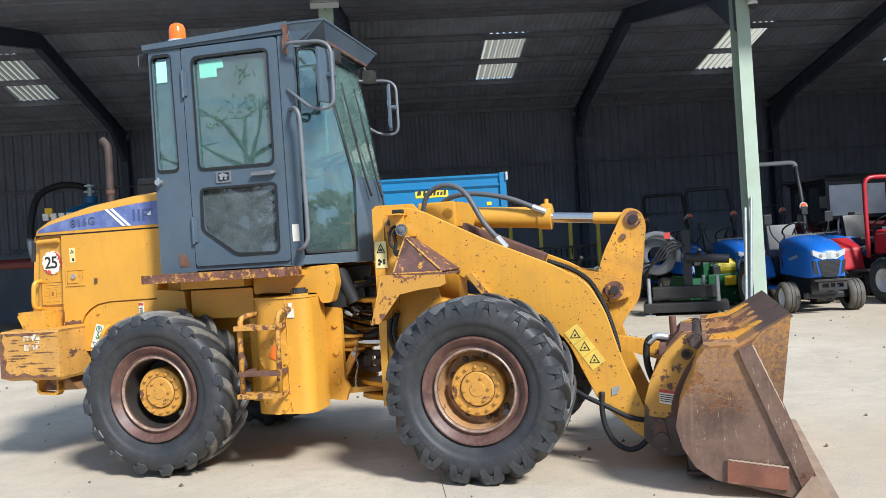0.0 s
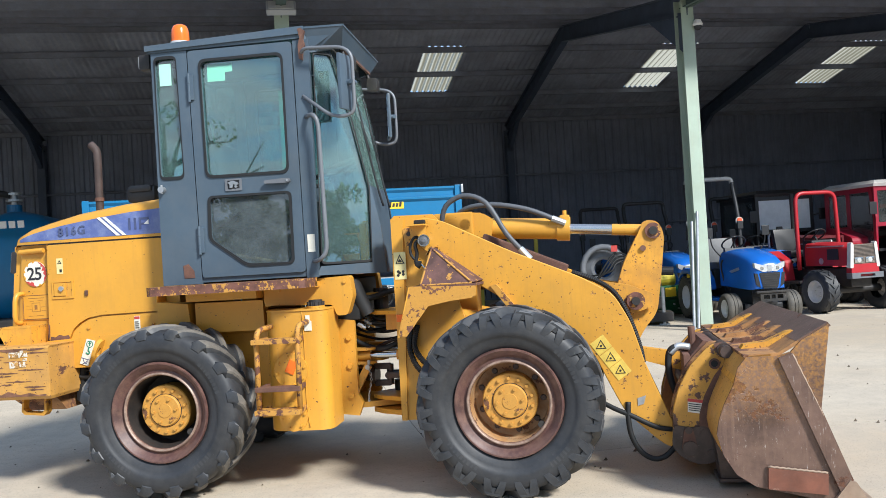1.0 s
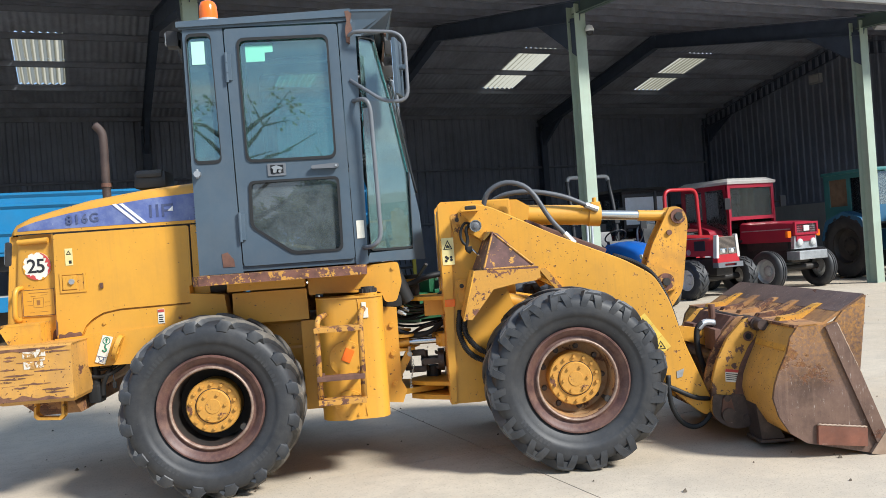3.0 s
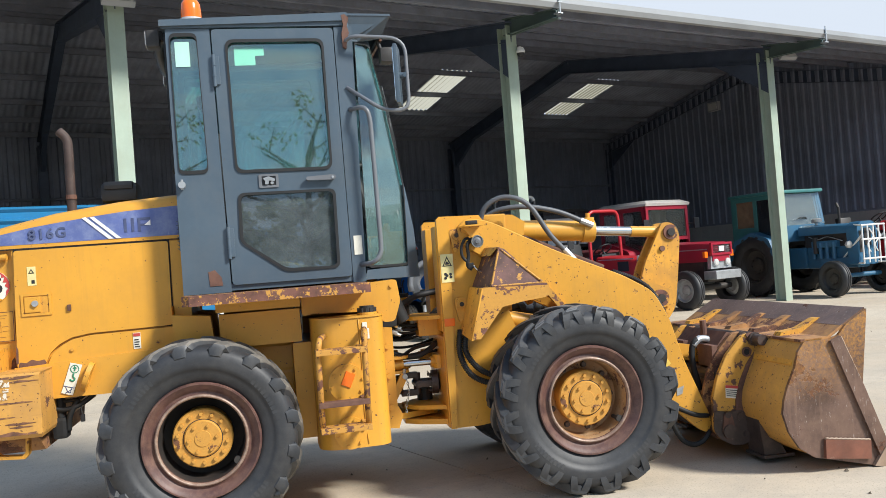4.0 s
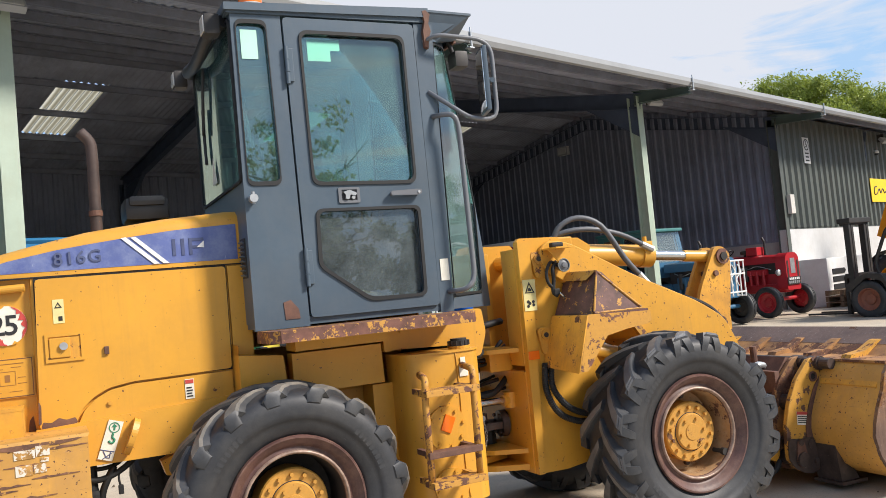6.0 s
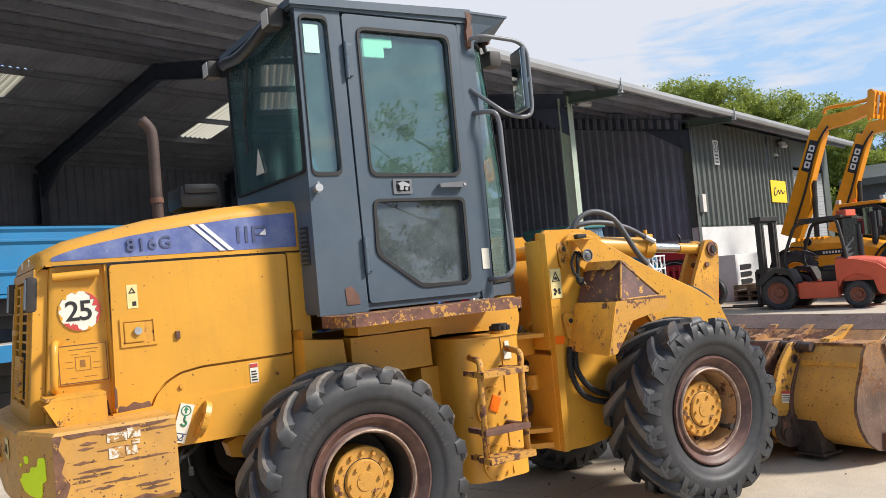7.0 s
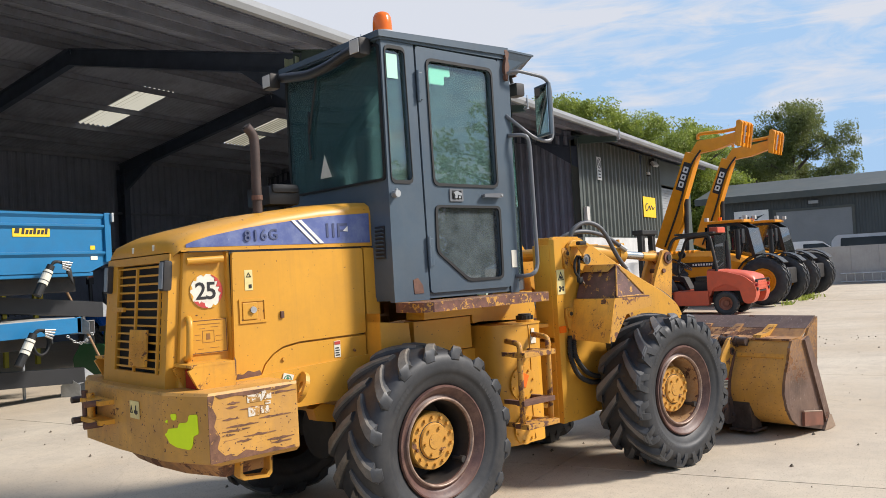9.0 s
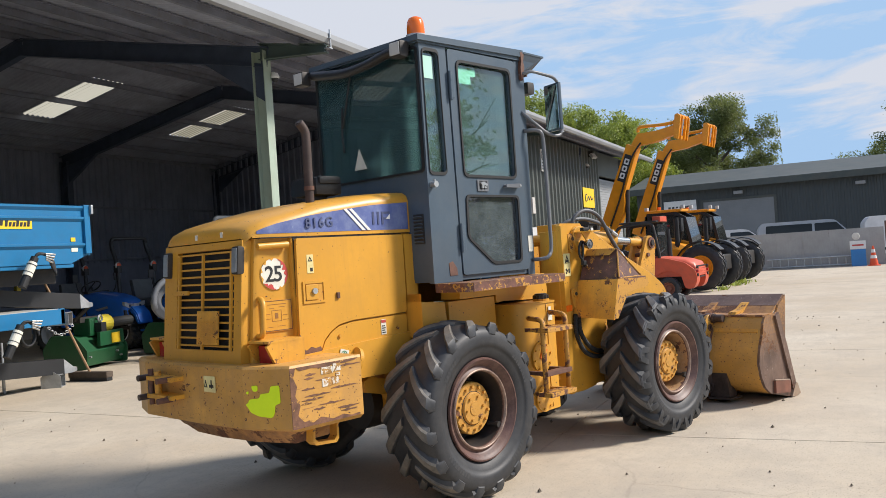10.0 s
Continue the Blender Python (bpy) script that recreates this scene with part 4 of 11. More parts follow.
def marks_mesh():
    """Low raised lettering bars on a sidewall."""
    bm = B()
    rnd = random.Random(5)
    for a0, n in ((0.5, 9), (2.4, 7), (3.9, 9), (5.5, 6)):
        for k in range(n):
            a, w = a0 + 0.062 * k, rnd.uniform(0.012, 0.024)
            q = [(math.cos(a + e * w) * r, -0.1972 - (r - 0.395) * 0.067, math.sin(a + e * w) * r) for e, r in ((-1, 0.395), (1, 0.395), (1, 0.425), (-1, 0.425))]
            bm.faces.new([bm.verts.new(p) for p in q])
    return mesh_of("marks", bm, M["tread"])


rim_prof = [(-0.13, 0.228), (-0.150, 0.233), (-0.153, 0.240), (-0.143, 0.247), (-0.138, 0.262), (-0.144, 0.272), (-0.160, 0.280), (-0.168, 0.292), (-0.180, 0.303), (-0.180, 0.311), (-0.166, 0.316), (-0.15, 0.306), (-0.13, 0.3), (0.13, 0.3)]
bm = lathe(B(), rim_prof, seg=48)
RIM = mesh_of("rim", bm, M["rim"], 40)
LIP = mesh_of("rim_lip", lathe(B(), [(-0.140, 0.2295), (-0.1535, 0.2335), (-0.1565, 0.238), (-0.1555, 0.243), (-0.147, 0.2475)], seg=48), M["rim_lip"], 60)


def dish_mesh(deep):
    bm = B()
    lathe(bm, [(-0.132, 0.2285), (-0.10, 0.224), (-0.02, 0.222), (0.06 if deep else 0.02, 0.218), (0.075 if deep else 0.035, 0.12)], seg=40)
    return mesh_of("dish", bm, M["rim_dark"] if deep else M["rim_in"], 40)


def hub_mesh():
    bm = B()
    lathe(bm, [(0.05, 0.16), (-0.075, 0.162), (-0.083, 0.156), (-0.083, 0.102), (-0.094, 0.098), (-0.098, 0.094), (-0.098, 0.045), (-0.102, 0.043), (-0.102, 0.001)], seg=36)
    bolts(bm, (0, 0), 0.132, 14, 0.010, 0.016, -0.083)
    bolts(bm, (0, 0), 0.075, 6, 0.009, 0.014, -0.097, 0.3)
    return mesh_of("hub", bm, M["rim_yellow"], 35)


def valve_mesh():
    bm = B()
    rod(bm, (0.19, -0.05, -0.09), (0.2, -0.125, -0.09), 0.012)
    rod(bm, (0.2, -0.11, -0.09), (0.2, -0.135, -0.09), 0.02)
    return mesh_of("valve", bm, M["dark"])


TYRE, MARKS = tyre_mesh(), marks_mesh()
LUGS = {(f, d): lug_mesh(f, d) for f in (-1, 1) for d in (False, True)}
DISH = {d: dish_mesh(d) for d in (False, True)}
HUB, VALVE = hub_mesh(), valve_mesh()
SEAM = mesh_of("hub_seam", lathe(B(), [(-0.0835, 0.106), (-0.0845, 0.1045), (-0.0845, 0.1015), (-0.0835, 0.1)], seg=36), M["rim_dark"], 60)
# Disc bolt, coloured dark to include the shadow around it.
SHADED_BOLT = mesh_of("disc_hole", rod(B(), (0, 0.004, 0), (0, -0.012, 0), 0.019, 0.015, 10), M["grease"])



def loader_wheel(m, flip, deep, spin):
    w = new("wheel")
    w.parent, w.matrix_local = loader, m @ pose(0, 0, 0, 0, spin, 0) @ Matrix.Scale(R_TYRE / 0.545, 4)
    for name, d in (("tyre", TYRE), ("tread", LUGS[flip, deep]), ("sidewall_lettering", MARKS), ("rim", RIM), ("rim_lip", LIP), ("wheel_disc", DISH[deep]), ("hub", HUB), ("valve", VALVE), ("hub_seam", SEAM)):
        o = tagged(new(name, d), kind="stuff" if name in ("tread", "sidewall_lettering") else "")
        o.parent = w
    for k in range(0 if deep else 9):
        a = 2 * math.pi * k / 9 + 0.2
        o = new("disc_hole", SHADED_BOLT)
        o.parent, o.matrix_local = w, pose(0.187 * math.cos(a), 0.0205, 0.187 * math.sin(a), 0, -math.degrees(a), 0)
    return w


for half, deep in ((REAR, True), (FRONT, False)):
    loader_wheel(half @ pose(-0.014, -0.62, AXLE_Z), 1, deep, 12)
    loader_wheel(half @ pose(-0.014, 0.92 if deep else 0.70, AXLE_Z, 0, 0, 180), -1, deep, 40)

# chassis and axles
bm = box(B(), (-0.95, -0.27, 0.83), (0.95, 0.27, 1.0), 0.02)
box(bm, (-0.12, -0.27, 0.5), (0.95, 0.27, 0.84), 0.02)
box(bm, (-0.30, -0.27, 0.70), (-0.10, 0.27, 0.84), 0.02)
slab(bm, [(-0.50, 0.775), (-0.44, 0.80), (-0.20, 0.74), (-0.14, 0.60), (-0.22, 0.58), (-0.30, 0.67), (-0.48, 0.71)], -0.28, -0.2)
rp("rear_frame", bm, "yellow")
bm = rod(B(), (0, -0.5, AXLE_Z), (0, 0.8, AXLE_Z), 0.11, seg=20)
rod(bm, (-0.2, 0.15, AXLE_Z), (0.2, 0.15, AXLE_Z), 0.17, seg=20)
rp("rear_axle", bm, "dark", smooth=40)
bm = rod(B(), (0, -0.5, AXLE_Z), (0, 0.5, AXLE_Z), 0.11, seg=20)
rod(bm, (-0.2, 0, AXLE_Z), (0.2, 0, AXLE_Z), 0.17, seg=20)
fp("front_axle", bm, "dark", smooth=40)

# bonnet: top shell, engine bay, side panels, grille
C = 0.1475
stations = [(-1.25, 0.385, 1.668), (-1.243, 0.41, 1.695), (-1.215, 0.437, 1.722), (-1.12, 0.455, 1.763), (-0.977, 0.466, 1.797), (-0.75, 0.4725, 1.846), (-0.413, 0.4725, 1.890), (-0.13, 0.4725, 1.912), (-0.06, 0.4725, 1.912)]
rings = []
for s, w, t in stations:
    h = [(w, 1.654), (w, t - 0.06), (w - 0.012, t - 0.028), (w - 0.05, t - 0.006), (w * 0.55, t + 0.008), (0, t + 0.012)]
    rings.append([(s, C - y, z) for y, z in h] + [(s, C + y, z) for y, z in reversed(h[:-1])])
bonnet = rp("bonnet", loft(B(), rings), "yellow", "rounded yellow bonnet with faded blue side band", smooth=50)
plan = [(-0.06, -0.315), (-0.985, -0.315), (-0.99, -0.290), (-1.175, -0.286), (-1.195, -0.275), (-1.20, -0.25), (-1.20, 0.545), (-1.195, 0.57), (-1.175, 0.581), (-0.99, 0.585), (-0.985, 0.61), (-0.06, 0.61)]
low = [(s - (0.06 if s < -1.15 else 0), y) for s, y in plan]
bm = loft(B(), [[(s, y, 0.985) for s, y in low], [(s, y, 1.65) for s, y in plan]])
rp("engine_bay", bm, "yellow", smooth=30)
# rear grille
bm = B()
rim_out, rim_in = [(-0.255, 0.985), (0.55, 0.985), (0.55, 1.645), (-0.255, 1.645)], [(-0.185, 1.055), (0.41, 1.055), (0.41, 1.605), (-0.185, 1.605)]
slab(bm, rim_out, -0.035, 0.02, [rim_in], axes="yz")
lean = pose(-1.222, 0, 0) @ Matrix.Translation((0, 0, 1.635)) @ pose(0, 0, 0, 0, 5.2, 0) @ Matrix.Translation((0, 0, -1.635))
rp("bonnet_seam", box(B(), (-1.19, -0.322, 1.649), (-0.06, 0.617, 1.6545)), "rubber")
grille = part("grille", bm, M["yellow"], loader, "yellow grille frame with slatted bars", REAR @ lean)
# Shallow radiator sheet, blackened for the shaded depth behind the bars.
sp("radiator", box(B(), (-0.004, -0.185, 1.055), (0.012, 0.41, 1.605)), "rubber", grille)
for k in range(13):
    z = 1.078 + k * 0.0425
    sp("grille_bar", rod(B(), (-0.03, -0.185, z), (-0.03, 0.41, z), 0.0058, seg=8), "yellow", grille)
for y in (-0.165, 0.12, 0.375):
    sp("grille_post", box(B(), (-0.046, y - 0.008, 1.055), (-0.034, y + 0.008, 1.585)), "yellow", grille)
bm = box(B(), (-0.058, -0.06, 1.085), (-0.044, 0.15, 1.27), 0.004)
for k in range(9):
    box(bm, (-0.062, -0.045, 1.10 + k * 0.014), (-0.056, 0.135, 1.106 + k * 0.014))
sp("plate", bm, "yellow_worn", grille)
bm = box(B(), (-0.05, 0.27, 1.36), (-0.034, 0.42, 1.385), 0.004)
sp("latch", bm, "yellow", grille)
for y, mat in ((-0.225, "dark"), (0.50, "dark")):
    bm = box(B(), (-0.062, y - 0.032, 1.462), (-0.018, y + 0.028, 1.612), 0.012)
    lamp = sp("rear_lamp", bm, mat, grille, smooth=40)
    sp("lamp_glass", box(B(), (-0.067, y - 0.024, 1.472), (-0.060, y + 0.020, 1.602), 0.004), "zinc", lamp)
def inset_by(poly, k):
    """The outline grown outward by k, along its corners."""
    out, n = [], len(poly)
    c = Vector((sum(p[0] for p in poly) / n, sum(p[1] for p in poly) / n))
    for i in range(n):
        a, b, d = Vector(poly[i - 1]), Vector(poly[i]), Vector(poly[(i + 1) % n])
        e, g = (b - a).normalized(), (d - b).normalized()
        nrm = Vector((e.y + g.y, -e.x - g.x))
        nrm = nrm.normalized() if nrm.length > 1e-6 else (b - c).normalized()
        if nrm.dot(b - c) < 0 and i < 3:
            nrm = -nrm
        out.append(tuple(b + nrm * k))
    return out


# engine door and lower panel on each side
door_o = [(-0.968, 1.642), (-0.155, 1.642), (-0.160, 1.163), (-0.60, 1.157), (-0.70, 1.142), (-0.765, 1.11), (-0.815, 1.065), (-0.845, 1.0), (-0.985, 0.995)]
for sd in (-1, 1):
    y0 = C + sd * 0.4645
    bm = slab(B(), rounded(door_o, 0.015, 2), y0, y0 + sd * 0.022)
    d = rp("engine_door", bm, "yellow")
    sp("door_gap", slab(B(), inset_by(door_o, 0.009), y0 + sd * 0.0005, y0 + sd * 0.003), "rubber", d)
    bm = slab(B(), rounded([(-0.835, 0.998), (-0.805, 1.058), (-0.757, 1.101), (-0.697, 1.131), (-0.60, 1.146), (-0.160, 1.152), (-0.160, 1.04), (-0.55, 1.018), (-0.82, 1.0)], 0.01, 2), y0, y0 + sd * 0.016)
    rp("lower_panel", bm, "yellow")
    bm = slab(B(), [(-0.145, 1.642), (-0.05, 1.642), (-0.05, 0.95), (-0.145, 0.95)], y0, y0 + sd * 0.02)
    rp("rear_filler_panel", bm, "yellow")
    if sd < 0:
        y1 = y0 - 0.022
        bm = slab(B(), [(-0.945, 1.278), (-0.79, 1.278), (-0.79, 1.402), (-0.945, 1.402)], y1 - 0.007, y1, [[(-0.932, 1.292), (-0.803, 1.292), (-0.803, 1.388), (-0.932, 1.388)]])
        sp("lock_recess", bm, "yellow", d)
        bm = box(B(), (-0.932, y1 - 0.002, 1.292), (-0.803, y1 + 0.001, 1.388))
        sp("recess_plate", bm, "yellow_worn", d)
        bm = box(B(), (-0.928, y1 - 0.010, 1.297), (-0.845, y1 - 0.001, 1.383), 0.004)
        flap = sp("lock_flap", bm, "yellow", d)
        bm = rod(B(), (-0.872, y1 - 0.009, 1.345), (-0.872, y1 - 0.022, 1.345), 0.017, seg=16)
        sp("lock", bm, "zinc", flap)
        bm = box(B(), (-0.71, y1 - 0.012, 1.29), (-0.69, y1, 1.325), 0.003)
        sp("door_stop", bm, "rust", d)
        sp("warning_sticker", box(B(), (-0.905, y1 - 0.002, 1.445), (-0.860, y1 - 0.0005, 1.549)), "sticker_y", d, "small pale yellow warning sticker")
        bm = slab(B(), [(-0.898, 1.512), (-0.868, 1.512), (-0.883, 1.537)], y1 - 0.004, y1 - 0.002, [[(-0.892, 1.516), (-0.874, 1.516), (-0.883, 1.53)]])
        sp("sticker_print", bm, "ink", d)
        sp("sticker_symbol", box(B(), (-0.884, y1 - 0.004, 1.456), (-0.868, y1 - 0.002, 1.475)), "ink", d)
        bm = box(B(), (-0.378, y0 - 0.019, 1.046), (-0.338, y0 - 0.0165, 1.136))
        lab = rp("label", bm, "sticker", "white label with red heading")
        sp("label_head", box(B(), (-0.376, y0 - 0.021, 1.116), (-0.340, y0 - 0.019, 1.133)), "redink", lab)
        bm = B()
        for k in range(4):
            box(bm, (-0.372, y0 - 0.021, 1.055 + k * 0.013), (-0.345 - 0.004 * (k % 2), y0 - 0.019, 1.061 + k * 0.013))
        sp("label_print", bm, "ink", lab)
        for s, z in ((-0.70, 1.075), (-0.245, 1.075)):
            rp("panel_bolt", rod(B(), (s, y0 - 0.014, z), (s, y0 - 0.026, z), 0.011, seg=6), "yellow_worn")
for pts in ([(-0.98, 1.0), (-0.86, 1.0), (-0.835, 1.012), (-0.845, 1.035), (-0.88, 1.028), (-0.91, 1.04), (-0.94, 1.022), (-0.972, 1.03)], [(-0.99, 1.02), (-0.978, 1.02), (-0.975, 1.1), (-0.985, 1.12)]):
    rp("rust_patch", slab(B(), rounded(pts, 0.006, 2), C - 0.4885, C - 0.4865), "rust")
for x, z, h in ((-1.03, 0.99, 0.07), (-1.09, 1.0, 0.04), (-1.16, 1.03, 0.05)):
    rp("rust_patch", slab(B(), rounded([(x, z), (x + 0.03, z + 0.004), (x + 0.022, z + h), (x + 0.006, z + h * 0.7)], 0.005, 2), -0.2925, -0.289), "rust")
# blue band with slashes and model number
y0 = C - 0.4745
rings = []
for k in range(37):
    s = -1.19 + 1.102 * k / 36
    w = C - 0.0018 - np.interp(s, [-1.215, -1.12, -0.977, -0.75], [0.437, 0.455, 0.466, 0.4725])
    top = np.interp(s, [-1.19, -1.15, -1.07, -0.98, -0.875, -0.75, -0.56, -0.374, -0.088], [1.690, 1.706, 1.728, 1.745, 1.765, 1.782, 1.806, 1.826, 1.842])
    rings.append([(s, w, 1.674), (s, w, top), (s, w + 0.003, top), (s, w + 0.003, 1.674)])
sp("side_band", loft(B(), rings), "blue_band", bonnet, "faded blue band")
bm = B()
for s in (-0.607, -0.565):
    slab(bm, [(s, 1.802), (s + 0.022, 1.805), (s + 0.162, 1.676), (s + 0.136, 1.676)], y0 - 0.004, y0 - 0.001)
sp("slash", bm, "white", bonnet)
lettering("model_number", "816G", 0.078, pose(-0.79, y0 - 0.0025, 1.725, 90, -2, 0), M["faded_ink"], bonnet, 0.002, 0, 1.2)
for s in (-0.385, -0.345):
    sp("faded_mark", box(B(), (s, y0 - 0.003, 1.708), (s + 0.014, y0 - 0.001, 1.785)), "faded_ink", bonnet)
for a in (((-0.31, 1.708), (-0.296, 1.785)), ((-0.296, 1.772), (-0.242, 1.785)), ((-0.296, 1.738), (-0.25, 1.75))):
    sp("faded_mark", box(B(), (a[0][0], y0 - 0.003, a[0][1]), (a[1][0], y0 - 0.001, a[1][1])), "faded_ink", bonnet)
sp("faded_mark_scrap", slab(B(), [(-0.275, 1.742), (-0.242, 1.738), (-0.242, 1.77)], y0 - 0.004, y0 - 0.002), "white", bonnet)
for y in (-0.06, 0.2):
    sp("bonnet_tape", box(B(), (-1.252, y, 1.672), (-1.2485, y + 0.022, 1.702)), "sticker", bonnet)

# corner pillar: speed sign, handle, plate, tube
chm = REAR @ pose(-1.092, -0.291, 0, 0, 0, -2)
bm = rod(B(), (0, 0.003, 1.455), (0, -0.003, 1.455), 0.085, seg=32)
disc = part("speed_sign", bm, M["sticker"], loader, "round white speed sign with torn red rim", chm)
rnd = random.Random(9)
for a0, a1 in ((-0.75, 1.25), (3.75, 4.75)):
    n = 14
    rim_o = [(0.0845 * math.cos(a), 1.455 + 0.0845 * math.sin(a)) for a in [a0 + (a1 - a0) * j / n for j in range(n + 1)]]
    rim_i = [(r * math.cos(a), 1.455 + r * math.sin(a)) for a, r in [(a0 + (a1 - a0) * j / n, 0.082 - rnd.uniform(0.006, 0.032) * math.sin(math.pi * j / n)) for j in range(n, -1, -1)]]
    sp("torn_rim", slab(B(), rim_o + rim_i, -0.005, -0.003), "redink", disc)
for a in (1.7, 2.3, 2.9, 3.4, 5.1):
    d = rnd.uniform(0.12, 0.3)
    bm = slab(B(), [(0.088 * math.cos(a - d), 1.455 + 0.088 * math.sin(a - d)), (0.088 * math.cos(a + d), 1.455 + 0.088 * math.sin(a + d)), (0.074 * math.cos(a + d * 0.3), 1.455 + 0.074 * math.sin(a + d * 0.3))], -0.0045, -0.002)
    sp("torn_edge", bm, "yellow", disc)
lettering("sign_number", "25", 0.120, pose(-0.004, -0.004, 1.452, 90, 0, 0), M["ink"], disc, 0.001, 0, 0.9)
bm = B()
pl = [(-0.104, 1.146), (0.098, 1.146), (0.098, 1.315), (-0.104, 1.315)]
slab(bm, pl, -0.006, 0.004)
plate = part("data_plate", bm, M["yellow"], loader, "yellow lubrication diagram plate", chm)
for a, b in (((-0.1, 1.149), (0.094, 1.152)), ((-0.1, 1.309), (0.094, 1.312)), ((-0.1, 1.149), (-0.097, 1.312)), ((0.091, 1.149), (0.094, 1.312))):
    sp("plate_border", box(B(), (a[0], -0.0075, a[1]), (b[0], -0.006, b[1])), "rust", plate)
bm = B()
for x, z, w, h in ((-0.06, 1.29, 0.12, 0.003), (-0.05, 1.27, 0.03, 0.002), (0.01, 1.275, 0.04, 0.002), (-0.035, 1.2, 0.002, 0.06), (0.025, 1.2, 0.002, 0.06), (-0.035, 1.2, 0.062, 0.002), (-0.035, 1.258, 0.062, 0.002), (-0.015, 1.215, 0.02, 0.03), (-0.075, 1.24, 0.03, 0.002), (0.035, 1.23, 0.03, 0.002), (-0.07, 1.215, 0.03, 0.002), (0.035, 1.205, 0.035, 0.002), (-0.06, 1.17, 0.03, 0.002), (0.0, 1.172, 0.05, 0.002)):
    box(bm, (x, -0.0072, z), (x + w, -0.006, z + h))
tagged(sp("plate_print", bm, "plate_line", plate), kind="stuff")
bm = tube(B(), bent([(-0.10, 0.02, 1.325), (-0.118, -0.06, 1.325), (-0.13, -0.06, 1.13), (-0.12, 0.02, 1.13)], 0.05), 0.016, 10, 1)
part("grab_handle", bm, M["yellow"], loader, "", chm)
bm = rod(B(), (-0.10, -0.012, 1.607), (0.085, -0.024, 1.612), 0.017)
part("hinge_tube", bm, M["yellow"], loader, "", chm)

# counterweight with lights, hitch, skid loops
pl = [(-0.812, -0.63), (-1.28, -0.63), (-1.378, -0.36), (-1.395, 0.15), (-1.378, 0.66), (-1.28, 0.93), (-0.812, 0.93)]
lo2 = [(-0.82, -0.61), (-1.22, -0.61), (-1.32, -0.35), (-1.34, 0.15), (-1.32, 0.65), (-1.22, 0.91), (-0.82, 0.91)]
bm = loft(B(), [[(s, y, 0.655) for s, y in lo2], [(s, y, 0.675) for s, y in pl], [(s, y, 0.98) for s, y in pl], [(s * 0.992, y * 0.985, 0.993) for s, y in pl]])
weight = rp("counterweight", bm, "yellow_scraped", "scraped yellow counterweight with rusty chipped paint")
pb = [(-0.86, -0.38), (-1.1, -0.40), (-1.18, -0.15), (-1.2, 0.15), (-1.18, 0.45), (-1.1, 0.70), (-0.86, 0.68)]
bm = loft(B(), [[(s, y, 0.55) for s, y in pb], [(s * 1.02 - 0.05 * (s < -1), y * 1.25, 0.654) for s, y in pb]])
sp("belly_plate", bm, "bucket_top", weight)
blob = [(-0.13, 0.803), (-0.109, 0.81), (-0.106, 0.828), (-0.039, 0.835), (-0.036, 0.856), (0.021, 0.862), (0.03, 0.896), (0.082, 0.9), (0.085, 0.81), (0.052, 0.8), (0.046, 0.757), (0.03, 0.735), (-0.054, 0.744), (-0.10, 0.763), (-0.11, 0.782)]
bm = slab(B(), rounded(blob, 0.01, 2), -0.003, 0)
slab(bm, rounded([(-0.088, 0.897), (-0.048, 0.9), (-0.05, 0.869), (-0.078, 0.868)], 0.01, 2), -0.003, 0)
slab(bm, rounded([(-0.125, 0.862), (-0.105, 0.872), (-0.108, 0.852)], 0.006, 2), -0.003, 0)
part("lime_spray_mark", bm, M["lime"], weight, "bright lime spray paint mark", pose(-1.331, -0.492, 0, 0, 0, -70))
# paint scraped to brown steel down the corner and along the edges
for pts in ([(-1.281, 0.675), (-1.281, 0.982), (-1.245, 0.98), (-1.262, 0.93), (-1.240, 0.885), (-1.256, 0.84), (-1.226, 0.79), (-1.245, 0.74), (-1.205, 0.70), (-1.215, 0.675)],
            [(-1.215, 0.677), (-1.20, 0.705), (-1.15, 0.69), (-1.10, 0.712), (-1.02, 0.688), (-0.95, 0.70), (-0.90, 0.685), (-0.84, 0.69), (-0.83, 0.677)],
            [(-1.245, 0.981), (-1.22, 0.962), (-1.14, 0.968), (-1.05, 0.955), (-1.0, 0.97), (-0.93, 0.965), (-0.86, 0.972), (-0.83, 0.981)]):
    sp("scraped_edge", slab(B(), rounded(pts, 0.006, 2), -0.6325, -0.629), "scraped", weight, "paint scraped to brown steel")
rnd = random.Random(31)
for k in range(15):
    x, z, w = rnd.uniform(-1.23, -0.95), 0.70 + 0.018 * k, rnd.uniform(0.05, 0.20)
    n = 7
    up = [(x + w * j / n, z + 0.002 + rnd.uniform(0.0, 0.008) * math.sin(math.pi * j / n)) for j in range(n + 1)]
    dn = [(x + w * j / n, z - rnd.uniform(0.001, 0.007) * math.sin(math.pi * j / n)) for j in range(n, -1, -1)]
    sp("scratch", slab(B(), up + dn, -0.6322, -0.629), "scraped", weight)
bm = B()
for s, z, w, h in ((-1.083, 0.925, 0.075, 0.035), (-1.005, 0.93, 0.05, 0.04), (-1.08, 0.86, 0.06, 0.042), (-1.015, 0.865, 0.045, 0.035), (-0.99, 0.905, 0.03, 0.016)):
    box(bm, (s, -0.633, z), (s + w, -0.6305, z + h))
sp("torn_sticker", bm, "torn", weight, "torn white stickers")
bm = box(B(), (-1.394, -0.12, 0.82), (-1.39, -0.01, 0.905))
warn = sp("warning_plate", bm, "sticker_y", weight)
warn.matrix_local = pose(0.001, 0, 0.03)
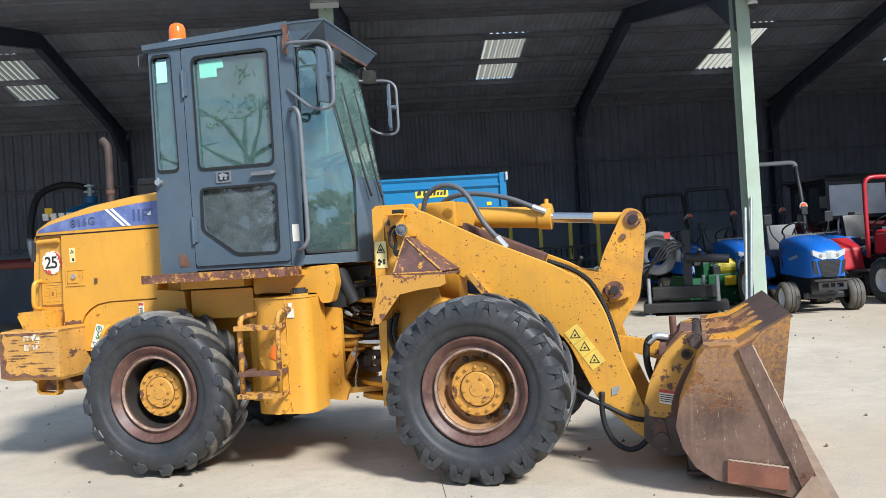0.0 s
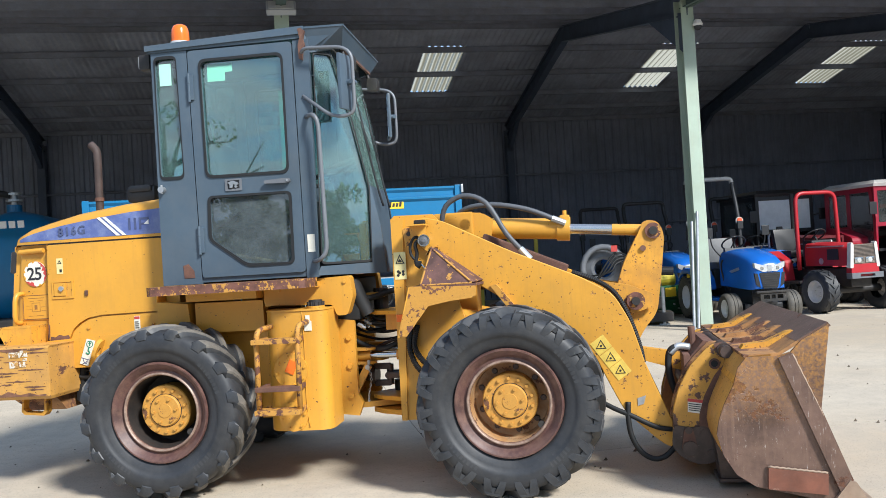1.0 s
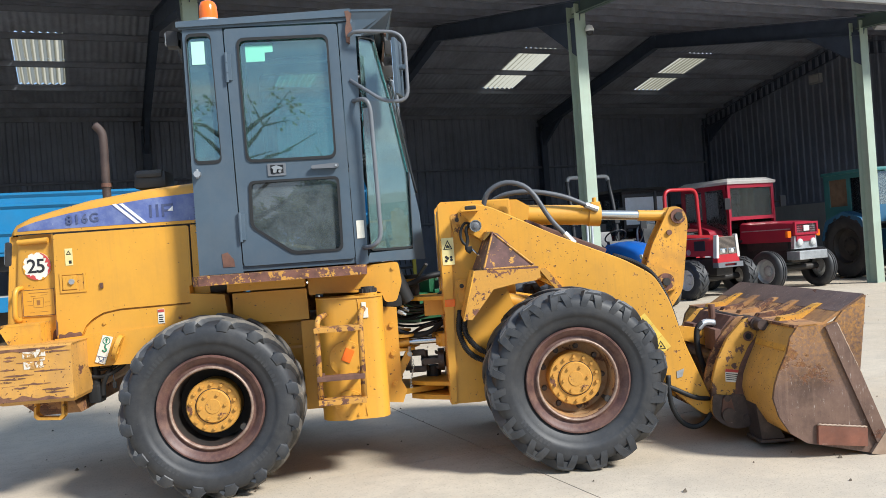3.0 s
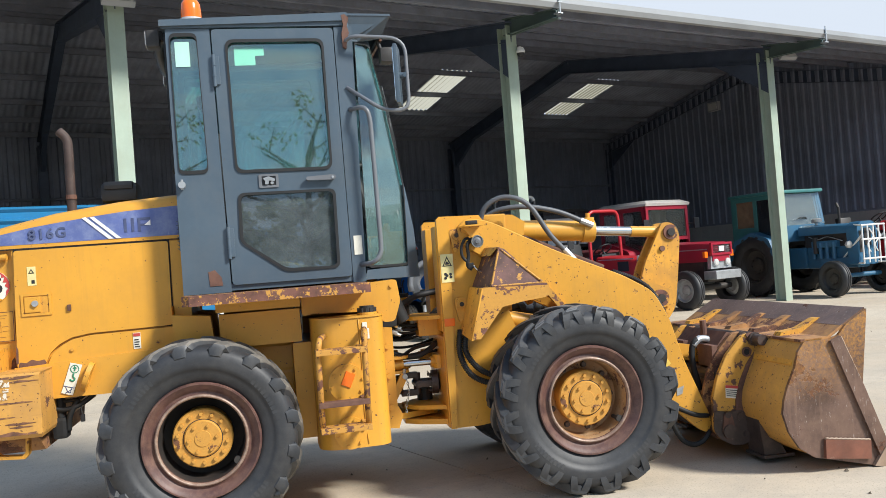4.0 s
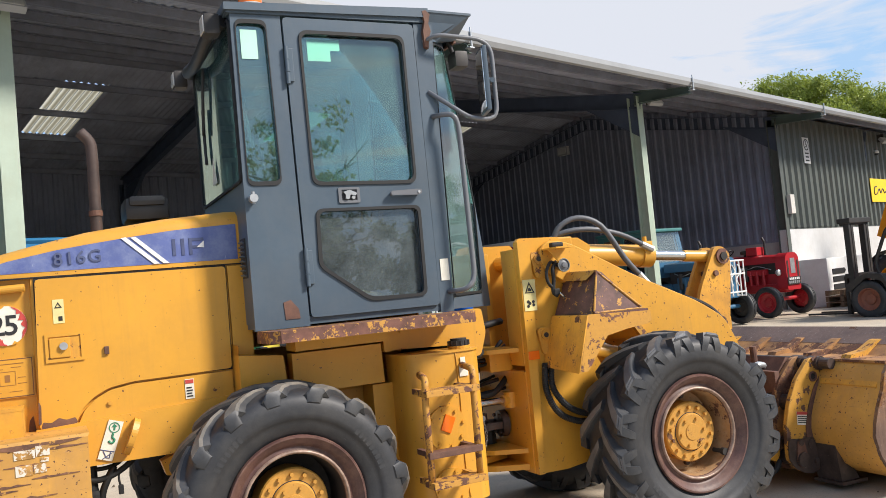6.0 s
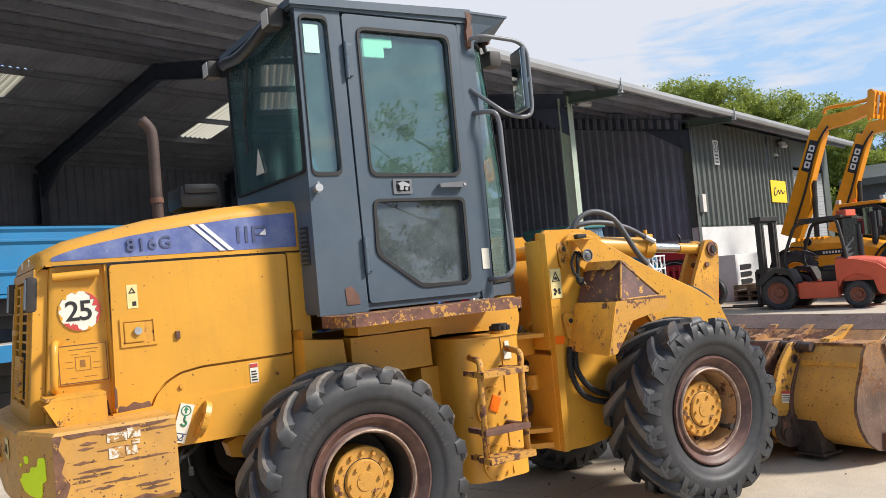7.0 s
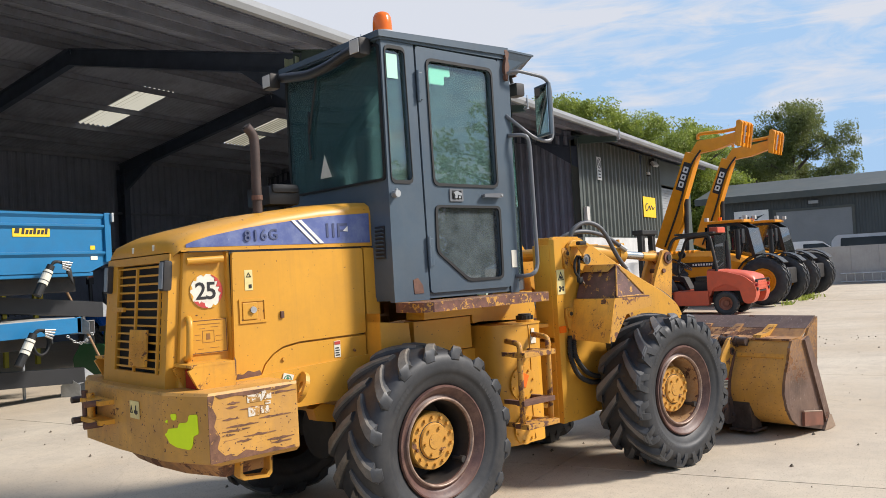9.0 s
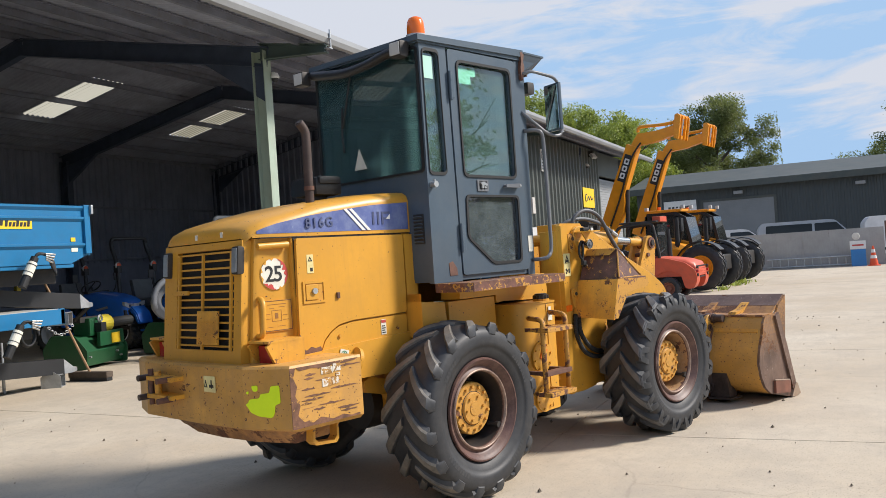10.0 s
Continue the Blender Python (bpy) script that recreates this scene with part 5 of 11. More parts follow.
sp("plate_triangle", slab(B(), [(-0.045, 0.845), (-0.015, 0.845), (-0.03, 0.885)], -1.3965, -1.3935, [[(-0.039, 0.849), (-0.021, 0.849), (-0.03, 0.876)]], axes="yz"), "ink", warn)
sp("plate_mark", box(B(), (-1.3965, -0.105, 0.845), (-1.3935, -0.065, 0.86)), "ink", warn)
sp("plate_arrow", box(B(), (-1.3965, -0.09, 0.84), (-1.3935, -0.082, 0.885)), "ink", warn)
bm = box(B(), (-1.40, 0.47, 0.79), (-1.385, 0.60, 0.92))
sp("plate_remains", bm, "dark", weight)
bm = B()
for z in (0.81, 0.91):
    box(bm, (-1.47, 0.2, z - 0.012), (-1.36, 0.48, z + 0.012), 0.004)
rod(bm, (-1.44, 0.4, 0.77), (-1.44, 0.4, 0.95), 0.02)
sp("hitch", bm, "yellow_worn", weight)
sp("hitch_pin", rod(B(), (-1.45, 0.46, 0.76), (-1.45, 0.46, 0.96), 0.016), "rust", weight)
for z in (0.80, 0.91):
    sp("hitch_bolt", rod(B(), (-1.44, 0.25, z), (-1.53, 0.25, z), 0.016, seg=10), "rust", weight)
    sp("hitch_bolt", rod(B(), (-1.40, 0.52, z), (-1.50, 0.52, z), 0.018, seg=10), "grease", weight)
for sd, y in ((-1, -0.36), (1, 0.70)):
    bm = B()
    x0, x1 = -1.25, -1.04
    slab(bm, [(x0 + 0.03, 0.968), (x1, 0.968), (x1, 1.10), (x0, 1.10), (x0 - 0.03, 1.085)], y - 0.09, y - 0.07)
    slab(bm, [(x0 + 0.03, 0.968), (x1, 0.968), (x1, 1.10), (x0, 1.10), (x0 - 0.03, 1.085)], y + 0.07, y + 0.09)
    box(bm, (x0 - 0.02, y - 0.09, 1.098), (x1, y + 0.09, 1.112))
    box(bm, (x1 - 0.012, y - 0.07, 0.968), (x1, y + 0.07, 1.10))
    guard = sp("lamp_guard", bm, "yellow_worn", weight)
    tail = rp("tail_lamp", box(B(), (x0 + 0.02, y - 0.055, 0.975), (x0 + 0.12, y + 0.06, 1.085), 0.012), "redlens", "red tail lamp in steel guard", smooth=40)
for y in (-0.5, 0.78):
    outer = [(-1.075, 0.67), (-1.085, 0.565), (-1.065, 0.545), (-0.93, 0.535), (-0.912, 0.555), (-0.905, 0.68)]
    bm = slab(B(), outer + [(x + 0.014 * (1 if x < -1 else -1), z + (0.016 if z < 0.6 else 0.0)) for x, z in reversed(outer)], y - 0.03, y + 0.03)
    rp("skid_loop", bm, "yellow_worn")
# lifting eye: a plate standing out from the skirt, leaning forward
eye_o = rounded([(0.0, -0.085), (0.045, -0.075), (0.078, -0.03), (0.080, 0.03), (0.05, 0.078), (0.0, 0.085)], 0.02, 3)
bm = slab(B(), eye_o, -0.013, 0.013, [rounded([(0.022, -0.03), (0.055, -0.03), (0.055, 0.03), (0.022, 0.03)], 0.015, 3)])
part("lifting_eye", bm, M["yellow_arm"], loader, "yellow lifting eye plate", REAR @ pose(-0.625, -0.345, 0.918, 0, 22, 0) @ pose(0, 0, 0, 0, 0, -90))
bm = slab(B(), [(-0.712, 1.004), (-0.652, 0.986), (-0.712, 0.822), (-0.770, 0.842)], -0.352, -0.348)
lab = rp("tie_down_label", bm, "sticker", "white tie-down label with green print")
sp("label_print", lathe(B(), [(-0.352, 0.023), (-0.354, 0.023), (-0.354, 0.019), (-0.352, 0.019)], "y", 20, (-0.692, 0, 0.967)), "green_print", lab)
sp("label_arrow", slab(B(), [(-0.692, 0.984), (-0.680, 0.970), (-0.687, 0.970), (-0.690, 0.955), (-0.698, 0.957), (-0.695, 0.970), (-0.703, 0.970)], -0.354, -0.351), "green_print", lab)
bm = tube(B(), [(-0.699, -0.352, 0.944), (-0.704, -0.352, 0.926), (-0.696, -0.352, 0.915), (-0.704, -0.352, 0.902), (-0.716, -0.352, 0.906), (-0.719, -0.352, 0.914)], 0.005, 6)
sp("label_hook", bm, "green_print", lab)
bm = B()
for a, b in (((-0.757, 0.880), (-0.700, 0.862)), ((-0.745, 0.872), (-0.735, 0.842)), ((-0.716, 0.864), (-0.722, 0.838)), ((-0.735, 0.842), (-0.722, 0.838)), ((-0.750, 0.838), (-0.712, 0.858))):
    rod(bm, (a[0], -0.3525, a[1]), (b[0], -0.3525, b[1]), 0.0022, seg=5)
sp("label_symbol", bm, "faded_ink", lab)
bm = slab(B(), [(-0.05, 1.045), (-0.55, 1.022), (-1.0, 1.0), (-1.0, 0.815), (-0.32, 0.812), (-0.22, 0.86), (-0.05, 0.97)], -0.345, -0.27)
rp("side_skirt", bm, "yellow")
bm = slab(B(), [(-0.05, 1.045), (-0.55, 1.022), (-1.0, 1.0), (-1.0, 0.815), (-0.32, 0.812), (-0.22, 0.86), (-0.05, 0.97)], 0.27, 0.62)
rp("side_skirt", bm, "yellow")
bm = B()
tube(bm, [(-0.88, -0.28, 0.79), (-0.80, -0.29, 0.745), (-0.72, -0.29, 0.75), (-0.64, -0.28, 0.79), (-0.58, -0.26, 0.85)], 0.014, 7)
tube(bm, [(-0.86, -0.26, 0.80), (-0.76, -0.27, 0.785), (-0.68, -0.26, 0.80), (-0.62, -0.25, 0.86)], 0.010, 7)
tube(bm, [(-0.70, -0.28, 0.79), (-0.73, -0.29, 0.74), (-0.755, -0.28, 0.68), (-0.76, -0.27, 0.62)], 0.016, 7)
tube(bm, [(-0.68, -0.28, 0.775), (-0.685, -0.29, 0.735), (-0.68, -0.29, 0.70)], 0.005, 6)
box(bm, (-0.69, -0.305, 0.665), (-0.668, -0.28, 0.705), 0.005)
box(bm, (-0.84, -0.30, 0.58), (-0.765, -0.18, 0.70), 0.02)
rod(bm, (-0.80, -0.26, 0.69), (-0.80, -0.26, 0.83), 0.03, seg=12)
rp("wiring", bm, "rubber")

# exhaust stack and intake pre-cleaner
bm = tube(B(), [(-0.69, -0.13, 1.78), (-0.69, -0.13, 2.0), (-0.688, -0.13, 2.22), (-0.697, -0.13, 2.285), (-0.735, -0.13, 2.33)], 0.0265, 14, 4)
pipe = rp("exhaust_pipe", bm, "exhaust", "rusty upright exhaust pipe")
sp("pipe_mouth", obox(B(), pose(-0.736, -0.13, 2.331, 0, -40, 0), (-0.017, -0.017, 0), (0.017, 0.017, 0.003), 0.0), "rim_dark", pipe)
sp("pipe_clamp", rod(B(), (-0.69, -0.13, 1.93), (-0.69, -0.13, 1.955), 0.031, seg=16), "rust", pipe)
bm = box(B(), (-0.55, -0.02, 1.915), (-0.34, 0.24, 2.03), 0.035)
rod(bm, (-0.44, 0.11, 1.82), (-0.44, 0.11, 1.93), 0.06)
box(bm, (-0.53, -0.035, 1.985), (-0.36, 0.255, 2.035), 0.022)
rp("air_intake", bm, "black", smooth=40)

# ---- cab ----
TAPER = 0.78
bm = slab(B(), [(-0.05, -0.5), (0.965, -0.5), (1.33, -0.205), (1.33, 0.205), (0.965, 0.5), (-0.05, 0.5)], 1.308, 1.345, axes="xy")
cab = part("cab", bm, M["cab"], loader, "slate grey steel cab with green-tinted windows", REAR @ pose(-0.02, 0, 0.024))
q_win = rounded([(-0.032, 1.982), (0.124, 1.982), (0.110, 2.748), (-0.034, 2.748)], 0.035)
w_up = rounded([(0.280, 1.974), (0.806, 1.970), (0.806, 2.704), (0.272, 2.706)], 0.045)
w_lo = rounded([(0.282, 1.575), (0.515, 1.404), (0.806, 1.401), (0.810, 1.838), (0.286, 1.840)], 0.035)


def inset(poly, k):
    c = Vector((sum(p[0] for p in poly) / len(poly), sum(p[1] for p in poly) / len(poly)))
    out = []
    for p in poly:
        d = Vector(p) - c
        out.append(tuple(c + d * (1 + k / d.length)))
    return out


for sd in (-1, 1):
    o, i_ = sd * 0.51, sd * 0.47
    bm = slab(B(), [(-0.055, 1.300), (0.205, 1.300), (0.184, 2.785), (-0.055, 2.785)], i_, o, [q_win])
    rear_side = sp("rear_side_panel", bm, "cab", cab)
    bm = slab(B(), q_win, sd * 0.488, sd * 0.492)
    sp("quarter_window", bm, "glass_side", cab).visible_shadow = False
    bm = slab(B(), inset(q_win, 0.012), o - sd * 0.002, o + sd * 0.006, [inset(q_win, -0.008)])
    sp("window_seal", bm, "rubber", cab)
    # door
    bm = slab(B(), rounded([(0.212, 1.338), (0.884, 1.338), (0.874, 2.777), (0.192, 2.778)], 0.02, 2), sd * 0.475, sd * 0.517, [w_up, w_lo])
    sp("cab_door", bm, "cab", cab, "slate grey steel door with two windows")
    for w, mat, nm in ((w_up, "glass_side", "door_window"), (w_lo, "glass_dusty", "lower_door_window")):
        sp(nm, slab(B(), w, sd * 0.494, sd * 0.498), mat, cab).visible_shadow = False
        sp("window_seal", slab(B(), inset(w, 0.014), sd * 0.515, sd * 0.525, [inset(w, -0.006)]), "rubber", cab)
    # front pillar and forward side glass, tapering inward
    bm = slab(B(), [(0.888, 1.300), (0.962, 1.300), (0.985, 2.785), (0.880, 2.785)], i_, o)
    sp("front_pillar", bm, "cab", cab)
    glass_f = rounded([(0.985, 1.385), (1.255, 1.385), (1.262, 1.85), (1.184, 2.30), (1.092, 2.70), (1.0, 2.70)], 0.025)
    bm = slab(B(), [(0.96, 1.31), (1.335, 1.30), (1.315, 1.60), (1.272, 1.86), (1.262, 1.86), (1.256, 1.372), (0.975, 1.365)], sd * 0.475, sd * 0.505)
    f1 = sp("front_side_frame", bm, "cab", cab)
    f2 = sp("front_side_window", slab(B(), glass_f, sd * 0.488, sd * 0.492), "glass_front", cab)
    f3 = sp("window_seal", slab(B(), inset(glass_f, 0.010), sd * 0.5, sd * 0.512, [inset(glass_f, -0.004)]), "rubber", cab)
    f2.visible_shadow = False
    for ob in (f1, f2, f3):
        for v in ob.data.vertices:
            v.co.y -= sd * max(0, v.co.x - 0.96) * TAPER
# windscreen and lower front window
def front_ring(z):
    s = np.interp(z, [1.30, 1.60, 1.85, 2.30, 2.74], [1.335, 1.315, 1.268, 1.19, 1.09])
    return s, 0.505 - (s - 0.96) * TAPER


for za, zb, nm, mat, th in ((1.36, 1.82, "front_panel", "cab", 0.03), (1.87, 2.70, "windscreen", "glass", 0.005)):
    (sa, ya), (sb, yb) = front_ring(za), front_ring(zb)
    bm = loft(B(), [[(sa, -ya, za), (sa, ya, za), (sa - th, ya, za), (sa - th, -ya, za)], [(sb, -yb, zb), (sb, yb, zb), (sb - th, yb, zb), (sb - th, -yb, zb)]])
    sp(nm, bm, mat, cab).visible_shadow = mat == "cab"
for za, zb in ((1.30, 1.36), (1.82, 1.87), (2.69, 2.75)):
    (sa, ya), (sb, yb) = front_ring(za), front_ring(zb)
    sp("front_crossbar", slab(B(), [(sa, za), (sb, zb), (sb - 0.03, zb), (sa - 0.03, za)], -ya, ya), "cab", cab)
# rear panel, rear window
bm = slab(B(), [(-0.47, 1.33), (0.47, 1.33), (0.47, 2.0), (-0.47, 2.0)], -0.055, -0.02, axes="yz")
rearp = sp("rear_panel", bm, "cab", cab)
rw = rounded([(-0.492, 1.995), (0.492, 1.995), (0.492, 2.765), (-0.492, 2.765)], 0.03)
sp("rear_window", slab(B(), rw, -0.06, -0.055, axes="yz"), "glass_rear", cab).visible_shadow = False
sp("window_seal", slab(B(), inset(rw, 0.006), -0.066, -0.053, [inset(rw, -0.014)], axes="yz"), "rubber", cab)
bm = box(B(), (-0.062, -0.455, 1.55), (-0.054, -0.37, 1.735))
vent = sp("vent", bm, "dark", cab)
bm = B()
for k in range(8):
    obox(bm, pose(-0.066, 0, 1.562 + k * 0.022, 0, 30, 0), (-0.008, -0.45, -0.002), (0.008, -0.375, 0.002))
sp("vent_slats", bm, "cab", cab)
sp("triangle_sticker", slab(B(), [(0.02, 2.07), (0.14, 2.07), (0.085, 2.21)], -0.069, -0.067, axes="yz"), "sticker", cab, "white triangle sticker")
for sd, y in ((-1, -0.51), (1, 0.51)):
    for pts in ([(-0.01, 2.575), (0.068, 2.575), (0.068, 2.715), (-0.01, 2.715)], [(0.31, 2.575), (0.425, 2.575), (0.425, 2.628), (0.475, 2.63), (0.475, 2.685), (0.31, 2.685)]):
        if sd < 0:
            sp("tape", slab(B(), pts, y + 0.014, y + 0.016), "mint", cab, "mint green tape on the glass")
# roof with visor
bm = slab(B(), [(-0.075, 2.785), (0.955, 2.80), (1.08, 2.74), (1.10, 2.75), (1.12, 2.83), (0.95, 2.853), (0.5, 2.846), (-0.07, 2.82)], -0.36, 0.36)
slab(bm, [(-0.075, 2.785), (0.95, 2.79), (0.95, 2.853), (0.5, 2.846), (-0.07, 2.82)], -0.52, -0.36)
slab(bm, [(-0.075, 2.785), (0.95, 2.79), (0.95, 2.853), (0.5, 2.846), (-0.07, 2.82)], 0.36, 0.52)
roof_cab = sp("cab_roof", bm, "cab", cab)
bm = B()
top = [(0.94, -0.525, 2.858), (1.215, -0.525, 2.852), (1.215, 0.525, 2.852), (0.94, 0.525, 2.858)]
loft(bm, [[(x, y, z) for x, y, z in top], [(x, y, z - 0.012) for x, y, z in top]])
for sd in (-1, 1):
    edge = [(0.94, sd * 0.523, 2.85), (1.213, sd * 0.523, 2.846), (1.172, sd * 0.41, 2.742), (1.02, sd * 0.475, 2.705), (0.955, sd * 0.508, 2.70)]
    loft(bm, [edge, [(x - 0.004, y - sd * 0.012, z - 0.002) for x, y, z in edge]])
loft(bm, [[(1.213, -0.523, 2.846), (1.213, 0.523, 2.846), (1.172, 0.41, 2.742), (1.172, -0.41, 2.742)], [(1.203, -0.515, 2.842), (1.203, 0.515, 2.842), (1.162, 0.405, 2.744), (1.162, -0.405, 2.744)]])
visor = sp("sun_visor", bm, "cab", cab, "folded grey sun visor with rusty lower edge")
sp("visor_edge", box(B(), (1.16, -0.40, 2.728), (1.176, 0.40, 2.744), 0.003), "rust", visor)
bm = slab(B(), [(-0.085, 2.795), (0.96, 2.815), (0.96, 2.862), (-0.085, 2.83)], -0.535, 0.535)
sp("roof_cap", bm, "cab", cab)
bm = slab(B(), [(0.925, 2.66), (0.945, 2.65), (0.95, 2.70), (0.965, 2.74), (0.955, 2.78), (0.968, 2.83), (0.945, 2.85), (0.925, 2.845), (0.935, 2.79), (0.922, 2.74)], -0.537, -0.512)
sp("rust_patch", bm, "rust", cab)
bm = slab(B(), [(0.09, 1.34), (0.16, 1.34), (0.155, 1.385), (0.12, 1.43), (0.085, 1.42)], -0.5135, -0.509)
sp("rust_patch", bm, "rust", cab)
bm = box(B(), (0.905, -0.514, 1.458), (0.952, -0.509, 1.568))
sp("pillar_label", bm, "sticker", cab)
# hinges, latch, handle, knob
for x, z in ((0.209, 1.575), (0.196, 2.543)):
    bm = rod(B(), (x, -0.525, z - 0.09), (x, -0.525, z + 0.09), 0.010)
    box(bm, (x - 0.002, -0.53, z - 0.08), (x + 0.03, -0.512, z + 0.08), 0.003)
    for dz in (-0.03, 0.03):
        rod(bm, (x, -0.525, z + dz - 0.003), (x, -0.525, z + dz + 0.003), 0.0125)
    sp("hinge", bm, "cab", cab)
bm = slab(B(), rounded([(0.395, 1.872), (0.505, 1.872), (0.505, 1.948), (0.395, 1.948)], 0.008, 2), -0.524, -0.515, [[(0.412, 1.885), (0.49, 1.885), (0.49, 1.937), (0.412, 1.937)]])
latch = sp("door_latch", bm, "greytube", cab, "grey steel paddle latch with dark recess")
sp("latch_recess", box(B(), (0.412, -0.519, 1.885), (0.49, -0.515, 1.937)), "ink", latch)
bm = slab(B(), rounded([(0.418, 1.925), (0.45, 1.935), (0.487, 1.918), (0.48, 1.905), (0.452, 1.912), (0.447, 1.89), (0.428, 1.89), (0.43, 1.91)], 0.005, 2), -0.534, -0.52)
rod(bm, (0.468, -0.52, 1.898), (0.468, -0.531, 1.898), 0.009, seg=10)
sp("latch_paddle", bm, "zinc", latch)
bm = slab(B(), rounded([(0.658, 1.899), (0.803, 1.896), (0.826, 1.903), (0.826, 1.922), (0.803, 1.926), (0.658, 1.919)], 0.009, 2), -0.552, -0.536)
rod(bm, (0.808, -0.538, 1.911), (0.808, -0.512, 1.911), 0.013, seg=12)
rod(bm, (0.673, -0.538, 1.909), (0.673, -0.512, 1.909), 0.010, seg=12)
handle = sp("door_handle", bm, "greytube", cab)
sp("handle_pivot", rod(B(), (0.808, -0.552, 1.911), (0.808, -0.556, 1.911), 0.007, seg=8), "zinc", handle)
bm = rod(B(), (-0.02, -0.51, 1.91), (-0.02, -0.55, 1.91), 0.02)
rod(bm, (-0.02, -0.535, 1.885), (-0.02, -0.535, 1.94), 0.008)
sp("turn_knob", bm, "zinc", cab)
# grab rail at the front pillar, mirrors
bm = tube(B(), bent([(0.94, -0.51, 2.30), (1.01, -0.60, 2.30), (1.04, -0.60, 2.25), (1.05, -0.60, 1.45), (1.0, -0.60, 1.40), (0.94, -0.51, 1.40)], 0.06), 0.0135, 8, 1)
sp("grab_rail", bm, "greytube", cab)
for sd, tip in ((-1, -0.60), (1, 0.78)):
    bm = tube(B(), bent([(0.93, sd * 0.51, 2.69), (0.97, tip * 0.97, 2.71), (1.22, tip, 2.69), (1.275, tip, 2.64), (1.275, tip, 2.30), (1.23, tip, 2.265), (1.12, tip * 0.97, 2.28), (0.93, sd * 0.51, 2.43)], 0.05), 0.0115, 8, 1)
    arm = sp("mirror_arm", bm, "greytube", cab)
    mm = pose(1.225, tip * 0.96, 2.475, 0, 0, sd * 16)
    bm = box(B(), (-0.012, -0.085, -0.17), (0.012, 0.085, 0.17), 0.010)
    rod(bm, (0.01, 0, 0), (0.05, 0, 0), 0.018)
    rod(bm, (0.045, -0.02, 0), (0.045, 0.03, 0), 0.014)
    part("mirror", bm, M["cab"], cab, "", mm, 40)
    part("mirror_glass", box(B(), (-0.016, -0.072, -0.155), (-0.011, 0.072, 0.155), 0.002), M["mirror"], cab, "", mm)
# work lamps on the rear, their bar and wiring
bm = tube(B(), [(-0.07, -0.44, 2.77), (-0.11, -0.3, 2.755), (-0.12, -0.1, 2.72), (-0.12, 0.12, 2.71), (-0.115, 0.35, 2.74), (-0.08, 0.5, 2.77)], 0.032, 8)
sp("wiring_sleeve", bm, "black", cab)
for y in (-0.41, 0.56):
    bm = box(B(), (-0.165, y - 0.05, 2.70), (-0.09, y + 0.05, 2.80), 0.018)
    lamp = sp("work_lamp", bm, "dark", cab, smooth=40)
    sp("work_lamp_glass", box(B(), (-0.17, y - 0.042, 2.712), (-0.163, y + 0.042, 2.79), 0.004), "lens", cab)
for y in (-0.36, 0.36):
    bm = box(B(), (1.16, y - 0.05, 2.60), (1.24, y + 0.05, 2.69), 0.02)
    rod(bm, (1.17, y, 2.69), (1.15, y, 2.75), 0.012)
    sp("front_work_lamp", bm, "dark", cab, smooth=40)
bm = B()
tube(bm, [(-0.075, 0.12, 2.70), (-0.08, 0.16, 2.55), (-0.08, 0.22, 2.36)], 0.008, 6)
tube(bm, [(-0.075, 0.22, 2.5), (-0.075, 0.235, 2.33), (-0.075, 0.225, 2.2)], 0.008, 6)
sp("rear_wiper", bm, "black", cab)
bm = B()
tube(bm, [(1.315, -0.10, 1.74), (1.282, -0.13, 1.90), (1.218, -0.19, 2.30)], 0.008, 6)
tube(bm, [(1.258, -0.16, 2.10), (1.222, -0.19, 2.30), (1.185, -0.2, 2.50)], 0.006, 6)
tube(bm, [(1.315, 0.13, 1.74), (1.282, 0.11, 1.90), (1.218, 0.06, 2.30)], 0.008, 6)
tube(bm, [(1.258, 0.08, 2.10), (1.222, 0.06, 2.30), (1.185, 0.05, 2.50)], 0.006, 6)
sp("front_wiper", bm, "black", cab)
# beacon
bm = rod(B(), (0.065, -0.36, 2.85), (0.065, -0.36, 2.905), 0.072, 0.066, 24)
beacon = rp("beacon", bm, "lens", "amber warning beacon on the cab roof")
bm = lathe(B(), [(2.905, 0.058), (2.95, 0.057), (2.99, 0.053), (3.012, 0.042), (3.022, 0.022), (3.024, 0.001)], "z", 24, (0.065, -0.36, 0))
sp("beacon_lens", bm, "amber", beacon, smooth=60)
# inside: seat, steering column, console
bm = box(B(), (0.18, -0.26, 1.68), (0.66, 0.26, 1.80), 0.05)
seat = rp("seat", bm, "black", "black operator seat", smooth=50)
bm = B()
obox(bm, pose(0.2, 0, 1.80, 0, -9, 0), (-0.06, -0.25, -0.05), (0.06, 0.25, 0.47), 0.05)
sp("backrest", bm, "black", seat, smooth=50)
bm = B()
obox(bm, pose(0.10, 0, 2.44, 0, -9, 0), (-0.045, -0.15, 0.0), (0.05, 0.15, 0.075), 0.03)
sp("headrest", bm, "black", seat, smooth=50)
for y in (-0.07, 0.07):
    sp("headrest_rod", rod(B(), (0.10, y, 2.2), (0.06, y, 2.46), 0.009), "zinc", seat)
rp("seat_base", box(B(), (0.2, -0.22, 1.345), (0.62, 0.22, 1.68), 0.02), "dark")
bm = rod(B(), (1.15, 0, 1.35), (0.97, 0, 2.0), 0.05)
col = rp("steering_column", bm, "black")
bm = B()
ring = [(0.2 * math.cos(2 * math.pi * k / 20), 0.2 * math.sin(2 * math.pi * k / 20), 0) for k in range(21)]
tube(bm, ring, 0.015, 8, 1)
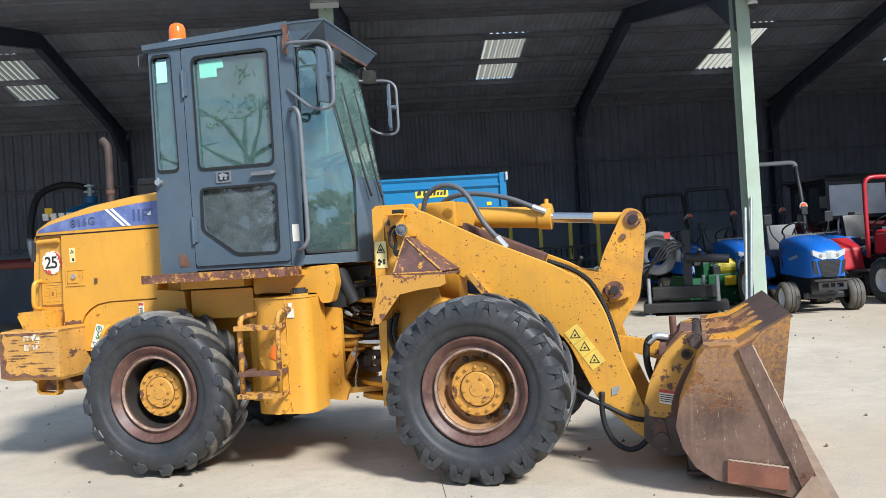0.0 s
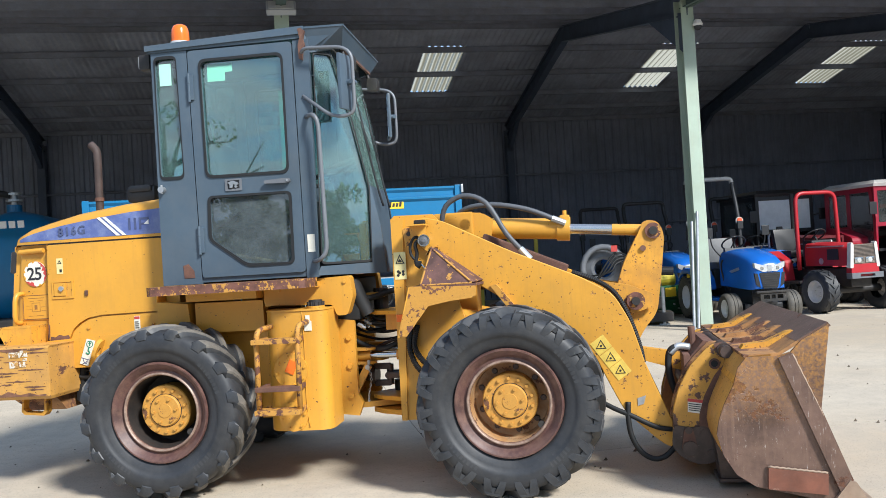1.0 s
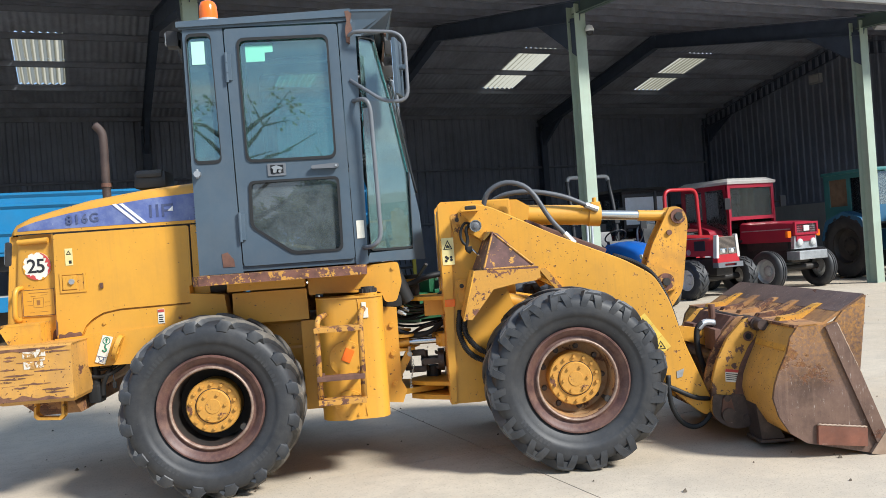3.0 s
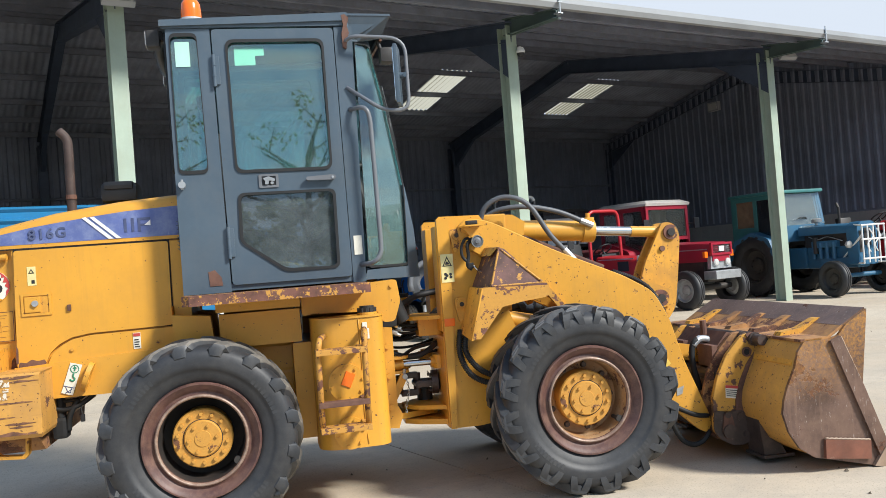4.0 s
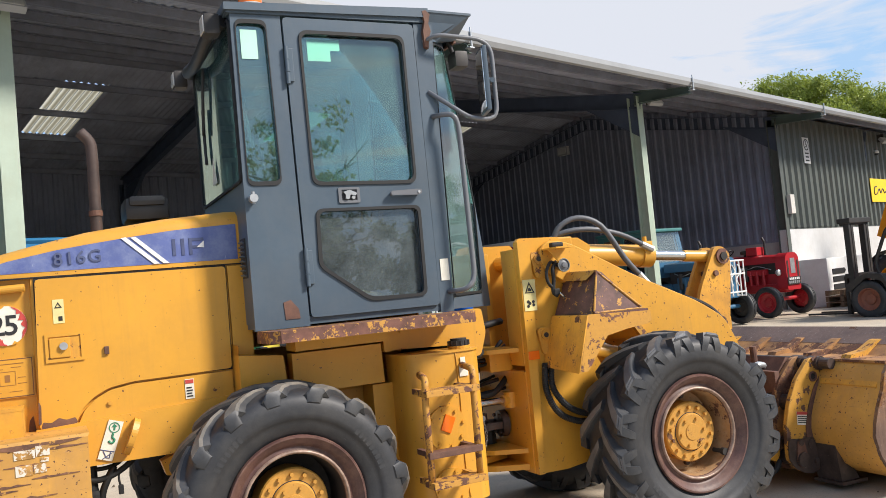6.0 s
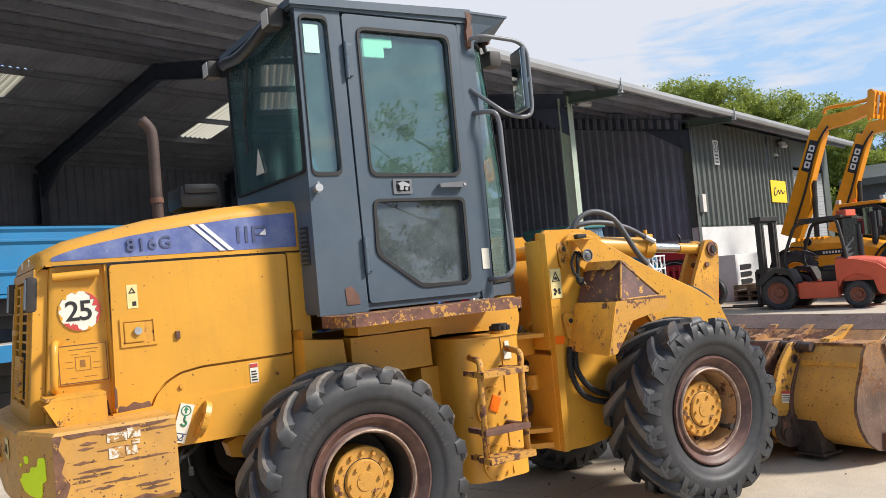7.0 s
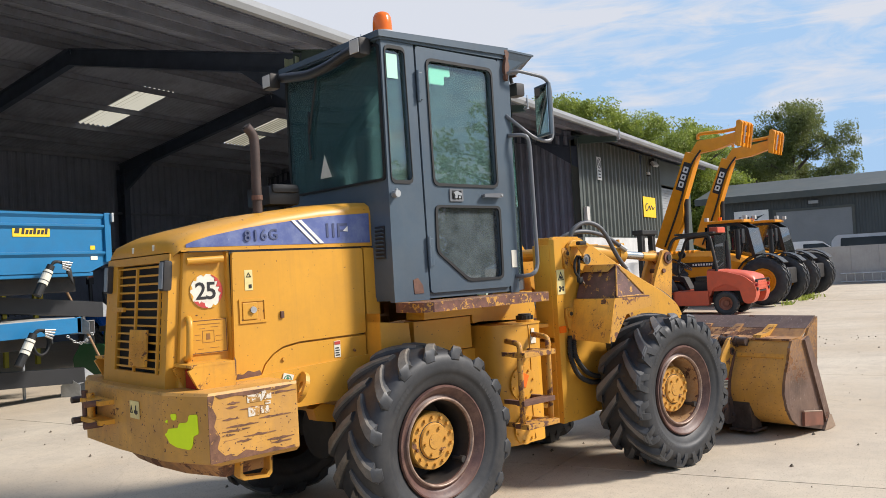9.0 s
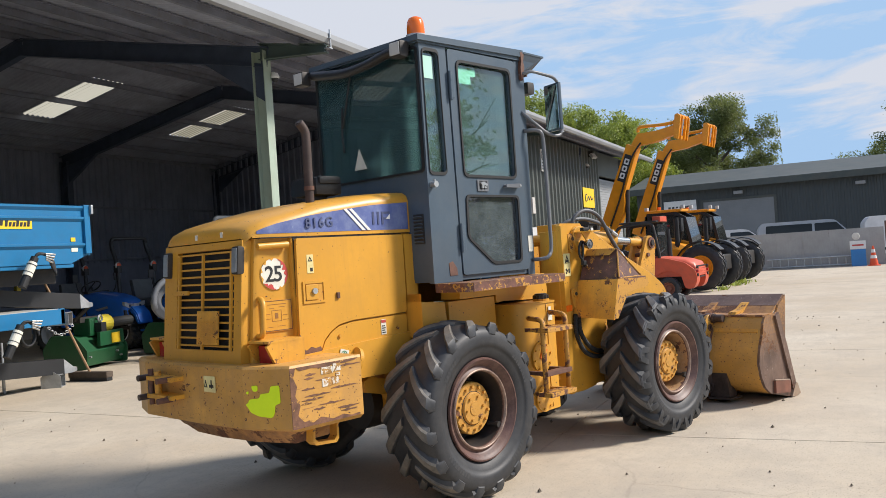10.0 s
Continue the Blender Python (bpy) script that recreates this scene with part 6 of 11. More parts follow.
for k in range(3):
    a = 2 * math.pi * k / 3
    rod(bm, (0, 0, 0), (0.2 * math.cos(a), 0.2 * math.sin(a), 0), 0.012)
part("steering_wheel", bm, M["black"], col, "", pose(0.965, 0, 2.02, 0, -24, 0))
rp("console", box(B(), (0.25, 0.29, 1.345), (0.95, 0.45, 1.86), 0.03), "black", smooth=40)
rp("dashboard", box(B(), (1.06, -0.24, 1.345), (1.20, 0.24, 1.66), 0.04), "black", smooth=40)
bm = B()
for x, y in ((0.78, 0.33), (0.86, 0.36), (0.9, 0.31)):
    rod(bm, (x, y, 1.85), (x + 0.05, y - 0.01, 2.03), 0.009)
    rod(bm, (x + 0.05, y - 0.01, 2.02), (x + 0.055, y - 0.01, 2.06), 0.02)
rp("levers", bm, "black")
bm = tube(B(), [(0.3, -0.38, 1.5), (0.5, -0.36, 1.46), (0.75, -0.33, 1.40)], 0.016, 8)
rp("broom_handle", bm, "rim_in")

# ---- platform, cab base, tank and ladder ----
bm = slab(B(), [(-0.03, -0.79), (0.90, -0.79), (0.93, -0.76), (0.93, -0.51), (-0.07, -0.51), (-0.07, -0.75)], 1.268, 1.322, axes="xy")
rp("step_platform", bm, "rust_yellow", "rusty steel step under the cab door")
bm = slab(B(), [(-0.07, 0.51), (0.93, 0.51), (0.93, 0.79), (-0.07, 0.79)], 1.268, 1.322, axes="xy")
rp("step_platform", bm, "rust_yellow")
for sd in (-1, 1):
    bm = slab(B(), [(-0.15, 1.268), (-0.15, 1.22), (0.055, 1.20), (0.075, 0.99), (0.0, 0.985), (-0.15, 1.0)], sd * 0.30, sd * 0.46)
    rp("cab_mount", bm, "yellow")
    bm = slab(B(), [(0.09, 1.215), (0.55, 1.215), (0.55, 1.268), (0.93, 1.264), (0.93, 1.30), (0.09, 1.30)], sd * 0.40, sd * 0.56)
    rp("cab_sill", bm, "yellow")
    bm = slab(B(), [(0.10, 1.20), (0.55, 1.20), (0.555, 1.01), (0.10, 1.01)], sd * 0.36, sd * 0.45)
    rp("battery_box", bm, "yellow")
    bm = slab(B(), rounded([(0.56, 1.30), (1.125, 1.322), (1.14, 1.195), (1.10, 1.078), (1.03, 1.075), (1.005, 1.145), (0.62, 1.16), (0.565, 1.15)], 0.02, 3), sd * 0.365, sd * 0.455)
    for x, z in ((1.09, 1.285), (0.66, 1.25)):
        rod(bm, (x, sd * 0.455, z), (x, sd * 0.466, z), 0.012, seg=6)
    rp("cab_bracket", bm, "yellow", smooth=None)
    bm = slab(B(), [(0.5, 1.0), (0.98, 1.0), (0.98, 0.45), (0.5, 0.45)], sd * 0.25, sd * 0.42)
    rp("frame_cheek", bm, "yellow")
    bm = B()
    pln = [(0.605, sd * 0.36), (0.605, sd * 0.52)] + [(0.725 - 0.12 * math.cos(a), sd * (0.52 + 0.12 * math.sin(a))) for a in [math.pi / 12 * k for k in range(1, 7)]] + [(0.93 + 0.08 * math.sin(a), sd * (0.56 + 0.08 * math.cos(a))) for a in [math.pi / 8 * k for k in range(0, 5)]] + [(1.01, sd * 0.36)]
    loft(bm, [[(x, y, 0.402) for x, y in pln], [(x, y, 1.126) for x, y in pln]])
    loft(bm, [[(x * 1.012 - 0.0096, y * 1.012, 1.126) for x, y in pln], [(x * 1.012 - 0.0096, y * 1.012, 1.136) for x, y in pln]])
    tank = rp("fuel_tank" if sd < 0 else "oil_tank", bm, "yellow", "yellow steel tank with filler cap and ladder", 40)
    bm = rod(B(), (0.925, sd * 0.555, 1.136), (0.925, sd * 0.555, 1.15), 0.056, seg=20)
    sp("filler_neck", bm, "yellow", tank)
    bm = rod(B(), (0.925, sd * 0.555, 1.15), (0.925, sd * 0.555, 1.176), 0.052, seg=20)
    rod(bm, (0.925, sd * 0.555, 1.176), (0.925, sd * 0.555, 1.186), 0.042, seg=20)
    for k in range(14):
        a = 2 * math.pi * k / 14
        rod(bm, (0.925 + 0.052 * math.cos(a), sd * 0.555 + 0.052 * math.sin(a), 1.152), (0.925 + 0.052 * math.cos(a), sd * 0.555 + 0.052 * math.sin(a), 1.175), 0.004, seg=6)
    sp("filler_cap", bm, "dark", tank)
    ym = sd * 0.645
    bm = rod(B(), (0.775, sd * 0.64, 0.77), (0.775, sd * 0.652, 0.77), 0.105, seg=28)
    for k in range(8):
        a = 2 * math.pi * k / 8 + 0.2
        rod(bm, (0.775 + 0.088 * math.cos(a), sd * 0.65, 0.77 + 0.088 * math.sin(a)), (0.775 + 0.088 * math.cos(a), sd * 0.663, 0.77 + 0.088 * math.sin(a)), 0.008, seg=6)
    sp("inspection_cover", bm, "yellow", tank)
    bm = rod(B(), (0.775, sd * 0.64, 0.49), (0.775, sd * 0.652, 0.49), 0.09, seg=28)
    for k in range(6):
        a = 2 * math.pi * k / 6 + 0.2
        rod(bm, (0.775 + 0.074 * math.cos(a), sd * 0.65, 0.49 + 0.074 * math.sin(a)), (0.775 + 0.074 * math.cos(a), sd * 0.663, 0.49 + 0.074 * math.sin(a)), 0.008, seg=6)
    sp("inspection_cover", bm, "yellow", tank)
    bm = B()
    obox(bm, pose(0.78, sd * 0.656, 0.79, 0, 25, 0), (-0.028, -0.004, -0.04), (0.028, 0.004, 0.04), 0.003)
    sp("reflector", bm, "amber", tank)
    sp("tank_label", slab(B(), [(0.872, 1.005), (0.918, 1.005), (0.918, 1.062), (0.908, 1.066), (0.908, 1.098), (0.882, 1.098), (0.882, 1.066), (0.872, 1.062)], ym - 0.0015, ym + 0.0015), "sticker", tank)
    bm = tube(B(), [(0.86, sd * 0.6425, 1.12), (0.865, sd * 0.6425, 0.9), (0.86, sd * 0.6425, 0.6), (0.872, sd * 0.6425, 0.42)], 0.003, 5)
    sp("weld_seam", bm, "yellow", tank)
    # ladder
    yl = sd * 0.785
    bm = tube(B(), bent([(0.66, sd * 0.64, 1.04), (0.625, yl, 1.03), (0.615, yl, 0.96), (0.613, yl, 0.55)], 0.05), 0.017, 8, 1)
    ladder = sp("ladder_rail", bm, "ladder", tank, "rusty ladder with flaking yellow paint")
    bm = tube(B(), bent([(0.89, sd * 0.64, 1.06), (0.875, yl, 1.05), (0.868, yl, 0.98), (0.862, yl, 0.55)], 0.05), 0.017, 8, 1)
    sp("ladder_rail", bm, "ladder", tank)
    for z in (0.968, 0.685, 0.55):
        deep = 0.03 if z == 0.685 else 0.055
        bm = box(B(), (0.60, yl - deep, z - 0.018), (0.875, yl + deep, z + 0.012), 0.004)
        for x in (0.625, 0.85):
            box(bm, (x - 0.012, min(sd * 0.64, yl), z - 0.015), (x + 0.012, max(sd * 0.64, yl), z + 0.01))
        sp("ladder_step", bm, "rust" if z == 0.685 else "ladder", tank)
# articulation: hinge plates, pins, steering rams, drive shaft, hoses
for z, x1, w in ((0.455, 1.38, 0.20), (0.74, 1.22, 0.12), (1.16, 1.24, 0.12)):
    bm = slab(B(), [(0.93, -0.26), (1.06, -w - 0.04), (x1, -w * 0.6), (x1 + 0.03, 0), (x1, w * 0.6), (1.06, w + 0.04), (0.93, 0.26)], z, z + 0.035, axes="xy")
    rp("hinge_plate", bm, "yellow")
for sd in (-1, 1):
    y = sd * 0.29
    bm = slab(B(), [(0.94, 0.44), (1.10, 0.42), (1.13, 0.50), (1.10, 0.56), (1.10, 1.03), (0.94, 1.05)], y - 0.02, y + 0.02)
    for z in (0.55, 0.74, 0.92):
        rod(bm, (1.06, y + sd * 0.02, z), (1.06, y + sd * 0.036, z), 0.018, seg=6)
    rp("hinge_cheek", bm, "yellow")
rp("hinge_pin", rod(B(), (1.33, 0, 0.44), (1.33, 0, 0.60), 0.05), "dark")
rp("hinge_pin", rod(B(), (1.22, 0, 1.02), (1.22, 0, 1.22), 0.05), "dark")
for sd in (-1, 1):
    y = sd * 0.19
    bm = rod(B(), (0.90, y, 0.79), (1.17, y, 0.789), 0.034)
    ram = rp("steering_ram", bm, "yellow", "yellow steering ram with bright rod", 40)
    bm = slab(B(), rounded([(1.0, y - 0.06), (1.17, y - 0.06), (1.205, y - 0.02), (1.205, y + 0.02), (1.17, y + 0.06), (1.0, y + 0.06)], 0.02, 2), 0.826, 0.842, axes="xy")
    slab(bm, rounded([(1.0, y - 0.06), (1.17, y - 0.06), (1.205, y - 0.02), (1.205, y + 0.02), (1.17, y + 0.06), (1.0, y + 0.06)], 0.02, 2), 0.738, 0.754, axes="xy")
    sp("ram_clevis", bm, "yellow_worn", ram)
    sp("ram_rod", rod(B(), (1.15, y, 0.789), (1.36, y, 0.787), 0.02, seg=16), "steel", ram, smooth=40)
    bm = rod(B(), (1.345, y, 0.787), (1.39, y, 0.787), 0.034, seg=16)
    rod(bm, (1.40, y, 0.745), (1.40, y, 0.83), 0.042, seg=16)
    sp("ram_eye", bm, "yellow", ram, smooth=40)
# drive shaft: tube, two yokes and the cross between them
bm = rod(B(), (0.9, 0.0, 0.64), (1.16, -0.06, 0.646), 0.04)
rod(bm, (1.40, -0.10, 0.648), (1.62, -0.08, 0.648), 0.05)
rod(bm, (1.14, -0.06, 0.646), (1.18, -0.065, 0.646), 0.062, seg=18)
rod(bm, (1.36, -0.095, 0.648), (1.40, -0.1, 0.648), 0.075, seg=18)
for x, dz, dy in ((1.22, 0.055, 0.0), (1.32, 0.0, 0.055)):
    for k in (-1, 1):
        obox(bm, pose(x, -0.08 + dy * k, 0.647 + dz * k, 0, 0, -6), (-0.055, -0.02, -0.02), (0.055, 0.02, 0.02), 0.008)
rod(bm, (1.27, -0.08, 0.58), (1.27, -0.08, 0.714), 0.024, seg=12)
rod(bm, (1.27, -0.147, 0.647), (1.27, -0.013, 0.647), 0.024, seg=12)
for k in range(6):
    a = 2 * math.pi * k / 6
    rod(bm, (1.355, -0.095 + 0.055 * math.cos(a), 0.648 + 0.055 * math.sin(a)), (1.342, -0.095 + 0.055 * math.cos(a), 0.648 + 0.055 * math.sin(a)), 0.011, seg=6)
rp("drive_shaft", bm, "grease", "black greasy drive shaft with universal joint", 35)
bm = B()
box(bm, (0.94, -0.30, 1.03), (1.14, 0.26, 1.30), 0.03)
rod(bm, (1.08, -0.27, 1.28), (1.18, -0.25, 1.06), 0.06, 0.045, seg=14)
rp("transmission", bm, "rubber", "black greasy transmission under the cab", 40)
random.seed(21)
for k in range(12):
    y, z = random.uniform(-0.22, 0.1), random.uniform(0.93, 1.06) if k % 3 else random.uniform(0.84, 0.9)
    pts = [(0.98, y, z + 0.06), (1.14, y + random.uniform(-0.06, 0.06), z - random.uniform(0.0, 0.07)), (1.28, y + random.uniform(-0.05, 0.05), z - random.uniform(0.0, 0.06)), (1.44, y * 0.7, z + random.uniform(-0.02, 0.05))]
    rp("hydraulic_hose", tube(B(), pts, random.choice((0.009, 0.012, 0.017)), 7), random.choice(("rubber", "rubber", "grease")))
for k in range(5):
    a = Vector((1.11 + 0.012 * (k % 3), -0.24 + 0.035 * k, 1.0 + 0.02 * ((k * 2) % 3)))
    bm = rod(B(), a, a + Vector((0.03, -0.01, -0.018)), 0.015, seg=6)
    rod(bm, a + Vector((0.028, -0.009, -0.017)), a + Vector((0.05, -0.012, -0.028)), 0.010, seg=8)
    rp("hose_union", bm, "steel" if k % 2 else "zinc")
bm = tube(B(), [(1.1, -0.25, 1.16), (1.2, -0.2, 1.165), (1.32, -0.05, 1.20), (1.5, 0.02, 1.22)], 0.02, 8)
rp("hydraulic_hose", bm, "rubber")
# articulation lock: a slanting bar with its pin and chain
lock = rp("safety_link", obox(B(), pose(1.10, -0.25, 0.62, 0, 30, 0), (-0.024, -0.018, -0.13), (0.024, 0.018, 0.13), 0.006), "yellow_worn", "yellow articulation lock bar with pin and chain")
bm = rod(B(), (1.163, -0.285, 0.722), (1.163, -0.215, 0.722), 0.016, seg=10)
rod(bm, (1.163, -0.25, 0.735), (1.167, -0.25, 0.765), 0.011, seg=8)
rp("lock_pin", bm, "zinc")
bm = B()
for k in range(13):
    u = k / 12
    c = Vector((1.17 + 0.012 * math.sin(u * 5), -0.272 + 0.006 * math.sin(u * 9), 0.71 - 0.20 * u))
    e = 0.006
    ring = [c + Vector((0 if k % 2 else e * math.cos(a), e * math.cos(a) if k % 2 else 0, 0.011 * math.sin(a))) for a in [math.pi * j / 3 for j in range(7)]]
    tube(bm, ring, 0.0024, 5, 1)
rp("safety_chain", bm, "zinc")

# ---- front frame: towers, chassis, gussets ----
tower_o = [(-0.735, 0.40), (-0.735, 1.655), (-0.715, 1.675), (-0.47, 1.67), (-0.43, 1.62), (-0.40, 1.50), (-0.36, 1.20), (-0.30, 1.0), (-0.22, 0.85), (-0.28, 0.62), (-0.40, 0.42), (-0.55, 0.40)]
tower = {}
for sd in (-1, 1):
    o = sd * 0.305
    bm = slab(B(), tower_o, o - sd * 0.03, o)
    tower[sd] = fp("tower_plate", bm, "yellow", "yellow loader tower plate")
    bm = slab(B(), [(-0.735, 0.40), (-0.735, 1.655), (-0.655, 1.655), (-0.68, 0.98), (-0.70, 0.40)], o, o + sd * 0.018)
    fp("tower_edge", bm, "yellow")
bm = box(B(), (-0.74, -0.28, 0.40), (-0.70, 0.28, 0.95), 0.005)
box(bm, (-0.74, -0.28, 0.98), (-0.70, -0.12, 1.62), 0.005)
box(bm, (-0.74, 0.12, 0.98), (-0.70, 0.28, 1.62), 0.005)
slab(bm, [(-0.72, -0.24), (-0.90, -0.14), (-0.98, -0.06), (-0.98, 0.06), (-0.90, 0.14), (-0.72, 0.24)], 0.415, 0.445, axes="xy")
slab(bm, [(-0.72, -0.24), (-0.90, -0.14), (-0.98, -0.06), (-0.98, 0.06), (-0.90, 0.14), (-0.72, 0.24)], 0.505, 0.53, axes="xy")
slab(bm, [(-0.72, -0.24), (-0.90, -0.16), (-0.98, -0.07), (-0.98, 0.07), (-0.90, 0.16), (-0.72, 0.24)], 1.056, 1.08, axes="xy")
box(bm, (-0.86, -0.10, 0.95), (-0.72, 0.10, 1.056), 0.006)
box(bm, (-0.6, -0.27, 0.42), (0.35, 0.27, 0.50), 0.01)
box(bm, (-0.5, -0.27, 0.50), (0.3, 0.27, 0.80), 0.01)
box(bm, (-0.5, -0.10, 0.80), (-0.25, 0.10, 1.68), 0.01)
fp("front_frame", bm, "yellow")
bm = slab(B(), [(-0.42, 1.55), (-0.42, 1.68), (-0.20, 1.67), (-0.12, 1.62), (-0.14, 1.50)], -0.085, -0.06)
slab(bm, [(-0.42, 1.55), (-0.42, 1.68), (-0.20, 1.67), (-0.12, 1.62), (-0.14, 1.50)], 0.06, 0.085)
fp("tilt_ram_bracket", bm, "yellow")
y1 = -0.323
bm = box(B(), (-0.727, y1 - 0.003, 1.277), (-0.651, y1, 1.447))
st = fp("warning_sticker", bm, "sticker_y", "yellow warning sticker with black pictograms")
bm = slab(B(), [(-0.718, 1.374), (-0.660, 1.374), (-0.689, 1.434)], y1 - 0.005, y1 - 0.003, [[(-0.709, 1.379), (-0.669, 1.379), (-0.689, 1.421)]])
sp("pictogram", bm, "ink", st)
sp("pictogram", slab(B(), [(-0.702, 1.384), (-0.680, 1.384), (-0.676, 1.390), (-0.690, 1.404), (-0.697, 1.398)], y1 - 0.005, y1 - 0.003), "ink", st)
for x, z in ((-0.703, 1.327), (-0.704, 1.303), (-0.694, 1.318), (-0.672, 1.325), (-0.671, 1.308)):
    sp("pictogram", rod(B(), (x, y1 - 0.003, z), (x, y1 - 0.005, z), 0.009, seg=8), "ink", st)
fp("reflector", box(B(), (-0.731, y1 - 0.008, 1.014), (-0.668, y1, 1.060), 0.003), "amber")
for x, z in ((-0.62, 1.545), (-0.62, 1.13)):
    bm = slab(B(), rounded([(x - 0.045, z + 0.05), (x + 0.045, z + 0.05), (x + 0.03, z - 0.09), (x - 0.02, z - 0.1)], 0.03), y1 - 0.004, y1 + 0.02)
    rod(bm, (x, y1, z + 0.01), (x, y1 - 0.016, z + 0.01), 0.026, seg=16)
    ear = fp("pin_keeper", bm, "yellow_worn")
    sp("pin", rod(B(), (x, y1 - 0.014, z + 0.01), (x, y1 - 0.02, z + 0.01), 0.014, seg=12), "dark", ear)
bm = slab(B(), [(-0.60, 1.598), (-0.49, 1.598), (-0.50, 1.545), (-0.53, 1.52)], y1 - 0.09, y1 - 0.08)
box(bm, (-0.60, y1 - 0.18, 1.598), (-0.49, y1 + 0.02, 1.606))
br = fp("lamp_bracket", bm, "yellow")
LY = y1 - 0.06
bm = lathe(B(), [(0.03, 0.001), (0.03, 0.022), (0.0, 0.033), (-0.03, 0.038), (-0.036, 0.037), (-0.036, 0.031)], "y", 22, (-0.512, LY, 1.508))
lamp = sp("side_lamp", bm, "steel", br, "small chrome lamp with trailing wires", 40)
sp("lamp_glass", lathe(B(), [(-0.03, 0.032), (-0.034, 0.02), (-0.035, 0.016), (-0.041, 0.013), (-0.042, 0.001)], "y", 20, (-0.512, LY, 1.508)), "greytube", br)
bm = tube(B(), [(-0.535, LY + 0.03, 1.52), (-0.575, LY, 1.53), (-0.605, LY, 1.48), (-0.60, LY, 1.42), (-0.565, LY, 1.385)], 0.009, 7)
sp("lamp_wire", bm, "rubber", br)
bm = tube(B(), [(-0.53, LY + 0.02, 1.53), (-0.57, LY - 0.01, 1.49), (-0.565, LY, 1.43), (-0.575, LY, 1.37), (-0.55, LY, 1.345)], 0.011, 7)
box(bm, (-0.575, LY - 0.015, 1.35), (-0.54, LY + 0.015, 1.385), 0.006)
sp("lamp_wire", bm, "rubber", br)
bm = tube(B(), [(-0.545, LY, 1.37), (-0.52, LY - 0.01, 1.34), (-0.50, LY, 1.33)], 0.006, 6)
rod(bm, (-0.51, LY, 1.335), (-0.49, LY, 1.32), 0.011)
sp("wire_plug", bm, "steel", br)
sp("hose_elbow", box(B(), (-0.57, LY - 0.03, 1.608), (-0.50, LY + 0.01, 1.635), 0.01), "rubber", br)
for sd in (-1, 1):
    # rusty folded gusset above the wheel
    yi, yo, yt = sd * 0.325, sd * 0.67, sd * 0.60
    bm = loft(B(), [[(-0.455, yi, 1.462), (-0.43, yt, 1.458), (-0.43, yt, 1.446), (-0.455, yi, 1.450)], [(-0.17, yi, 1.25), (-0.20, yo - sd * 0.03, 1.245), (-0.212, yo - sd * 0.03, 1.24), (-0.182, yi, 1.24)]])
    gus = fp("tower_gusset", bm, "gusset", "rust-brown folded steel gusset with a flaking yellow skirt")
    bm = loft(B(), [[(-0.43, yt, 1.458), (-0.40, yt, 1.45), (-0.40, yt - sd * 0.012, 1.45), (-0.43, yt - sd * 0.012, 1.458)], [(-0.50, yo - sd * 0.02, 1.24), (-0.20, yo - sd * 0.03, 1.24), (-0.20, yo - sd * 0.042, 1.24), (-0.50, yo - sd * 0.032, 1.24)]])
    sp("gusset_side", bm, "gusset", gus)
    end = [(-0.452, yi, 1.458), (-0.432, yt - sd * 0.01, 1.454), (-0.505, yo - sd * 0.035, 1.24), (-0.545, yi, 1.24)]
    bm = loft(B(), [end, [(x + 0.012, y, z) for x, y, z in end]])
    sp("gusset_end", bm, "gusset", gus)
    for a, b in (((-0.43, yt, 1.456), (-0.20, yo - sd * 0.028, 1.246)), ((-0.43, yt, 1.456), (-0.50, yo - sd * 0.022, 1.244)), ((-0.455, yi, 1.462), (-0.43, yt, 1.458)), ((-0.50, yo - sd * 0.02, 1.242), (-0.20, yo - sd * 0.028, 1.242))):
        sp("gusset_weld", rod(B(), a, b, 0.006, seg=8), "ladder", gus)
    bm = loft(B(), [[(-0.435, yt, 1.461), (-0.435, yi, 1.466), (-0.455, yi, 1.466), (-0.455, yt - sd * 0.05, 1.461)], [(-0.475, yt - sd * 0.04, 1.415), (-0.475, yi, 1.42), (-0.485, yi, 1.42), (-0.485, yt - sd * 0.07, 1.415)]])
    sp("gusset_lip", bm, "yellow_flaked", gus)
    bm = slab(B(), [(-0.552, yi), (-0.552, yo), (-0.18, yo), (-0.17, yi)], 1.224, 1.238, axes="xy")
    sp("gusset_base", bm, "gusset", gus)
    bm = slab(B(), [(-0.555, 1.24), (-0.36, 1.232), (-0.175, 1.226), (-0.172, 1.172), (-0.20, 1.158), (-0.33, 1.145), (-0.455, 1.122), (-0.48, 1.09), (-0.545, 1.01), (-0.592, 0.953), (-0.637, 0.955)], yo, yo + sd * 0.012)
    sp("gusset_skirt", bm, "yellow_flaked", gus)
    bm = loft(B(), [[(-0.565, yo + sd * 0.012, 1.236), (-0.565, yi, 1.238), (-0.552, yi, 1.238), (-0.552, yo + sd * 0.012, 1.236)], [(-0.645, yo + sd * 0.01, 0.948), (-0.638, yi - sd * 0.02, 0.968), (-0.625, yi - sd * 0.02, 0.968), (-0.632, yo + sd * 0.01, 0.948)]])
    sp("gusset_flap", bm, "yellow_worn", gus)
    bm = slab(B(), [(-0.13, 1.21), (-0.09, 1.215), (0.02, 1.075), (-0.02, 1.06)], yi + sd * 0.02, yi + sd * 0.05)
    sp("gusset_strut", bm, "yellow_flaked", gus)
    # lift ram
    bm = rod(B(), (-0.50, sd * 0.22, 1.06), (0.12, sd * 0.22, 0.92), 0.05, seg=16)
    ram = fp("lift_ram", bm, "yellow", smooth=40)
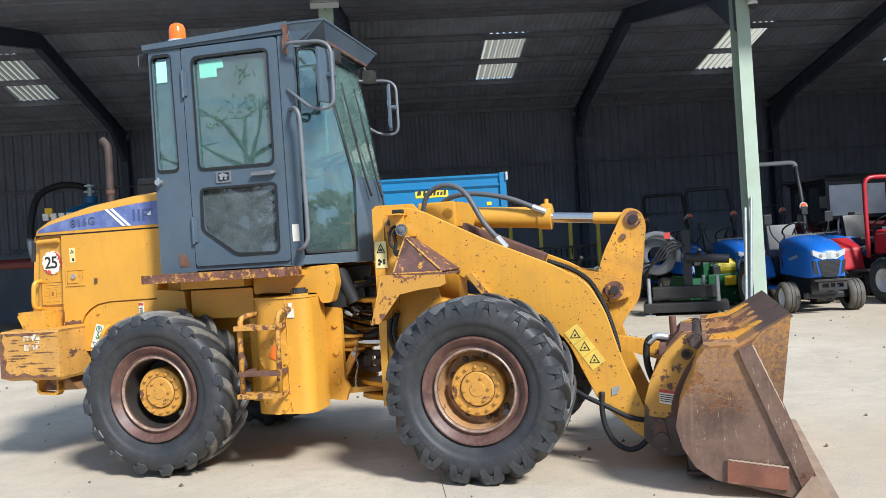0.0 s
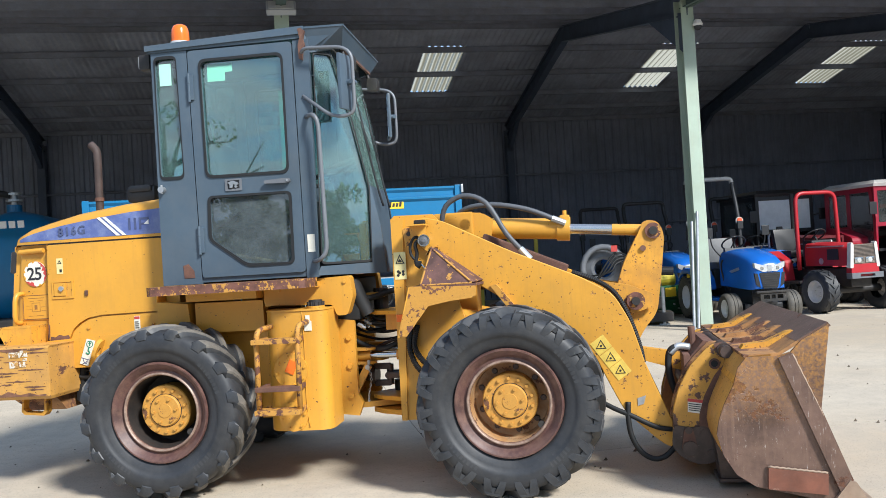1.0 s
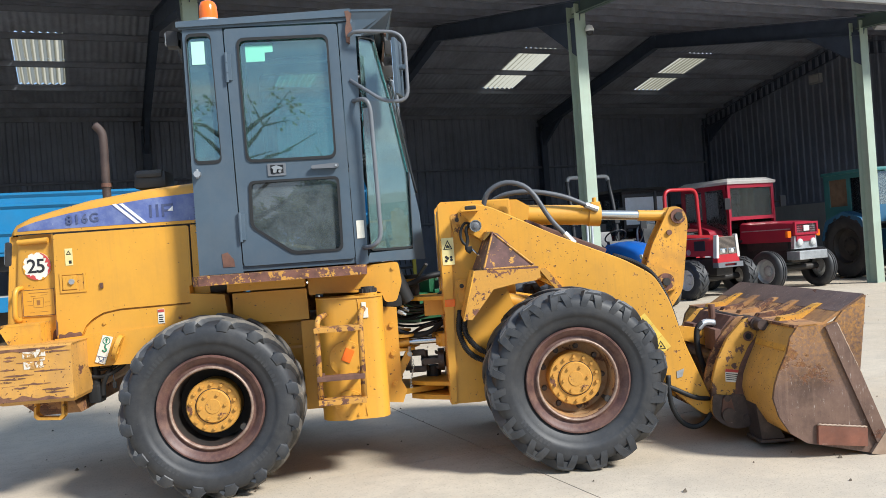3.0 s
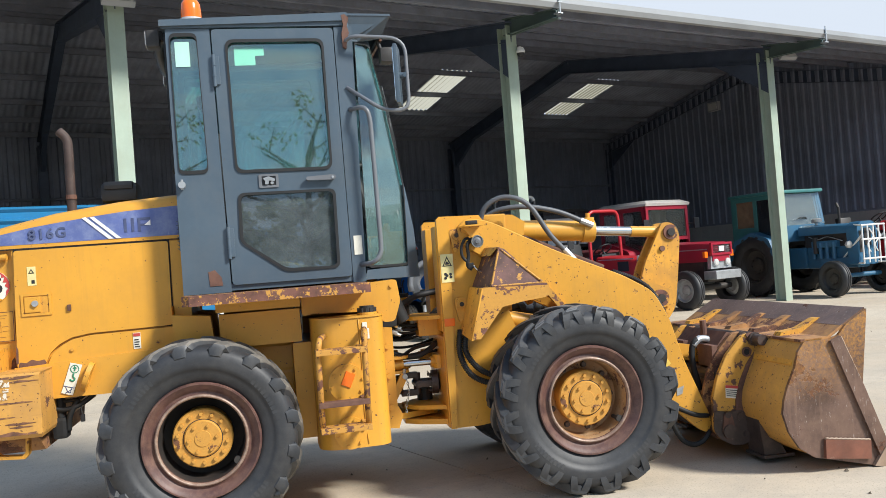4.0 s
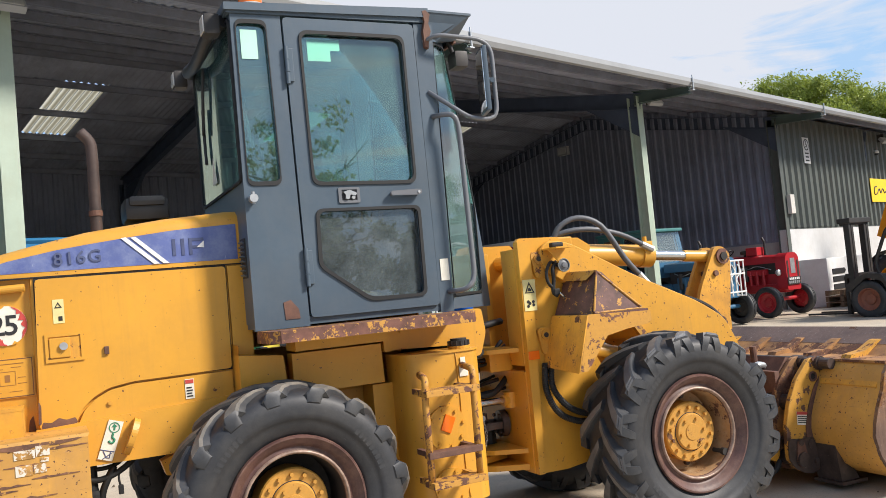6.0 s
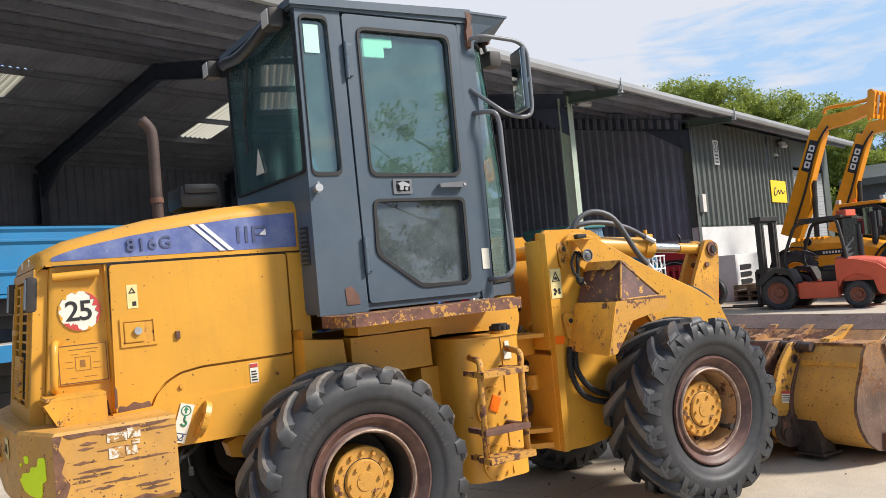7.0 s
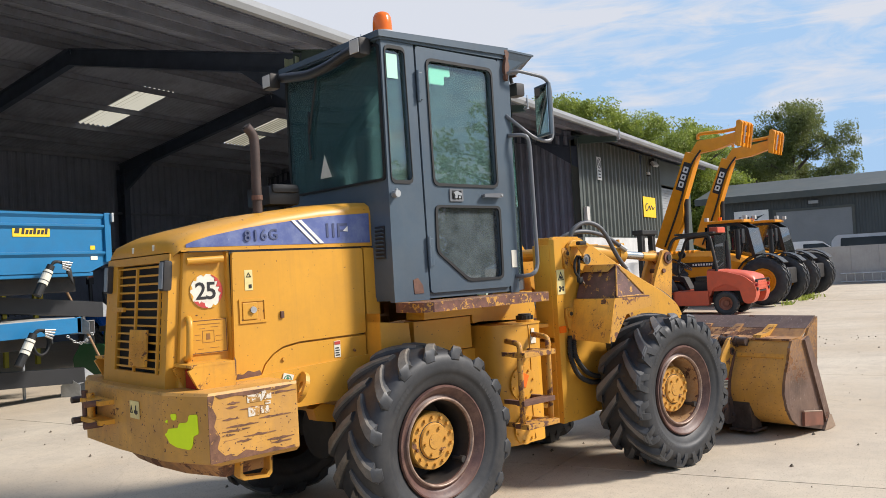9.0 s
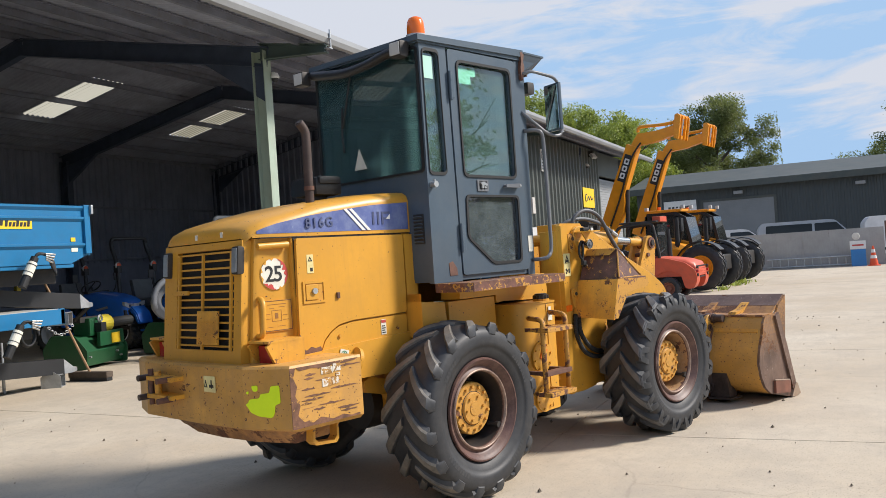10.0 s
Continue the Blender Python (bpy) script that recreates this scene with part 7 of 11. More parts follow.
    sp("ram_rod", rod(B(), (0.12, sd * 0.22, 0.92), (0.42, sd * 0.22, 0.85), 0.028), "steel", ram)
bm = sleeved(B(), [(-0.64, y1 - 0.01, 0.99), (-0.655, y1 - 0.02, 0.85), (-0.60, y1 - 0.03, 0.72), (-0.48, y1 - 0.03, 0.655), (-0.33, y1 - 0.02, 0.64)], 0.019)
fp("brake_hose", bm, "rubber")
bm = sleeved(B(), [(-0.60, y1 - 0.01, 0.99), (-0.62, y1 - 0.03, 0.86), (-0.55, y1 - 0.04, 0.75), (-0.43, y1 - 0.03, 0.69), (-0.31, y1 - 0.02, 0.68)], 0.019)
fp("brake_hose", bm, "rubber")

# ---- lift arms, bell crank, tilt ram ----
arm_o = rounded([(-0.62, 1.60), (-0.55, 1.655), (-0.42, 1.63), (0.008, 1.41), (0.414, 1.232), (0.60, 1.12), (0.69, 0.95), (0.765, 0.68), (0.925, 0.28), (0.89, 0.20), (0.825, 0.235), (0.625, 0.42), (0.53, 0.62), (0.46, 0.78), (0.27, 0.955), (-0.011, 1.095), (-0.25, 1.25), (-0.45, 1.40), (-0.60, 1.50)], 0.06, 3)
for sd in (-1, 1):
    o = sd * 0.345
    bm = slab(B(), arm_o, o - sd * 0.035, o)
    bmesh.ops.bevel(bm, geom=[e for e in bm.edges if len(e.link_faces) == 2 and e.calc_face_angle(0) > 1.2], offset=0.004, segments=1, affect="EDGES")
    arm = fp("lift_arm", bm, "yellow_arm", "yellow lift arm with rusty scratches")
    yo = o + sd * 0.001
    for k in range(3):
        c = Vector((0.508 + 0.052 * k, 0.820 - 0.075 * k))
        u, n = Vector((0.57, -0.82)), Vector((0.82, 0.57))
        bm = slab(B(), [tuple(c + u * a + n * b) for a, b in ((-0.044, -0.048), (0.044, -0.048), (0.044, 0.048), (-0.044, 0.048))], yo, yo + sd * 0.002)
        sp("warning_sticker", bm, "sticker_amber", arm, "yellow warning sticker")
    for k in range(3):
        c = Vector((0.508 + 0.052 * k, 0.820 - 0.075 * k))
        bm = slab(B(), [(c.x - 0.031, c.y - 0.021), (c.x + 0.031, c.y - 0.021), (c.x, c.y + 0.033)], yo + sd * 0.002, yo + sd * 0.004, [[(c.x - 0.024, c.y - 0.017), (c.x + 0.024, c.y - 0.017), (c.x, c.y + 0.025)]])
        sp("pictogram", bm, "ink", arm)
        bm = rod(B(), (c.x, yo + sd * 0.002, c.y - 0.004), (c.x, yo + sd * 0.004, c.y - 0.004), 0.0065, seg=8)
        sp("pictogram", bm, "ink", arm)
    sp("reflective_tape", slab(B(), [(0.70, 0.50), (0.75, 0.515), (0.735, 0.465), (0.70, 0.455)], yo, yo + sd * 0.003), "zinc", arm)
bm = box(B(), (0.20, -0.32, 1.02), (0.36, 0.32, 1.16), 0.02)
fp("arm_cross_tube", bm, "yellow")
fp("arm_pivot", rod(B(), (-0.55, -0.34, 1.56), (-0.55, 0.34, 1.56), 0.045), "yellow")
bm = slab(B(), [(0.30, 1.10), (0.5, 1.2), (0.70, 1.16), (0.84, 1.10), (0.84, 1.02), (0.7, 0.98), (0.36, 0.98)], -0.13, -0.10)
slab(bm, [(0.30, 1.10), (0.5, 1.2), (0.70, 1.16), (0.84, 1.10), (0.84, 1.02), (0.7, 0.98), (0.36, 0.98)], 0.10, 0.13)
fp("crank_bracket", bm, "yellow_worn")
crank_o = rounded([(0.815, 1.555), (0.90, 1.545), (0.935, 1.46), (0.90, 1.20), (0.865, 0.98), (0.78, 0.88), (0.69, 0.72), (0.61, 0.75), (0.64, 1.0), (0.62, 1.12), (0.675, 1.29), (0.79, 1.50)], 0.05, 3)
bm = slab(B(), crank_o, -0.075, -0.045)
slab(bm, crank_o, 0.045, 0.075)
crank = fp("bell_crank", bm, "yellow_worn", "yellow bell crank with rusty pins")
for s, z, r in ((0.867, 1.485, 0.05), (0.735, 1.06, 0.055)):
    bm = rod(B(), (s, -0.155 if r > 0.052 else -0.09, z), (s, 0.155 if r > 0.052 else 0.09, z), r, seg=20)
    sp("pin_boss", bm, "rust_yellow", crank)
    bm = rod(B(), (s, -0.17 if r > 0.052 else -0.10, z), (s, 0.17 if r > 0.052 else 0.10, z), 0.026, seg=16)
    sp("pin", bm, "dark", crank)
bm = rod(B(), (0.80, -0.09, 1.38), (0.80, 0.09, 1.38), 0.018)
sp("grease_bolt", bm, "rust", crank)
bm = rod(B(), (-0.26, 0, 1.575), (0.30, 0, 1.535), 0.067, seg=24)
rod(bm, (0.28, 0, 1.537), (0.36, 0, 1.531), 0.076, seg=24)
bm.verts.ensure_lookup_table()
box(bm, (-0.36, -0.055, 1.52), (-0.22, 0.055, 1.64), 0.02)
box(bm, (0.30, -0.05, 1.58), (0.36, 0.05, 1.62), 0.008)
rod(bm, (0.33, -0.01, 1.61), (0.33, -0.01, 1.65), 0.014)
ram = fp("tilt_ram", bm, "yellow", "yellow hydraulic tilt ram with chrome rod", smooth=35)
sp("ram_rod", rod(B(), (0.36, 0, 1.531), (0.80, 0, 1.495), 0.032, seg=20), "steel", ram)
sp("ram_collar", rod(B(), (0.62, 0, 1.509), (0.80, 0, 1.495), 0.036, seg=20), "yellow", ram)
sp("ram_pin", rod(B(), (-0.30, -0.1, 1.60), (-0.30, 0.1, 1.60), 0.035, seg=16), "yellow_worn", ram)
for pts in ([(-0.44, -0.18, 1.60), (-0.40, -0.2, 1.72), (-0.28, -0.22, 1.775), (-0.14, -0.25, 1.72), (-0.02, -0.28, 1.52), (0.08, -0.29, 1.40)],
            [(-0.42, 0.02, 1.62), (-0.30, -0.06, 1.70), (-0.12, -0.09, 1.715), (0.1, -0.09, 1.67), (0.28, -0.08, 1.59)]):
    h = fp("ram_hose", tube(B(), pts, 0.0165, 8), "hose_grey", smooth=None)
    a, b = Vector(pts[-2]), Vector(pts[-1])
    d = (b - a).normalized()
    sp("hose_fitting", rod(B(), b - d * 0.03, b + d * 0.06, 0.021, seg=8), "zinc", h)
fp("ram_guard", obox(B(), pose(0.08, -0.17, 1.40, 0, 24, 0), (-0.28, -0.05, -0.05), (0.28, 0.05, 0.02), 0.01), "rust")
bm = sleeved(B(), [(0.36, -0.292, 1.262), (0.50, -0.29, 1.205), (0.61, -0.29, 1.12), (0.685, -0.29, 0.97), (0.735, -0.29, 0.80), (0.75, -0.285, 0.70)], 0.017)
fp("arm_hose", bm, "rubber")

# ---- quick hitch ----
hitch_o = rounded([(1.118, 0.81), (1.182, 0.815), (1.254, 0.771), (1.255, 0.714), (1.227, 0.65), (1.169, 0.60), (1.107, 0.49), (1.075, 0.40), (1.08, 0.33), (1.135, 0.26), (1.134, 0.163), (1.077, 0.135), (0.997, 0.137), (0.92, 0.178), (0.876, 0.237), (0.885, 0.343), (0.888, 0.434), (0.928, 0.564), (1.0, 0.693)], 0.03, 3)
shoe_o = rounded([(0.886, 0.36), (0.98, 0.342), (1.075, 0.35), (1.137, 0.26), (1.136, 0.163), (1.077, 0.132), (0.997, 0.134), (0.918, 0.176), (0.873, 0.237)], 0.03, 3)
strap_o = rounded([(1.13, 0.81), (1.182, 0.823), (1.263, 0.776), (1.264, 0.71), (1.237, 0.645), (1.177, 0.597), (1.115, 0.488), (1.083, 0.40), (1.088, 0.33), (1.03, 0.33), (1.035, 0.42), (1.068, 0.52), (1.13, 0.635), (1.19, 0.70), (1.19, 0.752), (1.15, 0.785)], 0.02, 2)
for sd in (-1, 1):
    for o in (0.43, 0.30):
        bm = slab(B(), hitch_o, sd * o - 0.016, sd * o + 0.016)
        bmesh.ops.bevel(bm, geom=[e for e in bm.edges if len(e.link_faces) == 2 and e.calc_face_angle(0) > 1.2], offset=0.003, segments=1, affect="EDGES")
        pl = fp("hitch_plate", bm, "yellow_chipped" if o > 0.4 else "bucket_top", "worn yellow quick hitch plate")
        for px, pz, r, h in ((1.191, 0.775, 0.043, 0.042), (0.971, 0.225, 0.043, 0.046), (0.969, 0.327, 0.020, 0.04), (1.06, 0.304, 0.028, 0.03), (1.085, 0.197, 0.019, 0.034), (0.935, 0.24, 0.012, 0.03)):
            pin = sp("hitch_pin", rod(B(), (px, sd * o - h, pz), (px, sd * o + h, pz), r, seg=16), "grease", pl)
        sp("pin_bush", lathe(B(), [(sd * o - 0.02, 0.02), (sd * o - 0.024, 0.021), (sd * o - 0.024, 0.031), (sd * o + 0.024, 0.031), (sd * o + 0.024, 0.021), (sd * o + 0.02, 0.02)], "y", 18, (1.135, 0, 0.70)), "rust", pl)
        sp("bush_hole", rod(B(), (1.135, sd * o - 0.0185, 0.70), (1.135, sd * o + 0.0185, 0.70), 0.02, seg=14), "rubber", pl)
        if o == 0.43:
            sp("hitch_shoe", slab(B(), shoe_o, sd * 0.447, sd * 0.455), "grease", pl)
            sp("shoe_link", slab(B(), rounded([(0.945, 0.34), (0.99, 0.345), (1.015, 0.225), (0.99, 0.175), (0.945, 0.18), (0.925, 0.225)], 0.02, 3), sd * 0.455, sd * 0.466), "rust", pl)
            sp("hitch_strap", slab(B(), strap_o, sd * 0.447, sd * 0.454), "rust", pl)
            lab = sp("label", slab(B(), [(0.972, 0.43), (1.06, 0.416), (1.066, 0.494), (0.976, 0.508)], sd * 0.447, sd * 0.4495), "sticker", pl)
            sp("label_head", slab(B(), [(0.974, 0.49), (1.064, 0.477), (1.066, 0.494), (0.976, 0.508)], sd * 0.4495, sd * 0.4505), "redink", lab)
            for k in range(4):
                sp("label_line", slab(B(), [(0.978, 0.440 + 0.012 * k), (1.056, 0.428 + 0.012 * k), (1.056, 0.433 + 0.012 * k), (0.978, 0.445 + 0.012 * k)], sd * 0.4495, sd * 0.4505), "dark", lab)
bm = rod(B(), (1.191, -0.55, 0.775), (1.191, 0.55, 0.775), 0.034, seg=16)
rod(bm, (1.02, -0.42, 0.55), (1.02, 0.42, 0.55), 0.05, seg=16)
rod(bm, (0.971, -0.42, 0.225), (0.971, 0.42, 0.225), 0.045, seg=16)
box(bm, (0.99, -0.28, 0.28), (1.05, 0.28, 0.52), 0.01)
fp("hitch_cross_tube", bm, "grease")
bm = slab(B(), [(1.0, 0.70), (1.10, 0.815), (1.17, 0.80), (1.10, 0.76), (1.04, 0.68)], -0.28, 0.28)
box(bm, (0.98, -0.30, 0.60), (1.02, -0.10, 0.74), 0.01)
box(bm, (0.98, 0.10, 0.60), (1.02, 0.30, 0.74), 0.01)
fp("hitch_cover", bm, "rust", "rust-brown hitch cover plate", 30)
bm = slab(B(), rounded([(0.70, 0.70), (0.66, 0.78), (1.0, 0.72), (1.08, 0.66), (1.04, 0.60), (0.96, 0.62)], 0.03), -0.04, 0.04)
fp("crank_link", bm, "yellow_worn")
bm = rod(B(), (1.06, -0.05, 0.66), (1.06, -0.05, 0.88), 0.022, seg=10)
rod(bm, (1.06, -0.05, 0.70), (1.06, -0.05, 0.76), 0.04, seg=8)
fp("locking_pin", bm, "rust")
bm = tube(B(), [(1.02, -0.16, 0.76), (0.94, -0.18, 0.77), (0.905, -0.18, 0.72), (0.905, -0.18, 0.60), (0.95, -0.16, 0.45)], 0.02, 8)
h = fp("hitch_hose", bm, "rubber")
sp("hose_fitting", tube(B(), [(1.03, -0.16, 0.765), (0.96, -0.176, 0.775), (0.912, -0.18, 0.735)], 0.023, 8), "zinc", h)
bm = tube(B(), [(0.45, -0.30, 0.50), (0.556, -0.34, 0.445), (0.66, -0.36, 0.40), (0.80, -0.36, 0.33), (0.90, -0.34, 0.31)], 0.015, 8)
fp("looped_hose", bm, "rubber")
bm = tube(B(), [(0.645, -0.35, 0.48), (0.64, -0.36, 0.38), (0.655, -0.36, 0.275), (0.705, -0.36, 0.185), (0.777, -0.36, 0.145), (0.843, -0.36, 0.162), (0.90, -0.35, 0.215)], 0.016, 8)
fp("looped_hose", bm, "rubber")

# ---- bucket ----
W2 = 0.915
back_c = [(1.36, 0.80), (1.24, 0.792), (1.195, 0.735), (1.17, 0.655), (1.115, 0.545), (1.085, 0.47), (1.072, 0.396), (1.08, 0.34), (1.10, 0.285), (1.155, 0.194), (1.245, 0.135), (1.40, 0.098), (1.62, 0.05), (1.72, 0.04)]
inner = [(1.36, 0.78), (1.25, 0.772), (1.212, 0.725), (1.188, 0.648), (1.133, 0.538), (1.104, 0.465), (1.092, 0.396), (1.10, 0.345), (1.118, 0.293), (1.168, 0.208), (1.252, 0.155), (1.405, 0.118), (1.62, 0.07), (1.72, 0.06)]
bm = slab(B(), back_c + inner[::-1], -W2 + 0.02, W2 - 0.02)
bucket = fp("bucket", bm, "yellow_scraped", "rusty steel bucket with scraped yellow back", smooth=40)
side_o = [(1.233, 0.789), (1.385, 0.79), (1.453, 0.808), (1.505, 0.865), (1.645, 0.945), (1.612, 0.72), (1.582, 0.517), (1.717, 0.142), (1.765, 0.056), (1.64, 0.037), (1.42, 0.088), (1.245, 0.128), (1.153, 0.19), (1.095, 0.288), (1.067, 0.396), (1.082, 0.47), (1.11, 0.545), (1.165, 0.65), (1.19, 0.735)]
for sd in (-1, 1):
    bm = slab(B(), side_o, sd * (W2 - 0.022), sd * W2)
    sp("bucket_side", bm, "bucket_side", bucket, "rust-brown bucket side plate")
    bm = loft(B(), [[(x, y, z) for x, z in ((1.388, 0.782), (1.453, 0.806), (1.575, 0.512), (1.702, 0.16), (1.715, 0.075), (1.655, 0.07))] for y in (sd * W2, sd * (W2 + 0.02))])
    brace = sp("side_brace", bm, "bucket", bucket, "thick dark brace plate welded on the bucket side")
    bm = tube(B(), [(1.454 + 0.0106 * k + 0.003 * (k % 2), sd * (W2 + 0.012), 0.80 - 0.0265 * k) for k in range(13)], 0.008, 6, 1)
    sp("weld_bead", bm, "edge", brace)
    bm = slab(B(), [(1.306, 0.228), (1.59, 0.192), (1.584, 0.088), (1.30, 0.12)], sd * W2, sd * (W2 + 0.022))
    wear = sp("wear_plate", bm, "wear_plate", bucket, "red-brown wear plate with a rough weld")
    bm = tube(B(), [(1.305 + 0.0142 * k, sd * (W2 + 0.012), 0.231 - 0.0018 * k + 0.003 * (k % 2)) for k in range(21)], 0.007, 6, 1)
    sp("weld_bead", bm, "edge", wear)
    bm = slab(B(), [(1.60, 0.045), (1.69, 0.16), (1.72, 0.15), (1.775, 0.05), (1.66, 0.036)], sd * (W2 + 0.001), sd * (W2 + 0.024))
    sp("corner_tip", bm, "edge", bucket)
bm = slab(B(), [(1.485, 0.862), (1.503, 0.848), (1.657, 0.932), (1.642, 0.952)], -W2 + 0.02, W2 - 0.02)
sp("spill_guard", bm, "bucket", bucket, "rust-brown spill plate along the bucket top")
bm = slab(B(), [(1.225, 0.785), (1.40, 0.79), (1.505, 0.852), (1.494, 0.866), (1.392, 0.804), (1.225, 0.80)], -W2 + 0.02, W2 - 0.02)
sp("top_plate", bm, "bucket_top", bucket)
for y in (-0.60, -0.30, 0.0, 0.30, 0.60):
    bm = slab(B(), [(1.25, 0.795), (1.39, 0.80), (1.50, 0.86), (1.545, 0.89), (1.50, 0.885), (1.39, 0.836), (1.27, 0.822)], y - 0.035, y + 0.035)
    sp("rib", bm, "yellow_worn" if abs(y) > 0.5 else "bucket_top", bucket)
for y in (-0.87, 0.47):
    sp("back_plate", slab(B(), [(1.165, 0.66), (1.235, 0.786), (1.245, 0.70), (1.19, 0.62)], y, y + 0.4), "yellow_worn", bucket)
bm = slab(B(), [(1.60, 0.046), (1.81, 0.037), (1.81, 0.048), (1.62, 0.072)], -W2, W2)
sp("cutting_edge", bm, "edge", bucket, "worn pale cutting edge")
for y in (-0.60, 0.42):
    bm = slab(B(), [(1.09, 0.33), (1.125, 0.34), (1.26, 0.085), (1.115, 0.085)], y, y + 0.18)
    box(bm, (1.10, y - 0.02, 0.07), (1.30, y + 0.2, 0.09), 0.004)
    sp("hook_plate", bm, "grease", bucket)
for k in range(9):
    sp("edge_bolt", rod(B(), (1.745, -0.8 + 0.2 * k, 0.045), (1.745, -0.8 + 0.2 * k, 0.056), 0.017, 0.013, 10), "rust", bucket)


# ---- paints and surfaces of the other machines ----
def gloss(name, colour, rough=0.32, dirty=0.3, rust=0.0):
    return surface(name, colour, rough, vary=0.08, scale=3, dirty=dirty, dirt=[c * 0.5 + 0.04 for c in colour], rust=rust, rust_scale=10, bump=0.03)


M.update({
    "tractor_blue": gloss("tractor_blue", (0.014, 0.125, 0.50), 0.25, 0.15),
    "trailer_blue": gloss("trailer_blue", (0.006, 0.155, 0.34), 0.4, 0.25),
    "old_blue": gloss("old_blue", (0.03, 0.13, 0.24), 0.5, 0.5, 0.1),
    "orange_dusty": gloss("dusty_orange_rim", (0.30, 0.10, 0.055), 0.7, 0.8, 0.3),
    "teal": gloss("teal_cab", (0.05, 0.20, 0.20), 0.5, 0.4),
    "red": gloss("tractor_red", (0.32, 0.015, 0.035)),
    "bright_red": gloss("bright_red", (0.44, 0.018, 0.026), 0.35),
    "maroon": gloss("dark_red", (0.12, 0.012, 0.014)),
    "orange_red": gloss("orange_red", (0.62, 0.10, 0.045), 0.45, 0.4),
    "tele_yellow": gloss("deep_yellow", (0.78, 0.30, 0.008), 0.35, 0.15),
    "implement_green": gloss("implement_green", (0.006, 0.075, 0.026), 0.4, 0.3),
    "cone_yellow": gloss("yellow_cone", (0.62, 0.5, 0.04), 0.4, 0.4),
    "ivory": gloss("ivory_roof", (0.62, 0.6, 0.56), 0.5, 0.4),
    "wood": surface("weathered_wood", (0.20, 0.13, 0.075), 0.8, vary=0.3, scale=6, dirty=0.4, bump=0.3),
    "ply": surface("worn_plywood", (0.42, 0.41, 0.37), 0.8, vary=0.12, scale=2, dirty=0.4, dirt=(0.3, 0.28, 0.24)),
    "wood_pale": surface("pale_wood", (0.36, 0.22, 0.12), 0.7, vary=0.15, scale=8),
    "charcoal": surface("charcoal_cladding", (0.05, 0.06, 0.062), 0.55, vary=0.1, scale=0.6, dirty=0.3, dirt=(0.035, 0.04, 0.04)),
    "charcoal_roof": surface("charcoal_roof", (0.055, 0.066, 0.06), 0.6, vary=0.12, scale=0.6, dirty=0.3),
    "shutter": surface("grey_shutter", (0.22, 0.23, 0.235), 0.5, vary=0.08, scale=1),
    "cone_orange": gloss("cone_orange", (0.75, 0.09, 0.02), 0.5),
    "sign_blue": gloss("sign_blue", (0.03, 0.2, 0.5), 0.5),
    "van_white": gloss("van_white", (0.72, 0.73, 0.74), 0.3, 0.15),
    "van_silver": gloss("van_silver", (0.38, 0.42, 0.47), 0.3, 0.15),
    "van_glass": surface("dark_car_glass", (0.02, 0.03, 0.04), 0.08, vary=0.05, bump=0.0),
    "bark": surface("bark", (0.10, 0.075, 0.055), 0.9, vary=0.3, scale=4, bump=0.6, dist=0.01),
    "turf_rubber": surface("dusty_turf_rubber", (0.075, 0.07, 0.06), 0.7, vary=0.3, scale=6, dirty=0.6, dirt=(0.15, 0.13, 0.10), bump=0.3, grain=60),
    "seat_grey": surface("grey_vinyl_seat", (0.075, 0.078, 0.082), 0.5, vary=0.15, scale=6, bump=0.15),
    "headlamp": surface("bright_headlamp", (0.72, 0.74, 0.75), 0.1, metal=0.5, vary=0.1, scale=12, bump=0.02),
    "clod": surface("dark_dry_clods", (0.13, 0.105, 0.075), 0.9, vary=0.3, bump=0.2),
    # Opaque pale colour stands in for sky reflected in a windscreen.
    "hazy": surface("sky_sheen_windscreen", (0.68, 0.71, 0.73), 0.12, vary=0.1, scale=3, dirty=0.3, dirt=(0.45, 0.5, 0.5)),
    "dust_mesh": surface("dusty_grille_mesh", (0.17, 0.135, 0.11), 0.8, vary=0.25, scale=9, bump=0.3, dirty=0.4, dirt=(0.07, 0.06, 0.05)),
    "dark_glass": pane("dark_window", (0.25, 0.3, 0.3), haze=0.03),
    "sign_yellow": gloss("sign_yellow", (0.85, 0.55, 0.02), 0.5, 0.1),
})


def leaf_material(name, low, high):
    m, nt, b = blank(name)
    geo = nt.nodes.new("ShaderNodeNewGeometry")
    nt.links.new(blend(nt, geo.outputs["Random Per Island"], low, high), b.inputs["Base Color"])
    b.inputs["Roughness"].default_value = 0.55
    tr = node(nt, "ShaderNodeBsdfTranslucent", Color=(high[0] * 1.4, high[1] * 1.4, high[2], 1))
    mx = node(nt, "ShaderNodeMixShader", Fac=0.3)
    nt.links.new(b.outputs[0], mx.inputs[1])
    nt.links.new(tr.outputs[0], mx.inputs[2])
    nt.links.new(mx.outputs[0], nt.nodes["Material Output"].inputs["Surface"])
    return m


M["leaf"] = leaf_material("oak_leaves", (0.06, 0.09, 0.03), (0.2, 0.23, 0.08))
M["leaf_light"] = leaf_material("ash_leaves", (0.11, 0.155, 0.03), (0.33, 0.39, 0.085))

WHEELS = {}


